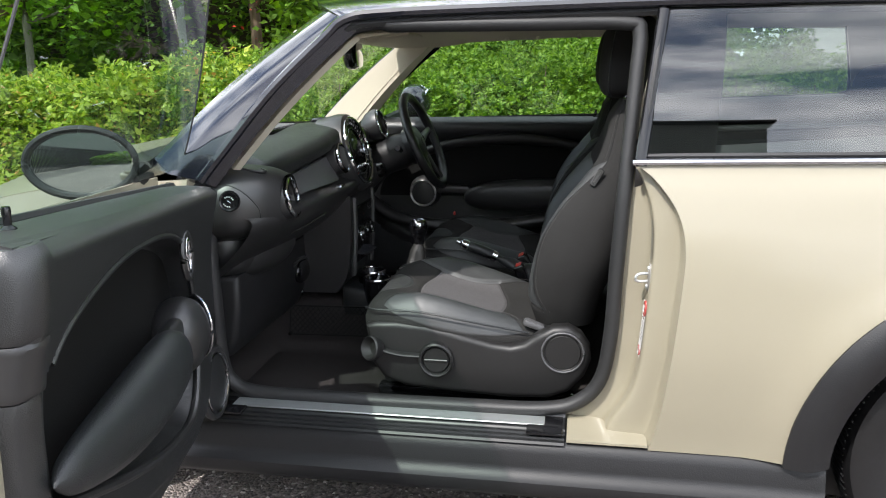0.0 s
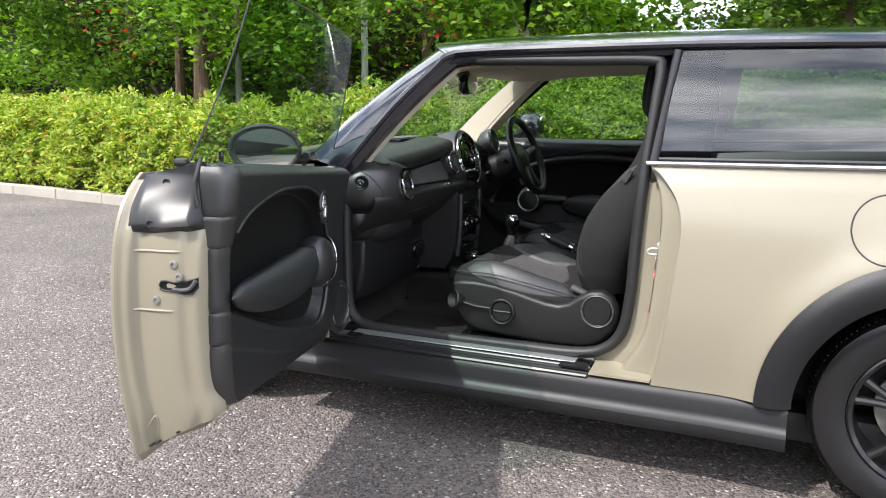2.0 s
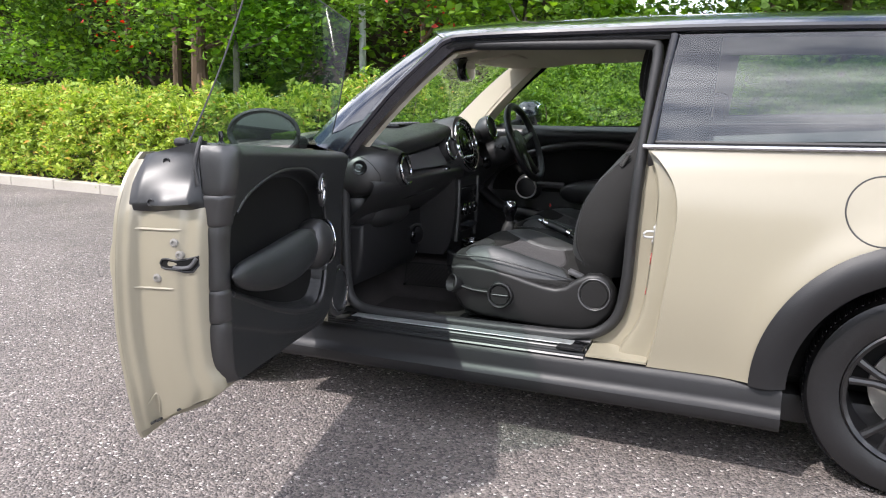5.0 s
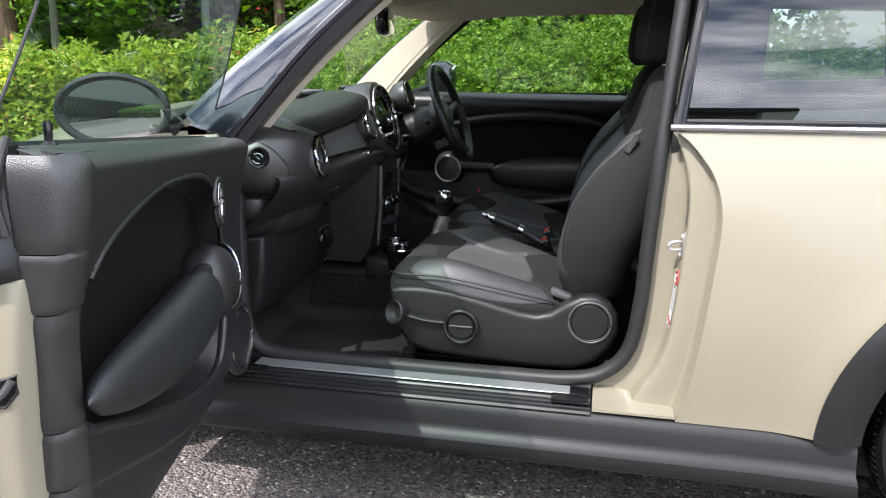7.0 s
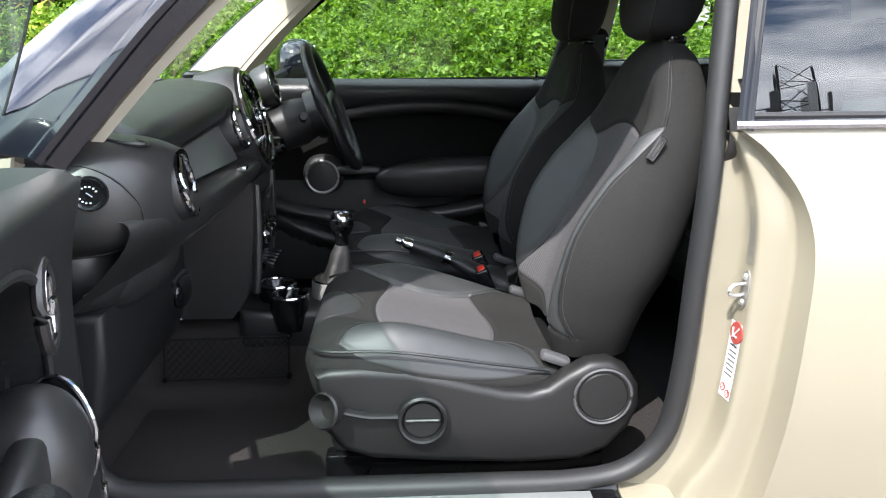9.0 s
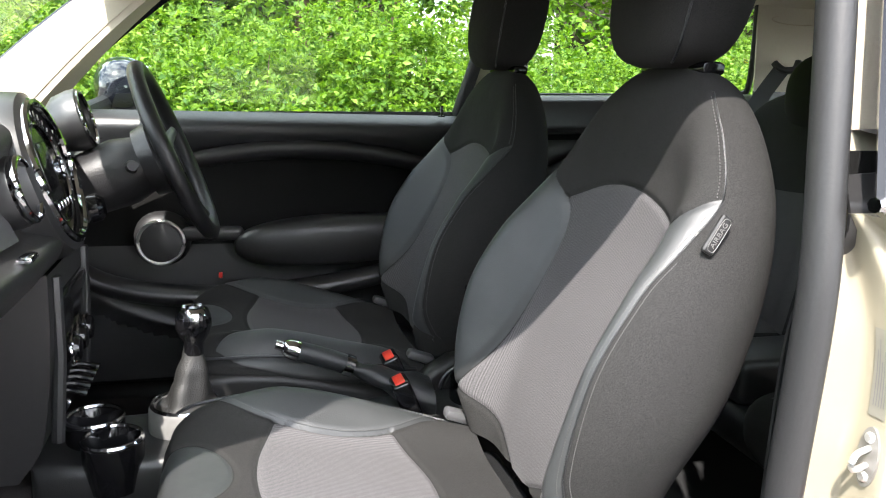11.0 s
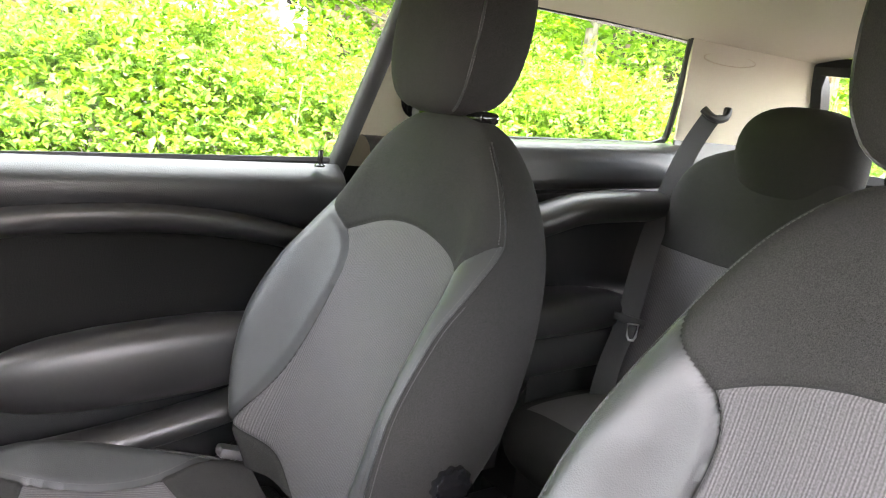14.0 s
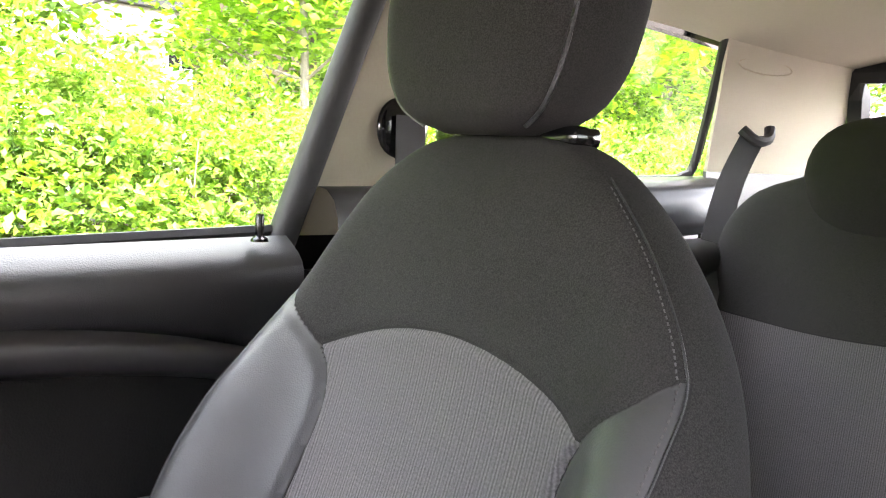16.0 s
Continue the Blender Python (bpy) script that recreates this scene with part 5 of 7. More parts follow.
    lev = [hc + DOOR_D * 0.012 * math.cos(a) + Vector((0, 0, 1)) * 0.033 * math.sin(a) + DOOR_N * 0.010 for a in [2 * math.pi * i / 24 for i in range(24)]]
    solid("release_lever", *tube(lev, 0.005, 8, closed=True), CHROME, h, "chrome release lever")
    solid("lever_plate", [hc + DOOR_N * 0.013] + lev, [(0, 1 + i, 1 + (i + 1) % 24) for i in range(24)], STEEL, h, "satin metal lever plate")
    # bass speaker low at the hinge end
    bc = dp(0.262, 0.055, 0.485)
    ringb = [bc + (DOOR_D * 0.95 + DOOR_N * -0.18) * 0.066 * math.cos(a) + Vector((0, 0, 1)) * 0.083 * math.sin(a) for a in [2 * math.pi * i / 40 for i in range(40)]]
    b = solid("bass_speaker", [bc + DOOR_N * 0.02] + ringb, [(0, 1 + i, 1 + (i + 1) % 40) for i in range(40)], TRIM, c)
    solid("speaker_ring", *tube(ringb, 0.009, 8, closed=True), TRIM_SOFT, b)
    solid("ring_edge", *tube([bc + (p - bc) * 0.88 + DOOR_N * 0.007 for p in ringb], 0.0026, 6, closed=True), CHROME, b, "thin chrome ring")
    solid("outer_handle", *tube(smooth_path([dp(1.12, -0.125, 0.80), dp(1.10, -0.172, 0.80), dp(1.02, -0.182, 0.80), dp(0.95, -0.172, 0.80), dp(0.93, -0.125, 0.80)], 16), 0.015, 12, flat=2.4), PAINT, d, "cream outer door handle")
    # lock pin and frameless window
    solid("lock_pin", *lathe([(0, 0.032), (0.005, 0.032), (0.006, 0.028), (0.005, 0.008), (0.010, 0.004), (0.011, 0.0)], dp(1.02, 0.03, 1.022), (0, 0, 1), 14), BLACKGLOSS, d)

    def pane(u, v):
        s0, z0 = curve([(0.0, -0.045), (0.35, 0.08), (0.68, 0.20), (1.0, 0.315)], v), 0.965
        s1 = 1.050 + 0.030 * v
        s = s0 + (s1 - s0) * u
        z1 = curve([(0.0, 1.366), (0.3, 1.385), (0.7, 1.408), (0.94, 1.408), (1.0, 1.396)], u)
        z = z0 + 0.05 * u + (z1 - z0 - 0.05 * u) * v
        return dp(s, -0.050 + 0.50 * (z - 1.0) + 0.010 * math.sin(math.pi * v), z)

    g = solid("door_window", *sheet(pane, 16, 12), DOORGLASS, d, "frameless green-tinted side glass")
    rim = [pane(0, i / 12) for i in range(13)] + [pane(i / 16, 1) for i in range(1, 17)] + [pane(1, i / 12) for i in range(11, -1, -1)]
    solid("glass_edge", *tube(rim, 0.0022, 5), GREY, g)
    solid("glass_seal", *tube([dp(0.10, -0.050, 0.940), dp(0.6, -0.050, 0.984), dp(1.06, -0.050, 1.022)], 0.009, 6), RUBBER, d)
    part("seal_corner", block(dp(1.085, -0.035, 1.030), (0.024, 0.036, 0.022), 0.012, 2, turn), RUBBER, d)
    # mirror on the outer side
    mc = Vector((-1.258, -0.115, 1.011))
    face = Vector((0.30, -0.95, 0.02)).normalized()
    sx = face.cross(Vector((0, 0, 1))).normalized()
    up = sx.cross(face).normalized()
    def housing(u, v):
        a = 2 * math.pi * u
        t = v
        k = math.sqrt(max(0.0, 1 - (0.02 + 0.975 * t) ** 2.4))
        return mc - face * (0.10 * t - 0.004) + sx * (0.127 * k * math.cos(a) + 0.02 * t) + up * (0.083 * k * math.sin(a))
    p, f = sheet(housing, 40, 14, wrap_u=True)
    m = solid("door_mirror", p, f, ROOF, d, "oval black door mirror with clear glass")
    rimm = [mc + sx * 0.123 * math.cos(a) + up * 0.079 * math.sin(a) for a in [2 * math.pi * i / 44 for i in range(44)]]
    solid("mirror_rim", *tube(rimm, 0.0085, 8, closed=True), CLAD, m)
    def convex(u, v):
        a, r = 2 * math.pi * u, 0.01 + 0.96 * v
        return mc + sx * 0.123 * r * math.cos(a) + up * 0.079 * r * math.sin(a) - face * (0.005 - 0.006 * (1 - r * r))
    solid("mirror_glass", *sheet(convex, 44, 10, wrap_u=True), MIRROR, m)
    solid("mirror_arm", *tube([mc + sx * -0.10 - face * 0.05 + up * -0.03, dp(0.14, -0.10, 0.975)], 0.026, 8), CLAD, m)


open_door()


# ---------------------------------------------------------------- seats
def loop_mesh(name, fn, nu, nv, mat, parent, label="", attrs=None, caps=True):
    """A closed tube-like cushion; fn(u, v) gives the place and a dict of panel values."""
    pts, vals = [], []
    for j in range(nv):
        for i in range(nu):
            p, a = fn(i / nu, j / (nv - 1))
            pts.append(p)
            vals.append(a)
    fs = [(j * nu + i, j * nu + (i + 1) % nu, (j + 1) * nu + (i + 1) % nu, (j + 1) * nu + i) for j in range(nv - 1) for i in range(nu)]
    if caps:
        fs += [tuple(range(nu - 1, -1, -1)), tuple(range((nv - 1) * nu, nv * nu))]
    ob = solid(name, pts, fs, mat, parent, label, edge=60)
    if vals[0]:
        for key in ("leather", "insert"):
            at = ob.data.attributes.new(key, "FLOAT", "POINT")
            at.data.foreach_set("value", [v[key] for v in vals])
        at = ob.data.attributes.new("cloth_uv", "FLOAT_VECTOR", "POINT")
        at.data.foreach_set("vector", [c for v in vals for c in v["uv"]])
    return ob


W_BACK = [(0.0, 0.195), (0.12, 0.225), (0.30, 0.255), (0.48, 0.260), (0.62, 0.248), (0.75, 0.220), (0.86, 0.178), (0.94, 0.132), (0.985, 0.090), (1.0, 0.045)]
XF_BACK = [(0.0, -0.203), (0.15, -0.180), (0.35, -0.137), (0.6, -0.080), (0.75, -0.058), (0.85, -0.052), (0.92, -0.043), (1.0, -0.012)]
XB_BACK = [(0.0, -0.070), (0.15, -0.048), (0.35, 0.002), (0.6, 0.038), (0.8, 0.048), (0.94, 0.040), (1.0, 0.016)]
BOL_BACK = [(0.0, 0.030), (0.15, 0.074), (0.40, 0.101), (0.56, 0.085), (0.66, 0.054), (0.74, 0.026), (0.82, 0.010), (0.90, 0.0), (1.0, 0.0)]


def back_front(y, v):
    """The front face of the backrest at a sideways place, and its two panel values (metres inside the panel)."""
    w = curve(W_BACK, v)
    s = y / w
    bol = curve(BOL_BACK, v) * 1.05 * math.exp(-((abs(s) - 0.87) / 0.21) ** 2)
    x = curve(XF_BACK, v) - bol
    edge = curve([(0.0, 0.26), (0.07, 0.212), (0.12, 0.190), (0.22, 0.166), (0.36, 0.150), (0.50, 0.141), (0.57, 0.138), (0.62, 0.143), (0.66, 0.155), (0.69, 0.171), (0.72, 0.192), (0.754, 0.221), (0.78, 0.30)], v)
    lea = abs(y) - edge
    arch_v = 0.725 - 0.055 * (y / 0.14) ** 2
    ins = min((arch_v - v) * 0.6, edge - abs(y), (v - 0.115 + (0.19 - abs(y)) * 0.75) * 0.6)
    return x, lea, ins


def seat(at_y, sgn, name_label):
    """A front seat; sgn is +1 when its outer side faces the near flank."""
    st = part("front_seat", block((-0.42, at_y, 0.40), (0.50, 0.36, 0.16), 0.02, 2), TRIM, car, name_label)
    Y = lambda y: at_y - sgn * y  # y > 0 is the outer side

    RIDGE = [(0.0, 0.985), (0.10, 0.95), (0.20, 0.91), (0.40, 0.885), (0.58, 0.895), (0.68, 0.935), (0.745, 0.965), (1.0, 0.965)]

    def back(u, v):
        z = 0.525 + 0.600 * v
        w = curve(W_BACK, v)
        xb = curve(XB_BACK, v)
        if u < 0.62:
            t = u / 0.62 * 2 - 1
            y = w * math.copysign(abs(t) ** 0.85, t)
            x, lea, ins = back_front(y, v)
            rnd = max(0.0, 1 - abs(t) ** 9) ** 0.5
            mid = x * 0.55 + xb * 0.45
            x = mid + (x - mid) * rnd
            groove = 0.006 * math.exp(-(lea / 0.0045) ** 2) + 0.004 * math.exp(-(ins / 0.004) ** 2)
            x += groove
        else:
            t = 1 - (u - 0.62) / 0.38 * 2
            y = w * math.copysign(abs(t) ** 0.7, t)
            xf = back_front(w * math.copysign(0.999, t), v)[0]
            mid = xf * 0.55 + xb * 0.45
            rnd = max(0.0, 1 - abs(t) ** 5) ** 0.5
            x = mid + (xb - mid) * rnd
            lea, ins = -0.02, -0.05
        return (x, Y(y), z), {"leather": min(lea, w * curve(RIDGE, v) - abs(y)), "insert": ins, "uv": (y, v * 0.6, 0)}

    bk = loop_mesh("backrest", back, 240, 150, SEAT, st, "black cloth backrest with leather bolsters and ribbed insert")

    # stitching down the bolsters
    def stitches(pts, parent, r=0.0007):
        lots = []
        for a, b in zip(pts[::2], pts[1::2]):
            lots.append(tube([a, b], r, 4))
        solid("stitching", *joined(*lots), STITCH, parent, "pale grey stitching")

    def on_back(frac, v, side):
        """A place on the backrest's skin at a share of its half width."""
        return Vector(back((side * frac ** (1 / 0.85) + 1) / 2 * 0.62, v)[0]) + Vector((-0.0007, 0, 0))

    for side in (1, -1):
        solid("seam", *tube([on_back(curve(RIDGE, v), v, side) for v in [0.06 + 0.89 * i / 99 for i in range(100)]], 0.0011, 5), LEATHER, bk)
        for off, reach in ((-0.016, 0.87), (0.016, 0.56)):
            stitches([on_back(curve(RIDGE, v) + off, v, side) for v in [0.07 + reach * i / 279 for i in range(280)]], bk)

    # cushion
    ZT = [(0.0, 0.535), (0.03, 0.566), (0.10, 0.580), (0.22, 0.573), (0.45, 0.547), (0.70, 0.522), (0.90, 0.508), (1.0, 0.505)]
    WC = [(0.0, 0.180), (0.03, 0.222), (0.10, 0.250), (0.30, 0.264), (0.6, 0.260), (1.0, 0.215)]
    BC = [(0.0, 0.0), (0.08, 0.008), (0.20, 0.030), (0.38, 0.058), (0.70, 0.048), (1.0, 0.022)]

    LENS = [(0.0, 0.40), (0.09, 0.280), (0.125, 0.238), (0.165, 0.205), (0.22, 0.177), (0.30, 0.155), (0.42, 0.142), (0.55, 0.139), (0.70, 0.150), (0.82, 0.172), (0.90, 0.197), (0.96, 0.25), (1.0, 0.30)]

    def top(y, v):
        w = curve(WC, v)
        s = y / w
        z = curve(ZT, v) + curve(BC, v) * math.exp(-((abs(s) - 0.80) / 0.23) ** 2)
        edge = curve(LENS, v)
        lea = abs(y) - edge
        pad = 0.100 - math.hypot(v * 0.49, y * 1.05)
        ins = min(edge - abs(y), (v - 0.265 - 0.05 * (y / 0.13) ** 2) * 0.49, (0.785 - 0.06 * (y / 0.13) ** 2 - v) * 0.49)
        return z, lea, ins, pad

    HEM = [(0.0, 0.70), (0.12, 0.86), (0.20, 0.945), (0.32, 0.978), (0.50, 0.990), (0.72, 0.988), (0.86, 0.968), (0.96, 0.92), (1.0, 0.88)]

    def cushion(u, v):
        x = -0.712 + 0.492 * v
        w = curve(WC, v)
        zb = 0.455 + 0.06 * (1 - min(1, v / 0.06)) ** 2
        if u < 0.62:
            t = u / 0.62 * 2 - 1
            y = w * math.copysign(abs(t) ** 0.85, t)
            z, lea, ins, padv = top(y, v)
            rnd = max(0.0, 1 - abs(t) ** 6) ** 0.5
            mid = zb * 0.5 + z * 0.5
            z = mid + (z - mid) * rnd
            z -= 0.005 * math.exp(-(min(lea, w * curve(HEM, v) - abs(y)) / 0.0045) ** 2) + 0.004 * math.exp(-(ins / 0.004) ** 2) + 0.004 * math.exp(-(padv / 0.004) ** 2)
        else:
            t = 1 - (u - 0.62) / 0.38 * 2
            y = w * math.copysign(abs(t) ** 0.6, t)
            zt = top(w * math.copysign(0.999, t), v)[0]
            mid = zb * 0.5 + zt * 0.5
            rnd = max(0.0, 1 - abs(t) ** 8) ** 0.5
            z = mid + (zb - mid) * rnd
            lea, ins, padv = -0.02, -0.05, -0.05
        return (x, Y(y), z), {"leather": max(min(lea, w * curve(HEM, v) - abs(y)), padv), "insert": ins, "uv": (y, v * 0.5, 0)}

    cu = loop_mesh("cushion", cushion, 220, 130, SEAT, st, "black cloth seat cushion with leather side bolsters")
    for side in (1, -1):
        pts = []
        for i in range(220):
            v = 0.205 + 0.685 * i / 219
            y = curve(LENS, v) + 0.003
            y = min(y, curve(WC, v) * 0.9)
            pts.append(Vector((-0.712 + 0.492 * v, Y(side * y), top(side * y, v)[0] + 0.0005)))
        stitches(pts, cu)
        rim = []
        for i in range(60):
            v = 0.03 + 0.92 * i / 59
            w = curve(WC, v)
            z = top(w * side * 0.99, v)[0]
            rim.append(Vector((-0.712 + 0.492 * v, Y(side * (w + 0.001)), curve([(0.0, 0.566), (0.1, 0.570), (0.3, 0.574), (0.5, 0.563), (0.8, 0.530), (1.0, 0.505)], v))))
        solid("piping", *tube(rim, 0.0028, 6), LEATHER, cu, "black leather piping")

    # headrest on two posts
    def head(u, v):
        a = 2 * math.pi * u
        e = curve([(0, 0.35), (0.04, 0.60), (0.12, 0.80), (0.3, 0.95), (0.6, 1.0), (0.85, 0.93), (0.95, 0.75), (1, 0.4)], v)
        cx, cy = math.cos(a), math.sin(a)
        rx = math.copysign(abs(cx) ** 0.75, cx) * (0.066 * e + 0.005)
        ry = math.copysign(abs(cy) ** 0.62, cy) * (0.116 * e)
        return Vector((-0.018 + 0.03 * v + rx, Y(ry), 1.124 + 0.213 * v)), None

    pts = [head(i / 48, j / 25)[0] for j in range(26) for i in range(48)]
    fs = [(j * 48 + i, j * 48 + (i + 1) % 48, (j + 1) * 48 + (i + 1) % 48, (j + 1) * 48 + i) for j in range(25) for i in range(48)]
    fs += [tuple(range(47, -1, -1)), tuple(range(25 * 48, 26 * 48))]
    ob = solid("headrest", pts, fs, SEAT, st, "black cloth headrest", edge=70)
    for key in ("leather", "insert"):
        at = ob.data.attributes.new(key, "FLOAT", "POINT")
        at.data.foreach_set("value", [-0.05] * len(pts))
    for side in (1, -1):
        sm = [head(0.5 + side * 0.16, 0.03 + 0.94 * i / 30)[0] for i in range(31)]
        solid("headrest_seam", *tube(sm, 0.0022, 5), LEATHER, ob)
        y = Y(side * 0.062)
        solid("headrest_post", *tube([(0.006, y, 1.09), (0.0, y, 1.16)], 0.0065, 8), CHROME, st, "steel headrest post")
        part("post_guide", block((0.006, y, 1.124), (0.034, 0.040, 0.018), 0.006, 2), BLACKGLOSS, st)

    # outer side shield with its knobs and lever
    so = 0.268
    out = [(-0.688, 0.528), (-0.66, 0.538), (-0.60, 0.541), (-0.52, 0.535), (-0.45, 0.520), (-0.39, 0.504), (-0.335, 0.491), (-0.29, 0.486), (-0.255, 0.495), (-0.222, 0.520), (-0.18, 0.544), (-0.14, 0.548), (-0.105, 0.530), (-0.082, 0.495), (-0.078, 0.455), (-0.095, 0.410), (-0.135, 0.365), (-0.19, 0.342), (-0.30, 0.338), (-0.45, 0.345), (-0.58, 0.355), (-0.640, 0.375), (-0.672, 0.42)]
    for side in (1, -1):
        sh = part("side_shield", prism(out, lambda a, b, d, side=side: (a, Y(side * d), b), so - 0.055, so, 0.018, 4), SHIELD, st, "dark grey plastic seat side shield")
        for x, z, r in ((-0.152, 0.478, 0.056),):
            c = (x, Y(side * so), z)
            solid("pivot_cover", *lathe([(0, 0.004), (r * 0.80, 0.004), (r * 0.84, 0.001), (r * 0.88, 0.003), (r, 0.003), (r + 0.003, -0.006)], c, (0, -sgn * side, 0), 40), SHIELD, sh)
            solid("cover_ring", *tube([(x + r * 0.97 * math.cos(a), Y(side * (so + 0.003)), z + r * 0.97 * math.sin(a)) for a in [2 * math.pi * i / 40 for i in range(40)]], 0.003, 6, closed=True), GREY, sh)
        kx, kz = -0.490, 0.442
        c = (kx, Y(side * so), kz)
        kn = solid("height_knob", *lathe([(0, 0.010), (0.034, 0.010), (0.037, 0.006), (0.040, 0.016), (0.044, 0.018), (0.048, 0.014), (0.049, -0.004)], c, (0, -sgn * side, 0), 40), SHIELD, sh, "round grey plastic height knob")
        part("knob_bar", block((kx, Y(side * (so + 0.012)), kz), (0.066, 0.006, 0.006), 0.002, 1), TRIM, kn)
        lv = [(kx - 0.04, Y(side * (so + 0.004)), kz + 0.008), (kx - 0.10, Y(side * (so + 0.010)), kz + 0.012), (kx - 0.150, Y(side * (so + 0.012)), kz + 0.024)]
        le = solid("height_lever", *tube(smooth_path(lv, 10), 0.012, 10, flat=0.5), SHIELD, sh)
        solid("lever_cup", *lathe([(0.0, -0.006), (0.018, -0.004), (0.026, 0.006), (0.031, 0.018), (0.034, 0.014), (0.032, -0.004), (0.022, -0.02)], (kx - 0.172, Y(side * (so + 0.016)), kz + 0.028), (-0.55, -sgn * side * 0.75, 0.25), 28), SHIELD, le, "flared grey lever end")
        if side == -1 or sgn < 0:
            continue
        # airbag tag on the bolster's outer edge
        tz = 0.938
        tg = part("airbag_tag", block((-0.077, Y(0.241), tz), (0.016, 0.007, 0.048), 0.002, 1, Matrix.Rotation(radians(30), 4, "Y")), RUBBER, st, "black woven tag with white lettering")
        cu_t = bpy.data.curves.new("tag_text", "FONT")
        cu_t.body, cu_t.size, cu_t.extrude, cu_t.align_x, cu_t.align_y = "AIRBAG", 0.0092, 0.0003, "CENTER", "CENTER"
        tx = new("tag_text", cu_t)
        tx.data.materials.append(PALEGREY)
        hang(tx, tg)
        tm = Matrix.Translation((-0.077, Y(0.241) - 0.0046, tz)) @ Matrix.Rotation(radians(-60), 4, "Y") @ Matrix.Rotation(radians(90), 4, "X")
        tx.matrix_basis = tm
        ring = [tm @ Vector((0.0205 * math.copysign(abs(math.cos(q)) ** 0.4, math.cos(q)), 0.0058 * math.copysign(abs(math.sin(q)) ** 0.5, math.sin(q)), 0.0)) for q in [2 * math.pi * i / 32 for i in range(32)]]
        solid("tag_border", *tube(ring, 0.0004, 4, closed=True), PALEGREY, tg)
    if sgn < 0:
        dc = Vector((-0.128, Y(-0.236), 0.683))
        edge = [(0.026 + 0.0018 * math.cos(11 * a), a) for a in [2 * math.pi * i / 72 for i in range(72)]]
        part("backrest_dial", prism([(r * math.cos(a), r * math.sin(a)) for r, a in edge], lambda p, q, dd: dc + Vector((p, sgn * dd, q)), -0.02, 0.028, 0.003, 2), BLACKGLOSS, st, "black ribbed backrest dial")
    for side in (1, -1):
        part("hinge_cover", block((-0.232, Y(side * 0.205), 0.530), (0.060, 0.030, 0.020), 0.008, 2, Matrix.Rotation(radians(20), 4, "Y")), GREY, st, "grey hinge cover")
    # rails
    for y in (0.17, -0.17):
        part("seat_rail", block((-0.40, Y(y), 0.298), (0.56, 0.045, 0.05), 0.008, 2), BLACKGLOSS, st)
    solid("rail_loop", *tube(smooth_path([(-0.655, Y(0.2), 0.41), (-0.672, Y(0.2), 0.39), (-0.64, Y(0.18), 0.35), (-0.60, Y(0.17), 0.335)], 10), 0.006, 6), BLACKGLOSS, st)
    return st


seat(0.475, 1, "black cloth and leather passenger seat with airbag tag, unoccupied")
seat(1.182, -1, "black cloth and leather driver's seat, unoccupied")


def rear_seat():
    rs = part("rear_seat", block((0.62, MID, 0.40), (0.44, 1.04, 0.10), 0.03, 3), TRIM, car, "black cloth rear bench with ribbed inserts and low headrests")
    for cy in (0.50, 1.19):
        def back(u, v):
            z = 0.47 + 0.635 * v
            w = curve([(0, 0.24), (0.5, 0.245), (0.8, 0.215), (0.94, 0.16), (1, 0.07)], v)
            a = 2 * math.pi * u
            cx, cyy = math.cos(a), math.sin(a)
            y = w * math.copysign(abs(cyy) ** 0.75, cyy)
            x = 0.76 + 0.13 * v + 0.07 * math.copysign(abs(cx) ** 0.6, cx) - (0.03 * math.exp(-((abs(y) - 0.19) / 0.06) ** 2) if cx < 0 else 0)
            ins = min(0.595 + 0.03 * (y / 0.2) ** 2 - v, 1) * 0.55 if cx < 0 else -0.05
            return (x, cy + y, z), {"leather": -0.05, "insert": min(ins, 0.19 - abs(y)), "uv": (y, v * 0.55, 0)}

        loop_mesh("backrest", back, 90, 50, SEAT, rs)
        cu = solid("cushion", *blob((0.56, cy, 0.455), (0.24, 0.250, 0.075), 3.2, 60, 24), SEAT, rs, "black cloth rear cushion")
        for key in ("leather", "insert"):
            at = cu.data.attributes.new(key, "FLOAT", "POINT")
            at.data.foreach_set("value", [-0.05 if key == "leather" else min(0.18 - abs(q.co.y - cy), q.co.x - 0.40) for q in cu.data.vertices])
        at = cu.data.attributes.new("cloth_uv", "FLOAT_VECTOR", "POINT")
        at.data.foreach_set("vector", [c for q in cu.data.vertices for c in (q.co.y - cy, q.co.x, 0)])
        hr = solid("headrest", *blob((0.868, MID + (cy - MID) * 0.86, 1.086), (0.080, 0.138, 0.112), 2.6, 40, 20), SEAT, rs, "low black cloth headrest")
        for key in ("leather", "insert"):
            at = hr.data.attributes.new(key, "FLOAT", "POINT")
            at.data.foreach_set("value", [-0.05] * len(hr.data.vertices))
    part("tray", block((0.60, MID, 0.50), (0.40, 0.16, 0.10), 0.02, 3), TRIM, rs)
    # parcel shelf
    part("parcel_shelf", block((1.14, MID, 1.0), (0.36, 1.05, 0.02), 0.006, 2), CARPET, car)


rear_seat()


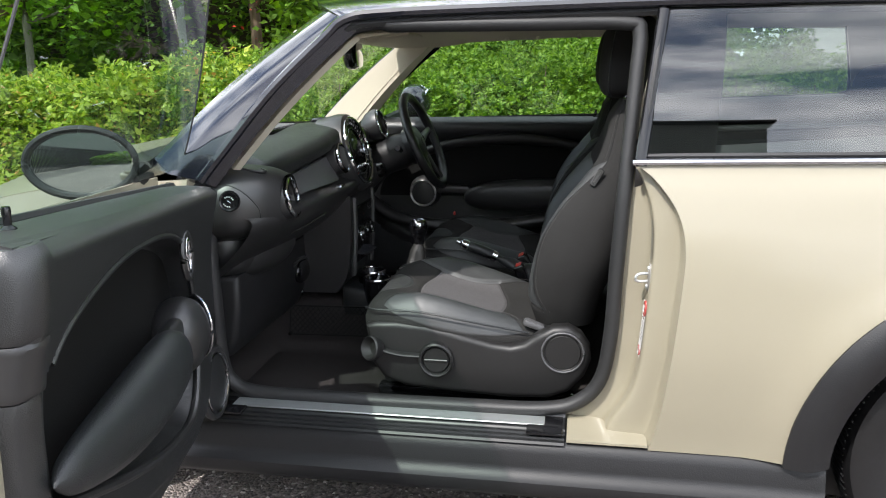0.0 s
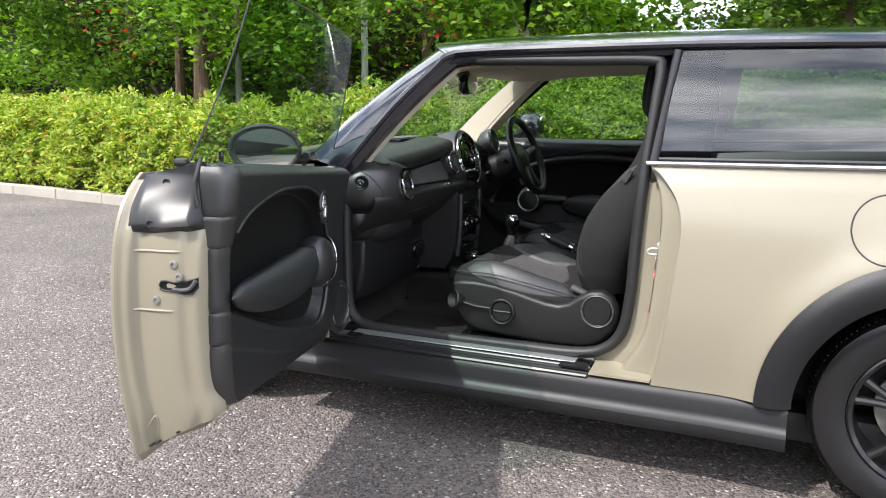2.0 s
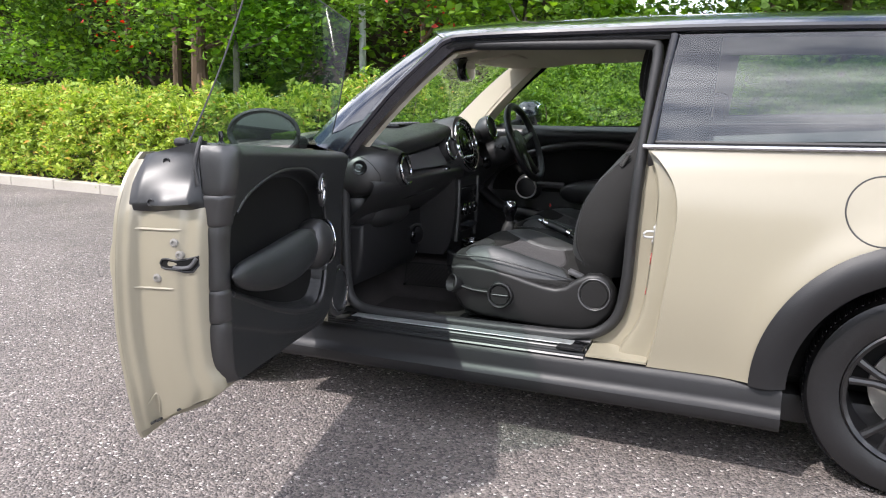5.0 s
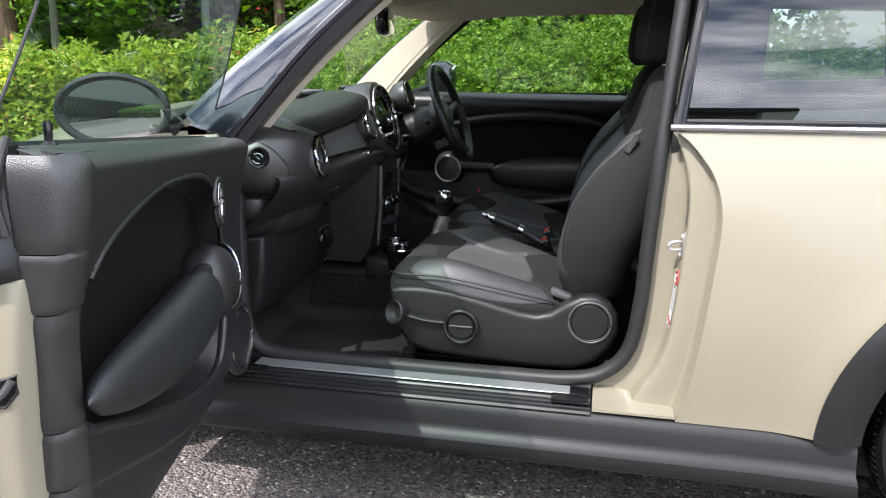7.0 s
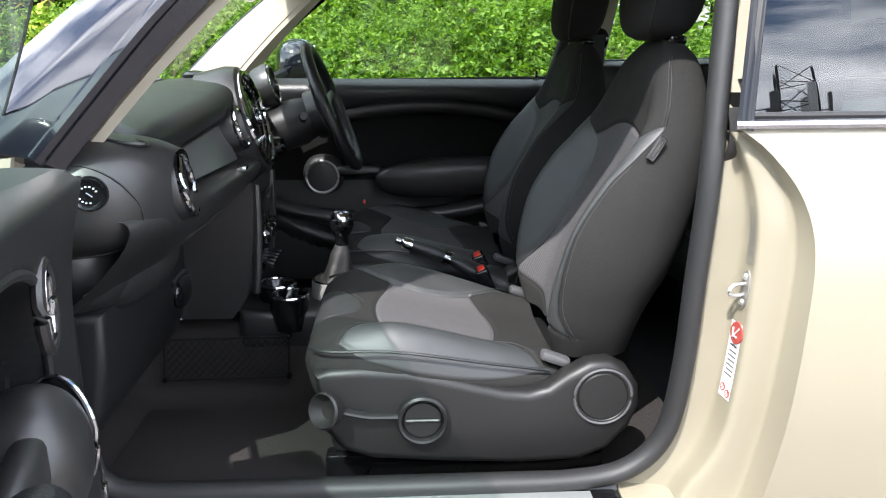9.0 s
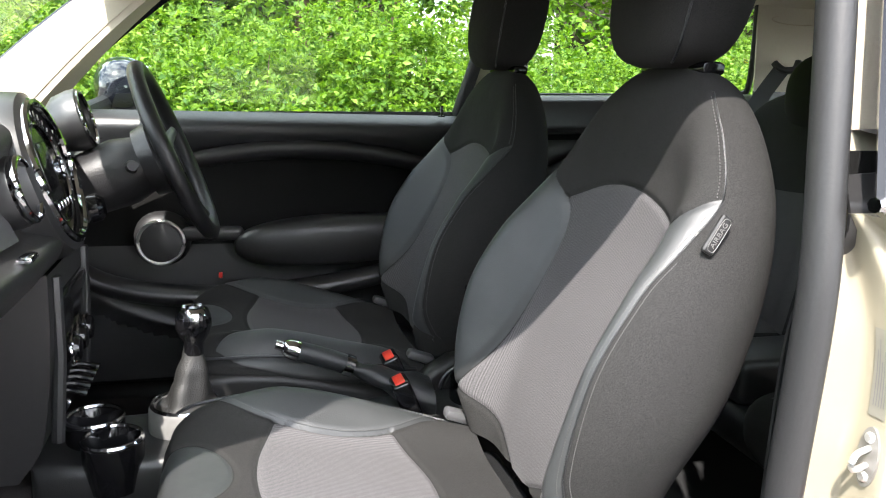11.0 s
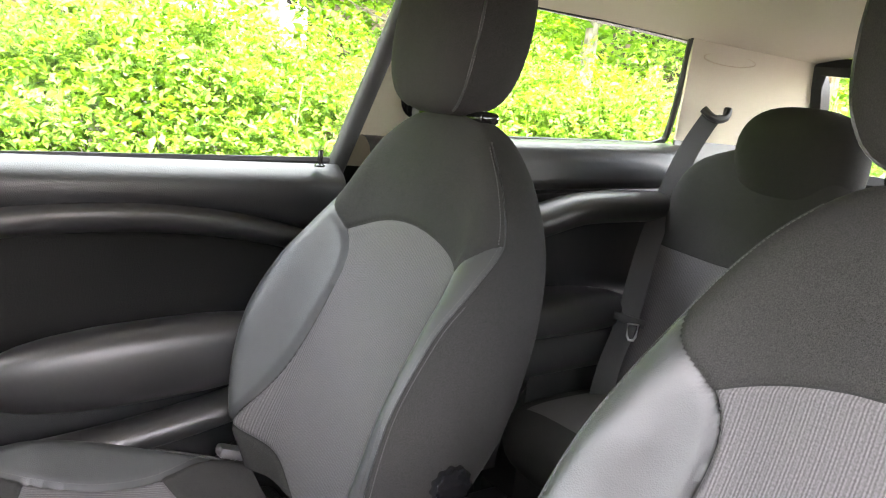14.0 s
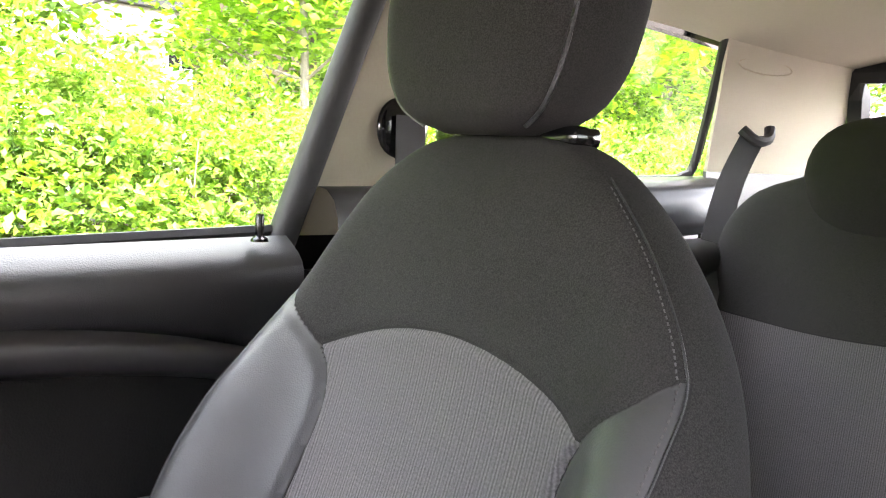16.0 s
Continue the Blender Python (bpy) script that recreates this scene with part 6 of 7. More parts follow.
def ribbon(path, width, across, thick=0.0016):
    across = Vector(across).normalized()
    p = []
    for q in path:
        q = Vector(q)
        p += [q - across * width / 2, q + across * width / 2]
    k = len(path)
    n = (Vector(path[1]) - Vector(path[0])).cross(across).normalized() * thick
    pts = p + [q + n for q in p]
    m = 2 * k
    fs = []
    for i in range(k - 1):
        a = 2 * i
        fs += [(a, a + 1, a + 3, a + 2), (m + a, m + a + 2, m + a + 3, m + a + 1), (a, a + 2, m + a + 2, m + a), (a + 1, m + a + 1, m + a + 3, a + 3)]
    return pts, fs


def belts():
    b = thing("rear_seat_belt", (0.73, 1.38, 0.60), "grey webbing seat belt hanging beside the rear seat", "seat belt")
    path = smooth_path([(0.918, 1.408, 1.165), (0.845, 1.413, 1.055), (0.733, 1.381, 0.872), (0.682, 1.371, 0.682), (0.623, 1.350, 0.594), (0.595, 1.342, 0.50)], 24)
    solid("webbing", *ribbon(path, 0.051, (0.75, -0.66, 0)), BELT, b)
    solid("belt_guide", *tube(smooth_path([(0.895, 1.42, 1.176), (0.905, 1.40, 1.158), (0.925, 1.393, 1.155), (0.945, 1.390, 1.162), (0.955, 1.395, 1.182)], 12), 0.010, 8), RUBBER, b, "black belt guide")
    t = part("tongue", block((0.672, 1.357, 0.690), (0.078, 0.008, 0.020), 0.004, 2, Matrix.Rotation(radians(-42), 4, "Z") @ Matrix.Rotation(radians(12), 4, "Y")), RUBBER, b)
    plate = [Vector((0.676, 1.346, 0.660)) + Vector((0.74, -0.67, 0)) * a + Vector((0, 0, c)) for a, c in ((-0.012, 0.022), (0.012, 0.022), (0.010, -0.006), (0.005, -0.016), (-0.005, -0.016), (-0.010, -0.006))]
    solid("latch_plate", *tube(plate, 0.0030, 6, closed=True), STEEL, t, "steel belt tongue")
    f = thing("front_seat_belt", (0.06, 1.43, 0.40), "black webbing driver's seat belt on the door pillar", "seat belt")
    solid("webbing", *ribbon(smooth_path([(0.128, 1.462, 1.15), (0.125, 1.455, 0.9), (0.11, 1.44, 0.5), (0.10, 1.44, 0.36)], 10), 0.046, (1, 0, 0)), BELT, f)
    solid("belt_slot", *blob((0.128, 1.476, 1.135), (0.040, 0.010, 0.038), 2.2, 28, 14), BLACKGLOSS, f, "black belt slot")
    n = thing("front_seat_belt", (0.07, 0.24, 0.36), "black webbing passenger seat belt on the door pillar", "seat belt")
    solid("webbing", *ribbon(smooth_path([(0.10, far(1.44), 1.16), (0.075, 0.245, 0.9), (0.06, 0.235, 0.62), (0.045, 0.225, 0.36)], 12), 0.046, (1, 0.3, 0)), BELT, n)
    # buckles by the tunnel
    for at, tilt in (((-0.300, 0.895, 0.530), 25), ((-0.303, 0.790, 0.520), 22)):
        bk = thing("belt_buckle", (at[0], at[1], at[2] - 0.05), "black seat belt buckle with red release button", "buckle", "buckles")
        turn = Matrix.Rotation(radians(-tilt), 4, "Y")
        part("buckle_body", block(at, (0.034, 0.052, 0.085), 0.006, 3, turn), BLACKGLOSS, bk)
        part("release_button", block(Vector(at) + turn.to_3x3() @ Vector((0.0, 0, 0.040)), (0.020, 0.042, 0.010), 0.003, 2, turn), RED, bk, "red release button")
        solid("buckle_stalk", *tube([Vector(at) - Vector((0, 0, 0.03)), Vector(at) + Vector((0.03, 0, -0.15))], 0.010, 8), RUBBER, bk)


belts()


# ---------------------------------------------------------------- dashboard and console
def dashboard():
    def fall(y):
        """How far the dashboard's edge has dropped towards the car's sides, 0 to 1."""
        return min(1.0, max(0.0, (abs(y - MID) - 0.20) / 0.40))

    def pad(u, v):
        """Upper pad from the windscreen to its rolled rear edge."""
        y0 = 0.16 + 0.085 * min(1.0, max(0.0, (v - 0.38) / 0.25))
        y = y0 + (far(y0) - y0) * u
        prof = [(0.0, -1.36, 0.965), (0.30, -1.20, 1.004), (0.60, -1.04, 1.017), (0.82, -0.945, 1.006), (0.90, -0.918, 0.995), (0.95, -0.908, 0.980), (1.0, -0.912, 0.955)]
        x, z = curve(prof, v)
        hump = 0.022 * math.exp(-((y - MID) / 0.17) ** 4)
        side = max(0.0, 1 - min(y - y0, far(y0) - y) / 0.035) ** 2
        return (x - 0.058 * fall(y) * v, y, z - 0.052 * fall(y) * v + hump * v - 0.030 * side * min(1.0, v * 2))

    d = solid("dashboard", *sheet(pad, 70, 40), TRIM, car, "dark grained dashboard with round vents")

    def face(u, v):
        """Below the pad: band recess, shelf, glove box falling away."""
        y = 0.13 + (far(0.13) - 0.13) * u
        prof = [(0.0, -0.918, 0.955), (0.06, -0.945, 0.948), (0.12, -0.938, 0.930), (0.32, -0.905, 0.862), (0.36, -0.880, 0.852), (0.40, -0.862, 0.842), (0.46, -0.862, 0.822), (0.54, -0.888, 0.785), (0.70, -0.965, 0.715), (0.85, -1.06, 0.655), (1.0, -1.17, 0.60)]
        x, z = curve(prof, v)
        e = max(0.0, 1 - (y - 0.13) / 0.26) ** 2 + max(0.0, 1 - (far(0.13) - y) / 0.26) ** 2
        return (x - 0.055 * fall(y) * (1 - v) - 0.07 * e, y, z - 0.050 * fall(y) * max(0.0, 1 - v / 0.4) - 0.010 * e)

    solid("dash_face", *sheet(face, 70, 50), TRIM_SOFT, d)

    def band(u, v):
        y = 0.290 + 0.365 * u
        x, z = curve([(0.0, -0.930, 0.938), (0.5, -0.912, 0.900), (1.0, -0.896, 0.862)], v)
        e = max(0.0, 1 - (y - 0.13) / 0.26) ** 2
        return (x - 0.055 * fall(y) * (0.95 - 0.25 * v) - 0.07 * e + 0.006, y, z - 0.048 * fall(y) * (1 - v))

    solid("trim_band", *shell(band, 12, 6, (-0.006, 0, 0)), GREY, d, "satin grey dashboard trim band")

    # rounded end with the airbag switch
    KE = [(0.0, 0.135, 0.110, 0.245, -1.17), (0.35, 0.138, 0.106, 0.240, -1.07), (0.65, 0.128, 0.098, 0.243, -0.995), (0.85, 0.100, 0.084, 0.258, -0.948), (1.0, 0.066, 0.064, 0.283, -0.914)]

    def lobe(u, v):
        ry, rz, cy, x = curve(KE, v)
        a = 2 * math.pi * u
        ca, sa = math.cos(a), math.sin(a)
        return (x, cy + ry * math.copysign(abs(ca) ** 0.85, ca), 0.868 + rz * math.copysign(abs(sa) ** 0.85, sa) - 0.012 * (1 - v))

    end = solid("dash_end", *sheet(lobe, 56, 26, wrap_u=True), TRIM_SOFT, d, "rounded dashboard end")
    solid("end_cover", *blob((-1.120, 0.275, 0.735), (0.115, 0.110, 0.100), 2.3, 36, 18), TRIM_SOFT, d, "rounded lower dashboard cover")
    solid("under_cover", *blob((-1.110, 0.400, 0.715), (0.130, 0.200, 0.095), 2.6, 36, 18), TRIM_SOFT, d)
    sw = Vector((-1.010, 0.1125, 0.884))
    s = solid("airbag_switch", *lathe([(0.0, 0.002), (0.018, 0.002), (0.020, 0.005), (0.024, 0.006), (0.027, 0.0), (0.030, -0.008)], sw, (0.25, -1, 0.1), 32), BLACKGLOSS, end, "round airbag key switch")
    part("key_slot", block(sw + Vector((0.001, -0.004, 0)), (0.012, 0.003, 0.003), 0.001, 1, Matrix.Rotation(radians(35), 4, "Y")), CHROME, s)
    for a in (25, 50, 75, 100, 125, 205, 230, 255, 280):
        t = radians(a)
        part("switch_mark", block(sw + Vector((0.013 * math.cos(t), -0.0046 + 0.003 * math.cos(t), 0.013 * math.sin(t))), (0.003, 0.0010, 0.0024), 0.0003, 1), WHITE, s)
    seam = []
    for p in smooth_path([(-1.075, 0.924, 0), (-1.02, 0.926, 0), (-0.975, 0.902, 0), (-0.948, 0.852, 0), (-0.958, 0.806, 0), (-1.0, 0.778, 0), (-1.06, 0.770, 0)], 40):
        v = min((k / 100 for k in range(101)), key=lambda q: abs(curve(KE, q)[3] - p.x))
        ry, rz, cy, x = curve(KE, v)
        k = min(0.999, abs((p.y - 0.868 + 0.012 * (1 - v)) / rz))
        seam.append(Vector((p.x, cy - ry * (1 - k ** (2 / 0.85)) ** 0.425 - 0.0005, p.y)))
    solid("end_seam", *tube(seam, 0.0018, 5), RUBBER, end)

    def vent(c, axis, r, label):
        ax = Vector(axis).normalized()
        x = ax.cross(Vector((0, 0, 1))).normalized()
        y = x.cross(ax)
        c = Vector(c)
        v = solid("air_vent", *lathe([(r * 1.16, -0.05), (r * 1.18, -0.01), (r * 1.12, 0.006), (r * 0.98, 0.004), (r * 0.92, -0.012), (r * 0.90, -0.05), (0, -0.05)], c, ax, 40), TRIM_SOFT, d, label)
        solid("vent_ring", *tube([c + (x * math.cos(a) + y * math.sin(a)) * r + ax * 0.014 for a in [2 * math.pi * i / 40 for i in range(40)]], 0.0058, 8, closed=True), CHROME, v, "chrome vent ring")
        for k in (-0.5, 0.0, 0.5):
            h = r * k
            w = math.sqrt(max(0.0, (0.9 * r) ** 2 - h * h))
            solid("vent_slat", *tube([c + y * h - x * w - ax * 0.008, c + y * h + x * w - ax * 0.008], 0.003, 6), BLACKGLOSS, v)
        solid("vent_knob", *lathe([(0, 0.004), (0.010, 0.002), (0.013, -0.008)], c, ax, 16), BLACKGLOSS, v)

    vent((-0.918, 0.285, 0.865), (0.95, 0.12, 0.18), 0.052, "round air vent with chrome ring")
    vent((-0.898, 0.695, 0.925), (0.95, 0.0, 0.25), 0.045, "round air vent with chrome ring")
    vent((-0.918, far(0.285), 0.865), (0.95, -0.12, 0.18), 0.052, "round air vent with chrome ring")
    # small side demister
    dm = solid("side_demister", *tube([Vector((-0.985, 0.212, 0.9555)) + Vector((0.038 * math.cos(a), 0.020 * math.sin(a), -0.006 * math.cos(a))) for a in [2 * math.pi * i / 24 for i in range(24)]], 0.004, 6, closed=True), TRIM_SOFT, d)
    for k in range(4):
        x = -1.006 + 0.013 * k
        solid("demister_slat", *tube([(x, 0.198, 0.9570 - 0.002 * k), (x + 0.006, 0.226, 0.9575 - 0.002 * k)], 0.0022, 5), TRIM_SOFT, dm)
    solid("demister_duct", *blob((-0.985, 0.212, 0.9530), (0.038, 0.020, 0.004), 2.0, 24, 8, Matrix.Rotation(radians(9), 4, "Y")), TRIM_DARK, dm)
    # windscreen demister grille
    gr = part("windscreen_grille", block((-1.12, 0.70, 1.019), (0.08, 0.24, 0.014), 0.004, 2), BLACKGLOSS, d)
    for k in range(9):
        part("grille_fin", block((-1.12, 0.60 + 0.025 * k, 1.026), (0.075, 0.008, 0.014), 0.003, 1), TRIM, gr)
    solid("sensor_dome", *blob((-1.03, 0.900, 1.036), (0.034, 0.034, 0.012), 2, 20, 10), BLACKGLOSS, d)
    part("band_button", block((-0.868, 0.60, 0.850), (0.020, 0.040, 0.010), 0.004, 2), CHROME, d)

    # the big central dial
    ax = Vector((0.96, 0.0, 0.27)).normalized()
    c = Vector((-0.880, MID + 0.005, 0.935))
    x = ax.cross(Vector((0, 0, 1))).normalized()
    y = x.cross(ax)
    di = solid("central_dial", *lathe([(0.140, -0.10), (0.138, -0.03), (0.130, -0.004), (0.120, 0.002), (0.112, -0.002), (0.108, -0.014), (0.0, -0.014)], c, ax, 56), TRIM_SOFT, d, "large round central dial pod")
    ring = lambda r, h: [c + (x * math.cos(a) + y * math.sin(a)) * r + ax * h for a in [2 * math.pi * i / 56 for i in range(56)]]
    solid("dial_ring", *tube(ring(0.113, 0.003), 0.0075, 8, closed=True), CHROME, di, "chrome dial ring")
    solid("dial_scale", [c - ax * 0.006] + ring(0.106, -0.006), [(0, 1 + i, 1 + (i + 1) % 56) for i in range(56)], BLACKGLOSS, di, smooth=False)
    solid("inner_ring", *tube(ring(0.080, -0.003), 0.0035, 6, closed=True), CHROME, di)
    part("display", block(c + ax * -0.003 + y * 0.012, (0.004, 0.105, 0.075), 0.006, 2, Matrix.Rotation(radians(-15.7), 4, "Y")), BLACKGLOSS, di, "dark radio display")
    for k in range(24):
        a = math.pi * (-0.2 + 1.4 * k / 23)
        q = c + (x * math.cos(a) + y * math.sin(a)) * 0.094 - ax * 0.004
        solid("dial_mark", *tube([q, q + (x * math.cos(a) + y * math.sin(a)) * 0.009], 0.0012, 4), WHITE, di)
    for k in range(5):
        part("dial_button", block(c + ax * 0.0 - y * 0.052 + x * (0.022 * (k - 2)), (0.006, 0.018, 0.012), 0.003, 2, Matrix.Rotation(radians(-15.7), 4, "Y")), CHROME, di)

    # centre stack
    def stack(u, v):
        z = 0.80 - 0.345 * v
        w = curve([(0, 0.150), (0.3, 0.145), (0.7, 0.128), (1.0, 0.118)], v)
        xf = curve([(0, -0.868), (0.3, -0.872), (0.6, -0.885), (0.85, -0.905), (1.0, -0.94)], v)
        t = 2 * u - 1
        yy = MID + w * max(-1, min(1, t * 2.2)) if abs(t) < 0.4545 else MID + w * math.copysign(1, t)
        xx = xf if abs(t) < 0.4545 else xf - 0.26 * (abs(t) - 0.4545) / 0.5455
        return (xx, yy, z)

    st = solid("console_tower", *sheet(stack, 45, 24), TRIM_SOFT, d, "dark centre stack with round controls", edge=50)
    part("control_panel", block((-0.872, MID, 0.655), (0.016, 0.20, 0.20), 0.03, 3, Matrix.Rotation(radians(3), 4, "Y")), BLACKGLOSS, st)
    for yy in (-0.055, 0.0, 0.055):
        kn = solid("heater_knob", *lathe([(0, 0.020), (0.018, 0.019), (0.021, 0.014), (0.022, 0.0)], (-0.866, MID + yy, 0.655), (1, 0, 0), 24), BLACKGLOSS, st)
        solid("knob_ring", *tube([(-0.858, MID + yy + 0.024 * math.cos(a), 0.655 + 0.024 * math.sin(a)) for a in [2 * math.pi * i / 24 for i in range(24)]], 0.0035, 6, closed=True), CHROME, kn)
    for k in range(5):
        solid("toggle_switch", *tube([(-0.868, MID - 0.06 + 0.03 * k, 0.585), (-0.842, MID - 0.06 + 0.03 * k, 0.578)], [0.004, 0.006], 8), BLACKGLOSS, st, "black toggle switch")
    for yy in (-0.085, 0.085):
        solid("stack_post", *tube([(-0.866, MID + yy * 1.3, 0.79), (-0.868, MID + yy * 1.3, 0.66), (-0.880, MID + yy * 1.3, 0.52)], 0.010, 8), TRIM, st)

    # knee bolster under the glove box with its pull
    part("lower_panel", prism([(-1.04, 0.66), (-1.045, 0.56), (-1.06, 0.47), (-1.085, 0.42), (-1.15, 0.40), (-1.24, 0.41), (-1.24, 0.66)], lambda a, b, dd: (a, dd, b), 0.19, 0.745, 0.02, 3), CLAD, d, "dark lower footwell panel")
    solid("panel_recess", *blob((-1.046, 0.68, 0.545), (0.02, 0.055, 0.040), 2.2, 24, 12), BLACKGLOSS, d)
    solid("panel_lip", *tube(smooth_path([(-1.043, 0.60, 0.585), (-1.041, 0.66, 0.592), (-1.043, 0.72, 0.575), (-1.053, 0.738, 0.50)], 14), 0.007, 6), TRIM_SOFT, d)
    solid("panel_screw", *lathe([(0, 0.0), (0.009, 0.002), (0.012, -0.003)], (-1.062, 0.725, 0.455), (1, 0, 0), 14), BLACKGLOSS, d)
    gb = smooth_path([(-1.06, 0.165, 0.70), (-0.99, 0.25, 0.735), (-0.93, 0.38, 0.755), (-0.905, 0.55, 0.77)], 20)
    solid("glove_box_seam", *tube(gb, 0.0025, 5), RUBBER, d)

    # net on the tunnel side
    net = thing("cargo_net", (-0.95, 0.70, 0.33), "black elastic storage net on the footwell wall", "net")
    lots = []
    A, B, C, D = Vector((-1.10, 0.694, 0.415)), Vector((-0.80, 0.690, 0.420)), Vector((-0.80, 0.668, 0.325)), Vector((-1.10, 0.672, 0.318))
    def on(u, v):
        return A.lerp(B, u).lerp(D.lerp(C, u), v) + Vector((0, -0.012 * math.sin(math.pi * u) * math.sin(math.pi * v), 0))
    for k in range(-5, 17):
        for dirn in (1, -1):
            pts = []
            for i in range(13):
                v = i / 12
                u = (k + dirn * v * 5 + (0 if dirn > 0 else 5)) / 16
                if 0 <= u <= 1:
                    pts.append(on(u, v))
            if len(pts) > 2:
                lots.append(tube(pts, 0.0016, 4))
    solid("mesh", *joined(*lots), TRIM_DARK, net)
    edge = [on(i / 12, 0) for i in range(13)] + [on(1, i / 6) for i in range(1, 7)] + [on(1 - i / 12, 1) for i in range(1, 13)] + [on(0, 1 - i / 6) for i in range(1, 6)]
    solid("net_cord", *tube(edge, 0.003, 6, closed=True), TRIM_DARK, net)
    for q in (A, B, C, D):
        solid("net_hook", *lathe([(0, 0.004), (0.006, 0.003), (0.007, -0.008)], q, (0, -1, 0), 12), BLACKGLOSS, net)

    # tunnel console
    con = part("console", prism([(-0.93, 0.44), (-0.93, 0.475), (-0.84, 0.465), (-0.60, 0.475), (-0.40, 0.470), (-0.20, 0.48), (-0.05, 0.50), (0.05, 0.47), (0.05, 0.36), (-0.93, 0.36)], lambda a, b, dd: (a, dd, b), MID - 0.105, MID + 0.105, 0.02, 3), TRIM, car, "dark plastic tunnel console")
    for at in ((-0.805, 0.765, 0.500), (-0.845, 0.845, 0.505)):
        cup = solid("cup_holder", *lathe([(0.0, -0.055), (0.036, -0.055), (0.043, 0.0), (0.046, 0.004), (0.050, 0.0), (0.048, -0.04), (0.040, -0.085), (0.0, -0.09)], at, (0, 0, 1), 32), BLACKGLOSS, con, "black cup holder")
        solid("cup_ring", *tube([Vector(at) + Vector((0.046 * math.cos(a), 0.046 * math.sin(a), 0.004)) for a in [2 * math.pi * i / 32 for i in range(32)]], 0.004, 6, closed=True), CHROME, cup, "chrome cup holder rim")
    # gear lever
    gl = solid("gear_surround", *lathe([(0.066, -0.03), (0.064, 0.012), (0.060, 0.018), (0.054, 0.016), (0.050, -0.01)], (-0.695, 0.868, 0.495), (0.0, 0, 1), 36), PALEGREY, con, "grey gear lever surround")
    solid("surround_ring", *tube([(-0.695 + 0.058 * math.cos(a), 0.868 + 0.058 * math.sin(a), 0.513) for a in [2 * math.pi * i / 32 for i in range(32)]], 0.004, 6, closed=True), CHROME, gl)
    def boot(u, v):
        a = 2 * math.pi * u
        r = curve([(0, 0.052), (0.15, 0.046), (0.4, 0.034), (0.7, 0.026), (1.0, 0.014)], v)
        r *= 1 + (0.16 * math.sin(3 * a + 4 * v) + 0.07 * math.sin(5 * a - 3 * v)) * (1 - v * 0.7)
        return (-0.695 + 0.018 * v + r * math.cos(a), 0.868 + 0.004 * v + r * math.sin(a), 0.492 + 0.120 * v + 0.006 * math.sin(6 * math.pi * v) * (1 - v))
    solid("gear_gaiter", *sheet(boot, 40, 24, wrap_u=True), GAITER, gl, "creased grey leather gaiter")
    solid("gear_knob", *lathe([(0.0, 0.082), (0.022, 0.082), (0.0285, 0.076), (0.0315, 0.064), (0.0310, 0.050), (0.0255, 0.034), (0.0185, 0.024), (0.0175, 0.0)], (-0.677, 0.873, 0.604), (0, 0, 1), 32), BLACKGLOSS, gl, "glossy black gear knob")
    solid("knob_cap", *lathe([(0.0178, -0.006), (0.0185, 0.000), (0.0215, 0.0012), (0.0265, -0.004), (0.0302, -0.014), (0.0305, -0.019)], (-0.677, 0.873, 0.690), (0, 0, 1), 32), CHROME, gl, "chrome knob cap")
    # handbrake
    hb = solid("handbrake", *tube(smooth_path([(-0.495, 0.843, 0.607), (-0.45, 0.843, 0.592), (-0.405, 0.843, 0.574)], 8), 0.0185, 14), LEATHER, con, "leather handbrake lever")
    solid("brake_button", *tube([(-0.536, 0.843, 0.6225), (-0.524, 0.843, 0.618), (-0.522, 0.843, 0.6175), (-0.514, 0.843, 0.6145), (-0.503, 0.843, 0.610), (-0.490, 0.843, 0.605)], [0.0085, 0.0085, 0.012, 0.0175, 0.0190, 0.0175], 16), CHROME, hb, "chrome handbrake button")
    solid("brake_collar", *tube([(-0.412, 0.843, 0.577), (-0.396, 0.843, 0.570)], 0.0205, 16), CHROME, hb)
    def gaiter(u, v):
        a = 2 * math.pi * u
        r = 0.017 + 0.036 * v ** 1.3
        return (-0.40 + 0.155 * v, 0.843 + r * 1.0 * math.cos(a), 0.571 - 0.075 * v + r * 0.8 * math.sin(a) + 0.003 * math.sin(14 * v + 2 * a))
    solid("brake_gaiter", *sheet(gaiter, 24, 16, wrap_u=True), LEATHER, hb)
    solid("rear_cup_holder", *lathe([(0.0, -0.04), (0.045, -0.04), (0.052, 0.006), (0.058, 0.004), (0.058, -0.05)], (-0.14, 0.86, 0.52), (0, 0, 1), 28), BLACKGLOSS, con)

    # steering wheel and column
    hub = Vector((-0.716, 1.19, 0.935))
    n = Vector((0.926, 0, 0.376)).normalized()
    sx = Vector((0, 1, 0))
    up = n.cross(sx) * -1
    if up.z < 0:
        up = -up
    sw = solid("steering_wheel", *tube([hub + sx * 0.180 * math.cos(a) + up * 0.180 * math.sin(a) for a in [2 * math.pi * i / 64 for i in range(64)]], 0.0165, 12, closed=True), WHEELSKIN, car, "black leather two-spoke steering wheel")
    bos = solid("hub", *lathe([(0, 0.010), (0.045, 0.006), (0.068, -0.004), (0.076, -0.02), (0.070, -0.05), (0.0, -0.055)], hub - n * 0.015, n, 36), WHEELSKIN, sw)
    solid("badge", *lathe([(0, 0.002), (0.018, 0.002), (0.021, -0.002)], hub - n * 0.004, n, 24), GREY, bos, "small round chrome emblem")
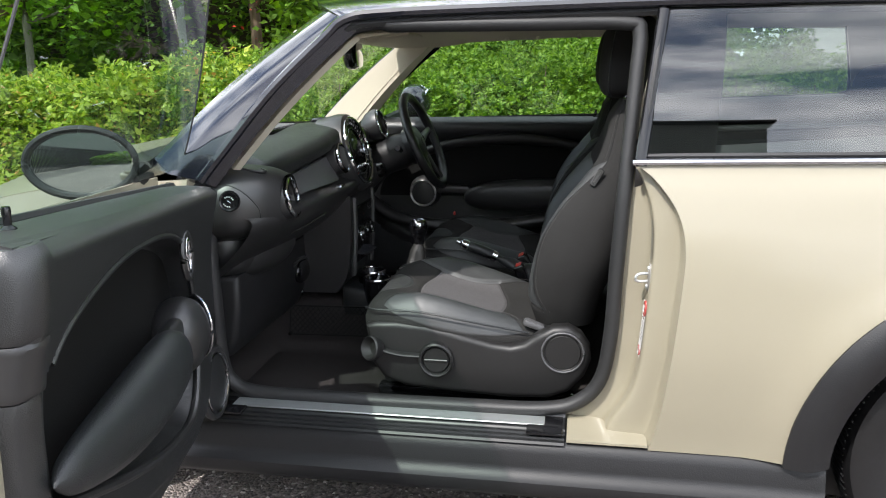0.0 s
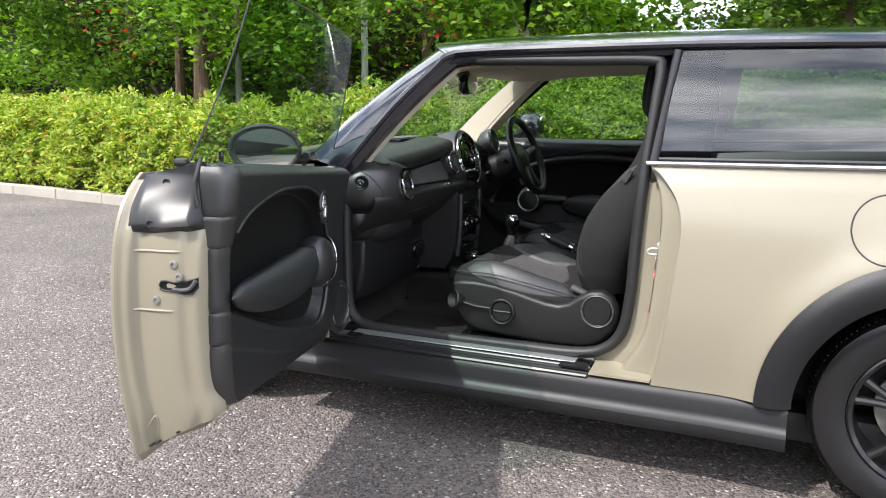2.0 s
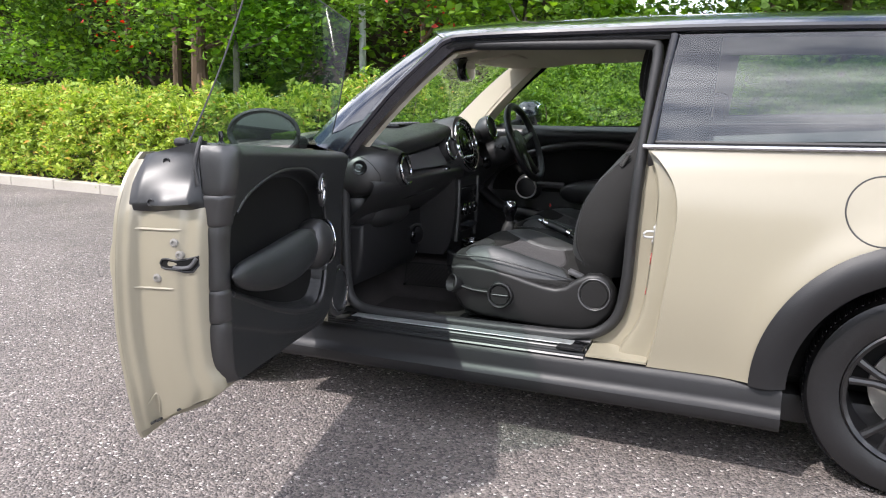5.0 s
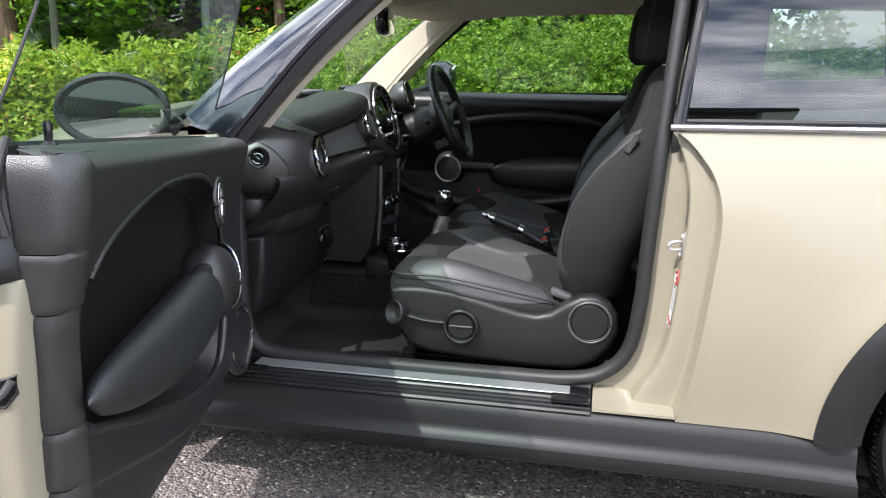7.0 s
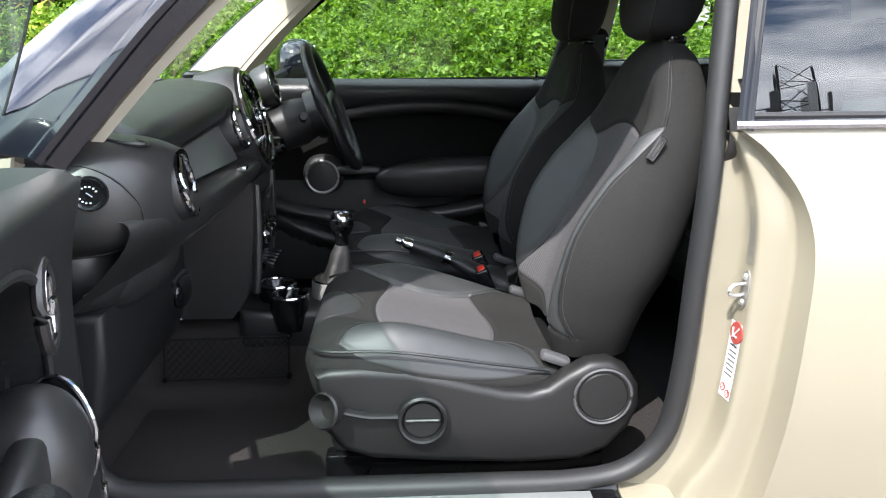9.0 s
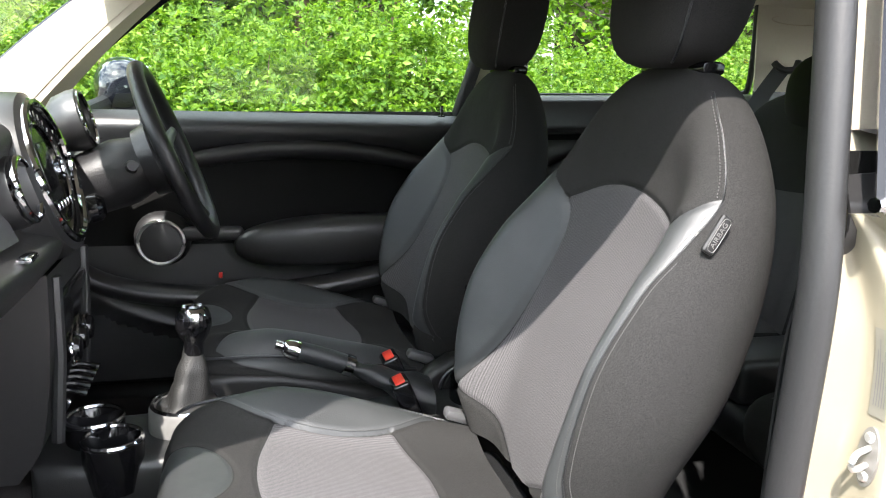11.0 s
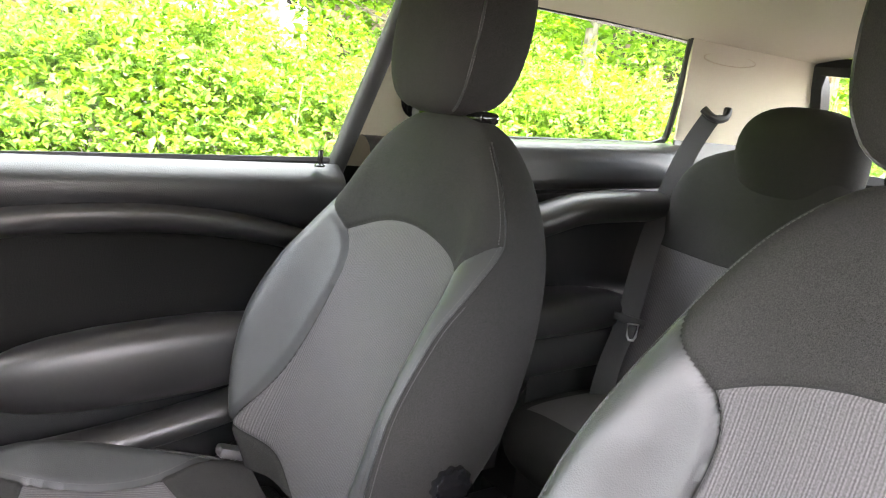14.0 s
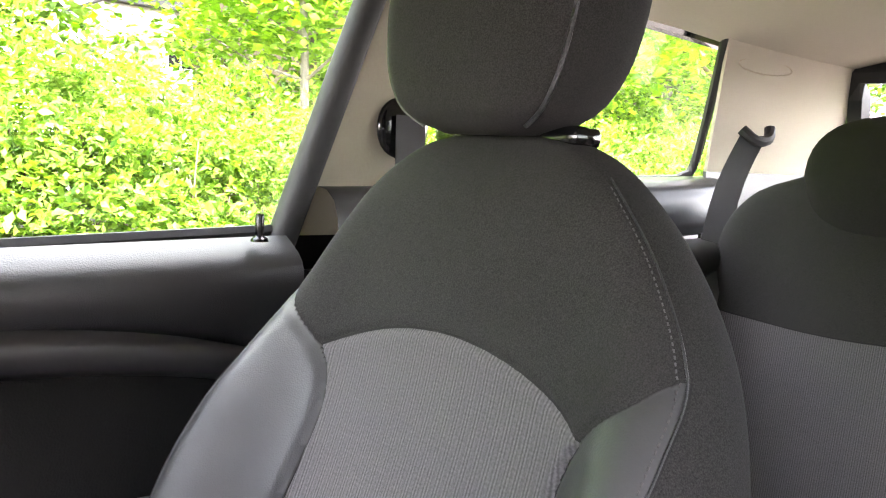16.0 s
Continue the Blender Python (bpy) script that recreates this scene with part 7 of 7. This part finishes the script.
    for ang in (12, 168, 250, 290):
        a = radians(ang)
        e = sx * math.cos(a) + up * math.sin(a)
        solid("spoke", *tube([hub + e * 0.055 - n * 0.018, hub + e * 0.12 - n * 0.012, hub + e * 0.172], [0.020, 0.015, 0.011], 10, flat=0.55, up=n), GREY if ang in (12, 168) else TRIM_SOFT, sw)
    solid("steering_column", *tube([hub - n * 0.05, hub - n * 0.11, hub - n * 0.22], [0.055, 0.070, 0.062], 20), CLAD, sw)
    for s in (-1, 1):
        solid("stalk", *tube(smooth_path([hub - n * 0.085 + sx * 0.05 * s, hub - n * 0.08 + sx * 0.11 * s + up * 0.01, hub - n * 0.065 + sx * 0.165 * s + up * 0.015], 8), [0.010, 0.009, 0.008, 0.008, 0.009, 0.011, 0.012, 0.010], 10), CLAD, sw, "black column stalk")
    solid("ignition", *lathe([(0, 0.006), (0.018, 0.004), (0.026, -0.004), (0.028, -0.02)], (-0.842, 1.045, 0.845), (1, 0, 0.2), 24), BLACKGLOSS, d)
    tc = Vector((-0.885, 1.19, 1.0))
    ta = Vector((0.95, 0, 0.28)).normalized()
    t = solid("rev_counter", *lathe([(0.0, -0.075), (0.035, -0.07), (0.056, -0.045), (0.062, -0.015), (0.061, 0.0), (0.054, 0.004), (0.050, -0.008), (0.0, -0.008)], tc, ta, 36), TRIM_SOFT, d, "round rev counter pod on the steering column")
    tx = ta.cross(Vector((0, 0, 1))).normalized()
    ty = tx.cross(ta)
    solid("counter_ring", *tube([tc + (tx * math.cos(a) + ty * math.sin(a)) * 0.053 + ta * 0.003 for a in [2 * math.pi * i / 36 for i in range(36)]], 0.004, 6, closed=True), CHROME, t)
    # inner mirror
    im = solid("inner_mirror", *blob((-0.870, 0.80, 1.255), (0.026, 0.120, 0.048), 2.6, 32, 14, Matrix.Rotation(radians(10), 4, "Z")), BLACKGLOSS, car, "black interior mirror")
    solid("mirror_foot", *tube([(-0.885, 0.845, 1.262), (-0.925, 0.845, 1.325)], [0.022, 0.034], 12), BLACKGLOSS, im)
    solid("mirror_glass", *blob((-0.845, 0.80, 1.255), (0.003, 0.110, 0.041), 2.6, 28, 10, Matrix.Rotation(radians(10), 4, "Z")), MIRROR, im)


dashboard()


# ---------------------------------------------------------------- the car park's edge
def kerb_y(x):
    return 3.50 - 0.13 * x


rng = np.random.default_rng(7)


def leaves(name, centers, size, mat, parent, label="", flat=0.35, spread=0.35, spray=0, plain=False):
    """Many small folded leaves in one mesh, single or in feathered sprays."""
    c = np.asarray(centers, float)
    if spray:
        c = c[: len(c) // spray]
        k = len(c)
        a = rng.normal(size=(k, 3)) * np.array([0.8, 0.6, 0.55]) + np.array([0, -0.25, 0.35])
        a /= np.linalg.norm(a, axis=1)[:, None]
        b = np.cross(a, rng.normal(size=(k, 3)) * 0.5 + np.array([0, 0, 1.0]))
        b /= np.linalg.norm(b, axis=1)[:, None]
        places, ways = [], []
        for j in range(spray):
            f = j / (spray - 1)
            sd = 0.0 if j == spray - 1 else (1.0 if j % 2 else -1.0)
            places.append(c + a * size * 1.9 * f - np.array([0, 0, 1.0]) * size * 0.5 * f * f)
            ways.append(a * (0.75 if sd else 1.0) + b * sd * 0.8 + rng.normal(size=(k, 3)) * 0.22)
        c, ax = np.concatenate(places), np.concatenate(ways)
        k = len(c)
    else:
        k = len(c)
        ax = rng.normal(size=(k, 3))
        ax[:, 2] = ax[:, 2] * flat + 0.1
    ax /= np.linalg.norm(ax, axis=1)[:, None]
    upv = rng.normal(size=(k, 3)) * 0.55
    upv[:, 2] += 1.0
    sd = np.cross(ax, upv)
    sd /= np.linalg.norm(sd, axis=1)[:, None]
    nm = np.cross(sd, ax)
    L = size * (1 + spread * rng.normal(size=k)).clip(0.45, 1.8)[:, None]
    W = L * 0.27
    if plain:
        v = np.stack([c, c + ax * L * 0.45 + sd * W * 1.25 + nm * L * 0.06, c + ax * L - nm * L * 0.10, c + ax * L * 0.45 - sd * W * 1.25 + nm * L * 0.06], 1)
        tri = np.array([[0, 2, 1], [0, 3, 2]])
    else:
        v = np.stack([c, c + ax * L * 0.5 + sd * W + nm * L * 0.10, c + ax * L * 0.52 - nm * L * 0.02, c + ax * L * 0.5 - sd * W + nm * L * 0.10, c + ax * L - nm * L * 0.14], 1)
        tri = np.array([[0, 2, 1], [0, 3, 2], [1, 2, 4], [2, 3, 4]])
    nv, nt = v.shape[1], len(tri)
    me = bpy.data.meshes.new(name)
    me.vertices.add(nv * k)
    me.vertices.foreach_set("co", v.ravel())
    idx = (tri[None] + nv * np.arange(k)[:, None, None]).reshape(-1)
    me.loops.add(len(idx))
    me.loops.foreach_set("vertex_index", idx)
    me.polygons.add(nt * k)
    me.polygons.foreach_set("loop_start", np.arange(0, 3 * nt * k, 3))
    me.polygons.foreach_set("loop_total", np.full(nt * k, 3))
    me.update()
    me.materials.append(mat)
    return hang(new(name, me), parent, label)


def kerbs():
    base = thing("kerb", (-4, kerb_y(-4), 0), "row of pale grey concrete kerb stones", "kerb", kind="structure")
    d = Vector((1, -0.13, 0)).normalized()
    turn = Matrix.Rotation(math.atan2(d.y, d.x), 4, "Z")
    bm = block((0, 0, 0), (0.905, 0.125, 0.24), 0.014, 2)
    me = bpy.data.meshes.new("kerb_stone")
    bm.to_mesh(me)
    bm.free()
    me.materials.append(KERB)
    for i in range(44):
        x = -30 + 0.912 * d.x * i * 1.0
        ob = new("kerb_stone", me)
        hang(ob, base)
        ob.matrix_basis = Matrix.Translation((x, kerb_y(x) + 0.063 + random.uniform(-0.004, 0.004), 0.0 + random.uniform(-0.003, 0.003))) @ turn
    near = me.copy()
    near.materials.clear()
    near.materials.append(TANSTONE)
    for i in range(6):
        ob = new("kerb_stone", near)
        hang(ob, base)
        ob.matrix_basis = Matrix.Translation((-1.42 - 0.4525 - 0.912 * i, -1.085, -0.085)) @ Matrix.Rotation(radians(-2.0), 4, "Z") @ Matrix.Diagonal((1, 1.2, 1, 1))
    def bed(u, v):
        x = -60 + 90 * u
        return (x, kerb_y(x) + 0.12 + 60 * v ** 2, 0.07 + 0.03 * math.sin(x * 1.7) + 0.4 * v)
    ob = solid("planting_bed", *sheet(bed, 60, 14), SOIL_AND_SHADE)
    tagged(ob, "dark soil of the planting bed behind the kerb", "soil", kind="structure")


kerbs()


def hedge_leaves(x0, x1, count, height, depth, near=0.15, lump=0.16):
    """Leaf places on the skin of a hedge: front face, top and a little inside."""
    x = rng.uniform(x0, x1, count)
    f = rng.uniform(0, 1, count)
    ht = height(x)
    bulge = 0.5 * np.sin(x * 2.1 + 0.6) + 0.5 * np.sin(x * 5.3 + 1.9)
    onfront = f < 0.62
    z = np.where(onfront, 0.12 + (ht - 0.12) * rng.uniform(0, 1, count) ** 0.8, ht + rng.normal(0, 0.05, count))
    lean = 0.20 * (z / np.maximum(ht, 0.1)) ** 2
    y = 3.50 - 0.13 * x + near + lean + np.where(onfront, 0.0, rng.uniform(0, 1, count) * depth)
    cell = np.sin(x * 7.1 + 3 * np.sin(z * 5.0)) * np.sin(z * 8.3 + 2 * np.sin(x * 3.7))
    y = y + lump * (0.5 * cell + 0.5 * bulge) + np.abs(rng.normal(0, 0.09, count)) * onfront
    z = z + (~onfront) * lump * 0.8 * (np.sin(x * 9 + y * 7) * 0.5 + np.sin(y * 11 - x * 4) * 0.5)
    return np.stack([x, y, z], 1)


def stems(name, parent, x0, x1, count, height, near=0.3, depth=0.6):
    lots = []
    for _ in range(count):
        x = rng.uniform(x0, x1)
        y = kerb_y(x) + near + rng.uniform(0, depth)
        h = float(height(np.array([x]))[0])
        a = Vector((x, y, 0.06))
        b = a + Vector((rng.normal(0, 0.12), rng.normal(0, 0.12), h * rng.uniform(0.6, 1.0)))
        m = a.lerp(b, 0.5) + Vector((rng.normal(0, 0.05), rng.normal(0, 0.05), 0))
        lots.append(tube([a, m, b], [0.009, 0.006, 0.003], 5))
    return solid(name, *joined(*lots), BROWNBARK, parent)


def hedges():
    low = lambda x: 1.06 + 0.05 * np.sin(x * 1.3) + 0.04 * np.sin(x * 3.1)
    h = thing("hedge", (-8, kerb_y(-8) + 0.6, 0.05), "bright green leafy hedge along the kerb", "hedge", kind="stuff")
    leaves("foliage", hedge_leaves(-17, -2.6, 84000, low, 1.7, lump=0.20), 0.060, HEDGE_LEAF, h, spray=6)
    # Darker leaf colour set deeper in, painting the hedge's inner shade.
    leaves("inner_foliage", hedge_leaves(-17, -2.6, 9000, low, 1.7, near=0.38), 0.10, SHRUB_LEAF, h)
    stems("stems", h, -16, -2.6, 200, low)
    tall = lambda x: 1.22 - 0.13 * np.exp(-((x - 1.1) / 0.8) ** 2) + 0.09 * np.sin(x * 1.1 + 1) + 0.08 * np.sin(x * 2.7) + 0.05 * np.sin(x * 6.1)
    s = thing("hedge", (0, kerb_y(0) + 0.6, 0.05), "dense light green shrubs with bare stems, seen through the car windows", "hedge", kind="stuff")
    leaves("foliage", hedge_leaves(-3.6, 4.4, 190000, tall, 1.6, lump=0.32), 0.031, SHRUB_LEAF, s, spray=7)
    front = lambda x: 0.92 + 0.10 * np.sin(x * 1.9 + 2) + 0.06 * np.sin(x * 4.4)
    leaves("front_foliage", hedge_leaves(-3.0, 4.6, 72000, front, 0.5, near=-0.12, lump=0.20), 0.036, SHRUB_LEAF, s, spray=6)
    stems("stems", s, -3.5, 5.5, 260, tall)
    g = thing("shrub", (3.7, 4.3, 0.1), "low shrub with yellow and orange leaves in the hedge", "shrub")
    c = np.concatenate([np.array(q)[None] + rng.normal(size=(1500, 3)) * np.array([0.22, 0.18, 0.13]) for q in ((3.25, 4.25, 1.02), (3.75, 4.35, 1.10), (4.15, 4.30, 1.00))])
    leaves("foliage", c, 0.034, GOLD_LEAF, g, spray=5)
    solid("stems", *joined(*[tube([(3.7 + 0.1 * k, 4.3, 0.05), (3.7 + 0.24 * k, 4.3 + 0.05 * (k % 2), 0.9)], [0.010, 0.004], 5) for k in range(-2, 3)]), BROWNBARK, g)
    r = thing("hedge", (8, kerb_y(8) + 0.8, 0.05), "dark green shrubs beyond the rear window", "hedge", kind="stuff")
    leaves("foliage", hedge_leaves(4.2, 20, 40000, lambda x: 1.15 + 0.1 * np.sin(x * 1.3) + 0 * x, 1.6, lump=0.26), 0.06, TREE_LEAF, r, spray=6)


hedges()


def tree(x, y, height, r, trunk_mat, leaf_mat, crown_r, crown_z, count, label, leaf=0.095, lean=(0, 0), red=0):
    t = thing("tree", (x, y, 0.1), label, "tree", "trees behind the hedge")
    top = Vector((x + lean[0], y + lean[1], height))
    base = Vector((x, y, 0.05))
    path = smooth_path([base, base.lerp(top, 0.35) + Vector((random.uniform(-0.08, 0.08), 0, 0)), base.lerp(top, 0.7) + Vector((random.uniform(-0.12, 0.12), 0, 0)), top], 14)
    lots = [tube(path, [r * (1.25 if i == 0 else 1 - 0.8 * i / 13) for i in range(14)], 10)]
    tips = []
    for i in range(16):
        f = random.uniform(0.30, 0.98)
        a = path[int(f * 13)]
        ang = random.uniform(0, 2 * math.pi)
        ln = crown_r * random.uniform(0.55, 1.0) * (1.15 - 0.5 * f)
        b = a + Vector((math.cos(ang) * ln, math.sin(ang) * ln, ln * random.uniform(0.15, 0.7)))
        m = a.lerp(b, 0.5) + Vector((0, 0, -0.06 * ln))
        lots.append(tube(smooth_path([a, m, b], 6), [r * 0.34 * (1 - 0.8 * k / 5) for k in range(6)], 6))
        tips += [a.lerp(b, q) for q in (0.45, 0.7, 0.9, 1.05)]
    solid("trunk", *joined(*lots), trunk_mat, t)
    pts = []
    per = max(1, int(count * 2.3) // len(tips))
    for q in tips:
        s = crown_r * random.uniform(0.16, 0.30)
        pts.append(np.array(q)[None] + rng.normal(size=(per, 3)) * np.array([s, s, s * 0.7]))
    pts = np.concatenate(pts)
    pts = pts[pts[:, 2] > crown_z]
    leaves("crown", pts, leaf, leaf_mat, t, plain=True)
    if red:
        k = tips[:3]
        leaves("blossom", np.concatenate([np.array(q)[None] * [1, 1, 0] + [0, -0.8, 2.0 + 0.3 * i] + rng.normal(size=(red, 3)) * 0.22 for i, q in enumerate(k)]), 0.07, RED_LEAF, t, "red blossom")
    return t


TREES = [(-6.95, 7.0, 5.5, 0.065, BARK, BRIGHT_LEAF, 1.7, 1.5, 5200, "slim tree with smooth grey trunk"), (-8.9, 8.6, 6, 0.12, BROWNBARK, TREE_LEAF, 2.3, 1.6, 7000, "dark tree with brown trunk"),
         (-12.4, 7.2, 5.5, 0.06, BARK, BRIGHT_LEAF, 1.8, 1.5, 5000, "slim young tree with light leaves"), (-2.6, 7.1, 6.0, 0.085, BARK, BRIGHT_LEAF, 1.9, 1.5, 6000, "tree with straight grey trunk"),
         (-4.3, 8.0, 6, 0.09, BROWNBARK, TREE_LEAF, 2.1, 1.9, 6000, "leafy tree with forked trunk"), (3.5, 7.0, 5.2, 0.055, BARK, BRIGHT_LEAF, 1.6, 1.9, 5200, "slender tree with pale trunk"),
         (5.2, 6.2, 6, 0.09, BARK, BRIGHT_LEAF, 2.1, 1.3, 9000, "tree with broad light green leaves"), (8.5, 5.4, 6, 0.10, BROWNBARK, BRIGHT_LEAF, 2.4, 0.9, 9000, "bushy tree with light green leaves"),
         (11.5, 6.4, 6, 0.10, BROWNBARK, TREE_LEAF, 2.4, 0.5, 9000, "leafy tree with low green branches"), (14.5, 8.0, 6.5, 0.11, BROWNBARK, TREE_LEAF, 2.6, 0.5, 8000, "leafy tree with low green branches"), (-16, 8.5, 7, 0.13, BROWNBARK, TREE_LEAF, 2.8, 1.2, 8000, "dark leafy tree at the wood's edge"), (0.2, 8.8, 6.5, 0.10, BROWNBARK, TREE_LEAF, 2.3, 1.7, 6000, "dark leafy tree at the wood's edge")]
TREES.append((0.95, 7.6, 5.4, 0.07, BROWNBARK, TREE_LEAF, 1.15, 1.75, 5200, "dark leafy tree behind the hedge"))
for k, row in enumerate(TREES):
    tree(*row, red=16 if k in (1, 4) else 0)


def wood():
    """The dense dark wood that closes the view."""
    w = thing("woodland", (-6, 14, 0.2), "dense dark green wood behind the car park", "woodland", kind="stuff")
    n = 170000
    x = rng.uniform(-34, 24, n)
    opening = 1 - 0.50 * np.exp(-((x + 1.4) / 2.4) ** 4)
    z = rng.uniform(0, 1, n) ** 0.9 * (6.5 + 1.5 * np.sin(x * 0.7) + 0.8 * np.sin(x * 1.9)) * opening
    y = 11.2 + 0.9 * np.sin(x * 1.1 + z) + 0.7 * np.sin(x * 2.3 - z * 1.4) + np.abs(rng.normal(0, 0.5, n)) + 0.15 * np.maximum(0, -x - 10)
    gap = (x > 2.9) & (x < 4.8)
    x = np.where(gap, x - 6.0, x)
    pts = np.stack([x, y, z], 1)
    # Sunlight is put into the colour: front leaves brighter than those behind.
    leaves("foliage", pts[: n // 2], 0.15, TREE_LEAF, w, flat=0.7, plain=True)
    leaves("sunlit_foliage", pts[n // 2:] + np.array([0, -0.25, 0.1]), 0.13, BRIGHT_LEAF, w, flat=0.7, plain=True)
    # Dark upright sheets added in place of the shade deep in the wood.
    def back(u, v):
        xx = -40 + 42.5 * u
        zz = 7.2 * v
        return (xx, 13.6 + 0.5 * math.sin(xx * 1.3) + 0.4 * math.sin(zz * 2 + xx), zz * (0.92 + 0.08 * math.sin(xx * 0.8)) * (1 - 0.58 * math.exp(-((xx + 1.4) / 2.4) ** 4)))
    solid("shade", *sheet(back, 80, 20), SOIL_AND_SHADE, w)
    solid("shade", *sheet(lambda u, v: (5.4 + 24 * u, 13.6 + 0.5 * math.sin(9 * u), 7.0 * v), 30, 8), SOIL_AND_SHADE, w)
    for i in range(6):
        xx = random.uniform(-26, -9)
        yy = random.uniform(11.3, 12.0)
        solid("trunk", *tube([(xx, yy, 0), (xx + random.uniform(-0.3, 0.3), yy, 5.5)], [random.uniform(0.07, 0.13), 0.05], 8), BROWNBARK, w)


wood()


def lamp_post():
    p = thing("lamp_post", (-6.24, 9.6, 0), "pale grey steel lamp post among the trees", "lamp post")
    solid("pole", *lathe([(0.0, 0.0), (0.095, 0.0), (0.09, 1.2), (0.062, 1.25), (0.05, 6.0), (0.0, 6.0)], (-6.24, 9.6, 0.05), (0, 0, 1), 16), LAMP, p)
    part("lamp_head", block((-6.24, 9.35, 6.05), (0.20, 0.60, 0.10), 0.03, 3), LAMP, p)


lamp_post()


def house():
    h = thing("house", (10.4, 27, 0), "pale rendered house with a brick gable beyond the trees", "house")
    part("wall", block((11.5, 28, 2.6), (7.0, 5, 5.2), 0.02, 1), RENDER, h, "pale rendered wall")
    part("brick_gable", block((9.15, 25.4, 2.3), (0.95, 0.4, 4.6), 0.01, 1), BRICK, h, "brown brick gable")
    part("roof", prism([(7.8, 5.2), (15.2, 5.2), (11.5, 7.4)], lambda a, b, dd: (a, dd, b), 25.2, 30.8, 0.02, 1), CLAD, h, "dark tiled roof")
    for x in (10.4, 12.2, 14.0):
        for z in (1.5, 3.9):
            w = part("window", block((x, 25.47, z), (0.95, 0.06, 1.1), 0.01, 1), LAMP, h, "white framed window")
            for dx in (-0.22, 0.22):
                part("pane", block((x + dx, 25.435, z), (0.38, 0.02, 0.95), 0.004, 1), BLACKGLOSS, w)


house()


def dark_block():
    """The tall block across the car park, seen only in the glass."""
    b = thing("office_block", (-14, -18, 0), "tall grey-green clad office block across the car park", "building")
    part("wall", block((-15, -20, 3.65), (39.0, 4, 7.3), 0.02, 1), DARKBRICK, b)
    part("roof", block((-15, -20, 7.37), (39.4, 4.4, 0.14), 0.02, 1), CLAD, b)
    rib = part("cladding_rib", block((-34.0, -17.95, 3.0), (0.16, 0.10, 6.0), 0.02, 1), BLUESTEEL, b)
    for i in range(1, 84):
        ob = new("cladding_rib", rib.data)
        ob.parent, ob.matrix_basis = b, rib.matrix_basis
        ob.location.x += 0.45 * i


dark_block()


def mast():
    """Lattice mast with aerial panels, seen only in the glass."""
    c = Vector((18.8, -33.5, 0))
    m = thing("radio_mast", c, "grey steel lattice mast with aerial panels", "mast")
    legs = [Vector((1.1 * math.cos(a), 1.1 * math.sin(a), 0)) for a in (0.4, 2.5, 4.6)]
    for q in legs:
        solid("leg", *tube([c + q * 1.6, c + q + Vector((0, 0, 14.6))], 0.07, 6), CLAD, m)
    lots = []
    for k in range(11):
        z = 1.0 + 1.25 * k
        f = 1.6 - 0.6 * z / 14.6
        for i in range(3):
            a, b = c + legs[i] * f + Vector((0, 0, z)), c + legs[(i + 1) % 3] * f + Vector((0, 0, z))
            lots.append(tube([a, b], 0.035, 4))
            lots.append(tube([a, b + Vector((0, 0, 1.25))], 0.03, 4))
    solid("bracing", *joined(*lots), CLAD, m)
    for k, (a, z) in enumerate(((0.4, 11.8), (1.5, 12.2), (2.5, 11.8), (3.6, 12.2), (4.6, 11.8), (5.6, 12.2))):
        p = c + Vector((1.7 * math.cos(a), 1.7 * math.sin(a), z))
        part("aerial_panel", block(p, (0.16, 0.42, 1.7), 0.03, 2, Matrix.Rotation(a, 4, "Z")), LAMP if k % 2 else GREY, m, "pale aerial panel")
        solid("bracket", *tube([p, c + Vector((0.9 * math.cos(a), 0.9 * math.sin(a), z))], 0.03, 4), CLAD, m)


mast()


# ---------------------------------------------------------------- behind the camera
def street_side():
    f = thing("fence", (-3.4, -4.6, 0), "dark green steel palisade fence across the car park", "fence", kind="structure")
    lots = []
    a, way = Vector((-3.4, -4.6, 0)), Vector((0.36, -0.933, 0))
    for i in range(220):
        p = a + way * (0.085 * i)
        lots.append(tube([p + Vector((0, 0, 0.05)), p + Vector((0, 0, 1.75))], 0.022, 4))
    for z in (0.35, 1.5):
        lots.append(tube([a + Vector((0, 0, z)), a + way * 18.7 + Vector((0, 0, z))], 0.03, 4))
    solid("palings", *joined(*lots), CLAD, f, smooth=False)
    h = thing("hedge", (-6, -11.5, 0), "dark hedge behind the palisade fence", "hedge", kind="stuff")
    n = 16000
    x = rng.uniform(-22, 14, n)
    z = rng.uniform(0, 1, n) * (1.1 + 0.4 * np.sin(x * 0.9))
    leaves("foliage", np.stack([x, -11.0 - np.abs(rng.normal(0, 0.5, n)), z], 1), 0.22, TREE_LEAF, h)
    # Flat dark sheet added behind the leaves as the hedge's inner shade.
    solid("shade", [(-24, -12.2, 0), (16, -12.2, 0), (16, -12.2, 0.9), (-24, -12.2, 0.9)], [(0, 1, 2, 3)], SOIL_AND_SHADE, h)


street_side()
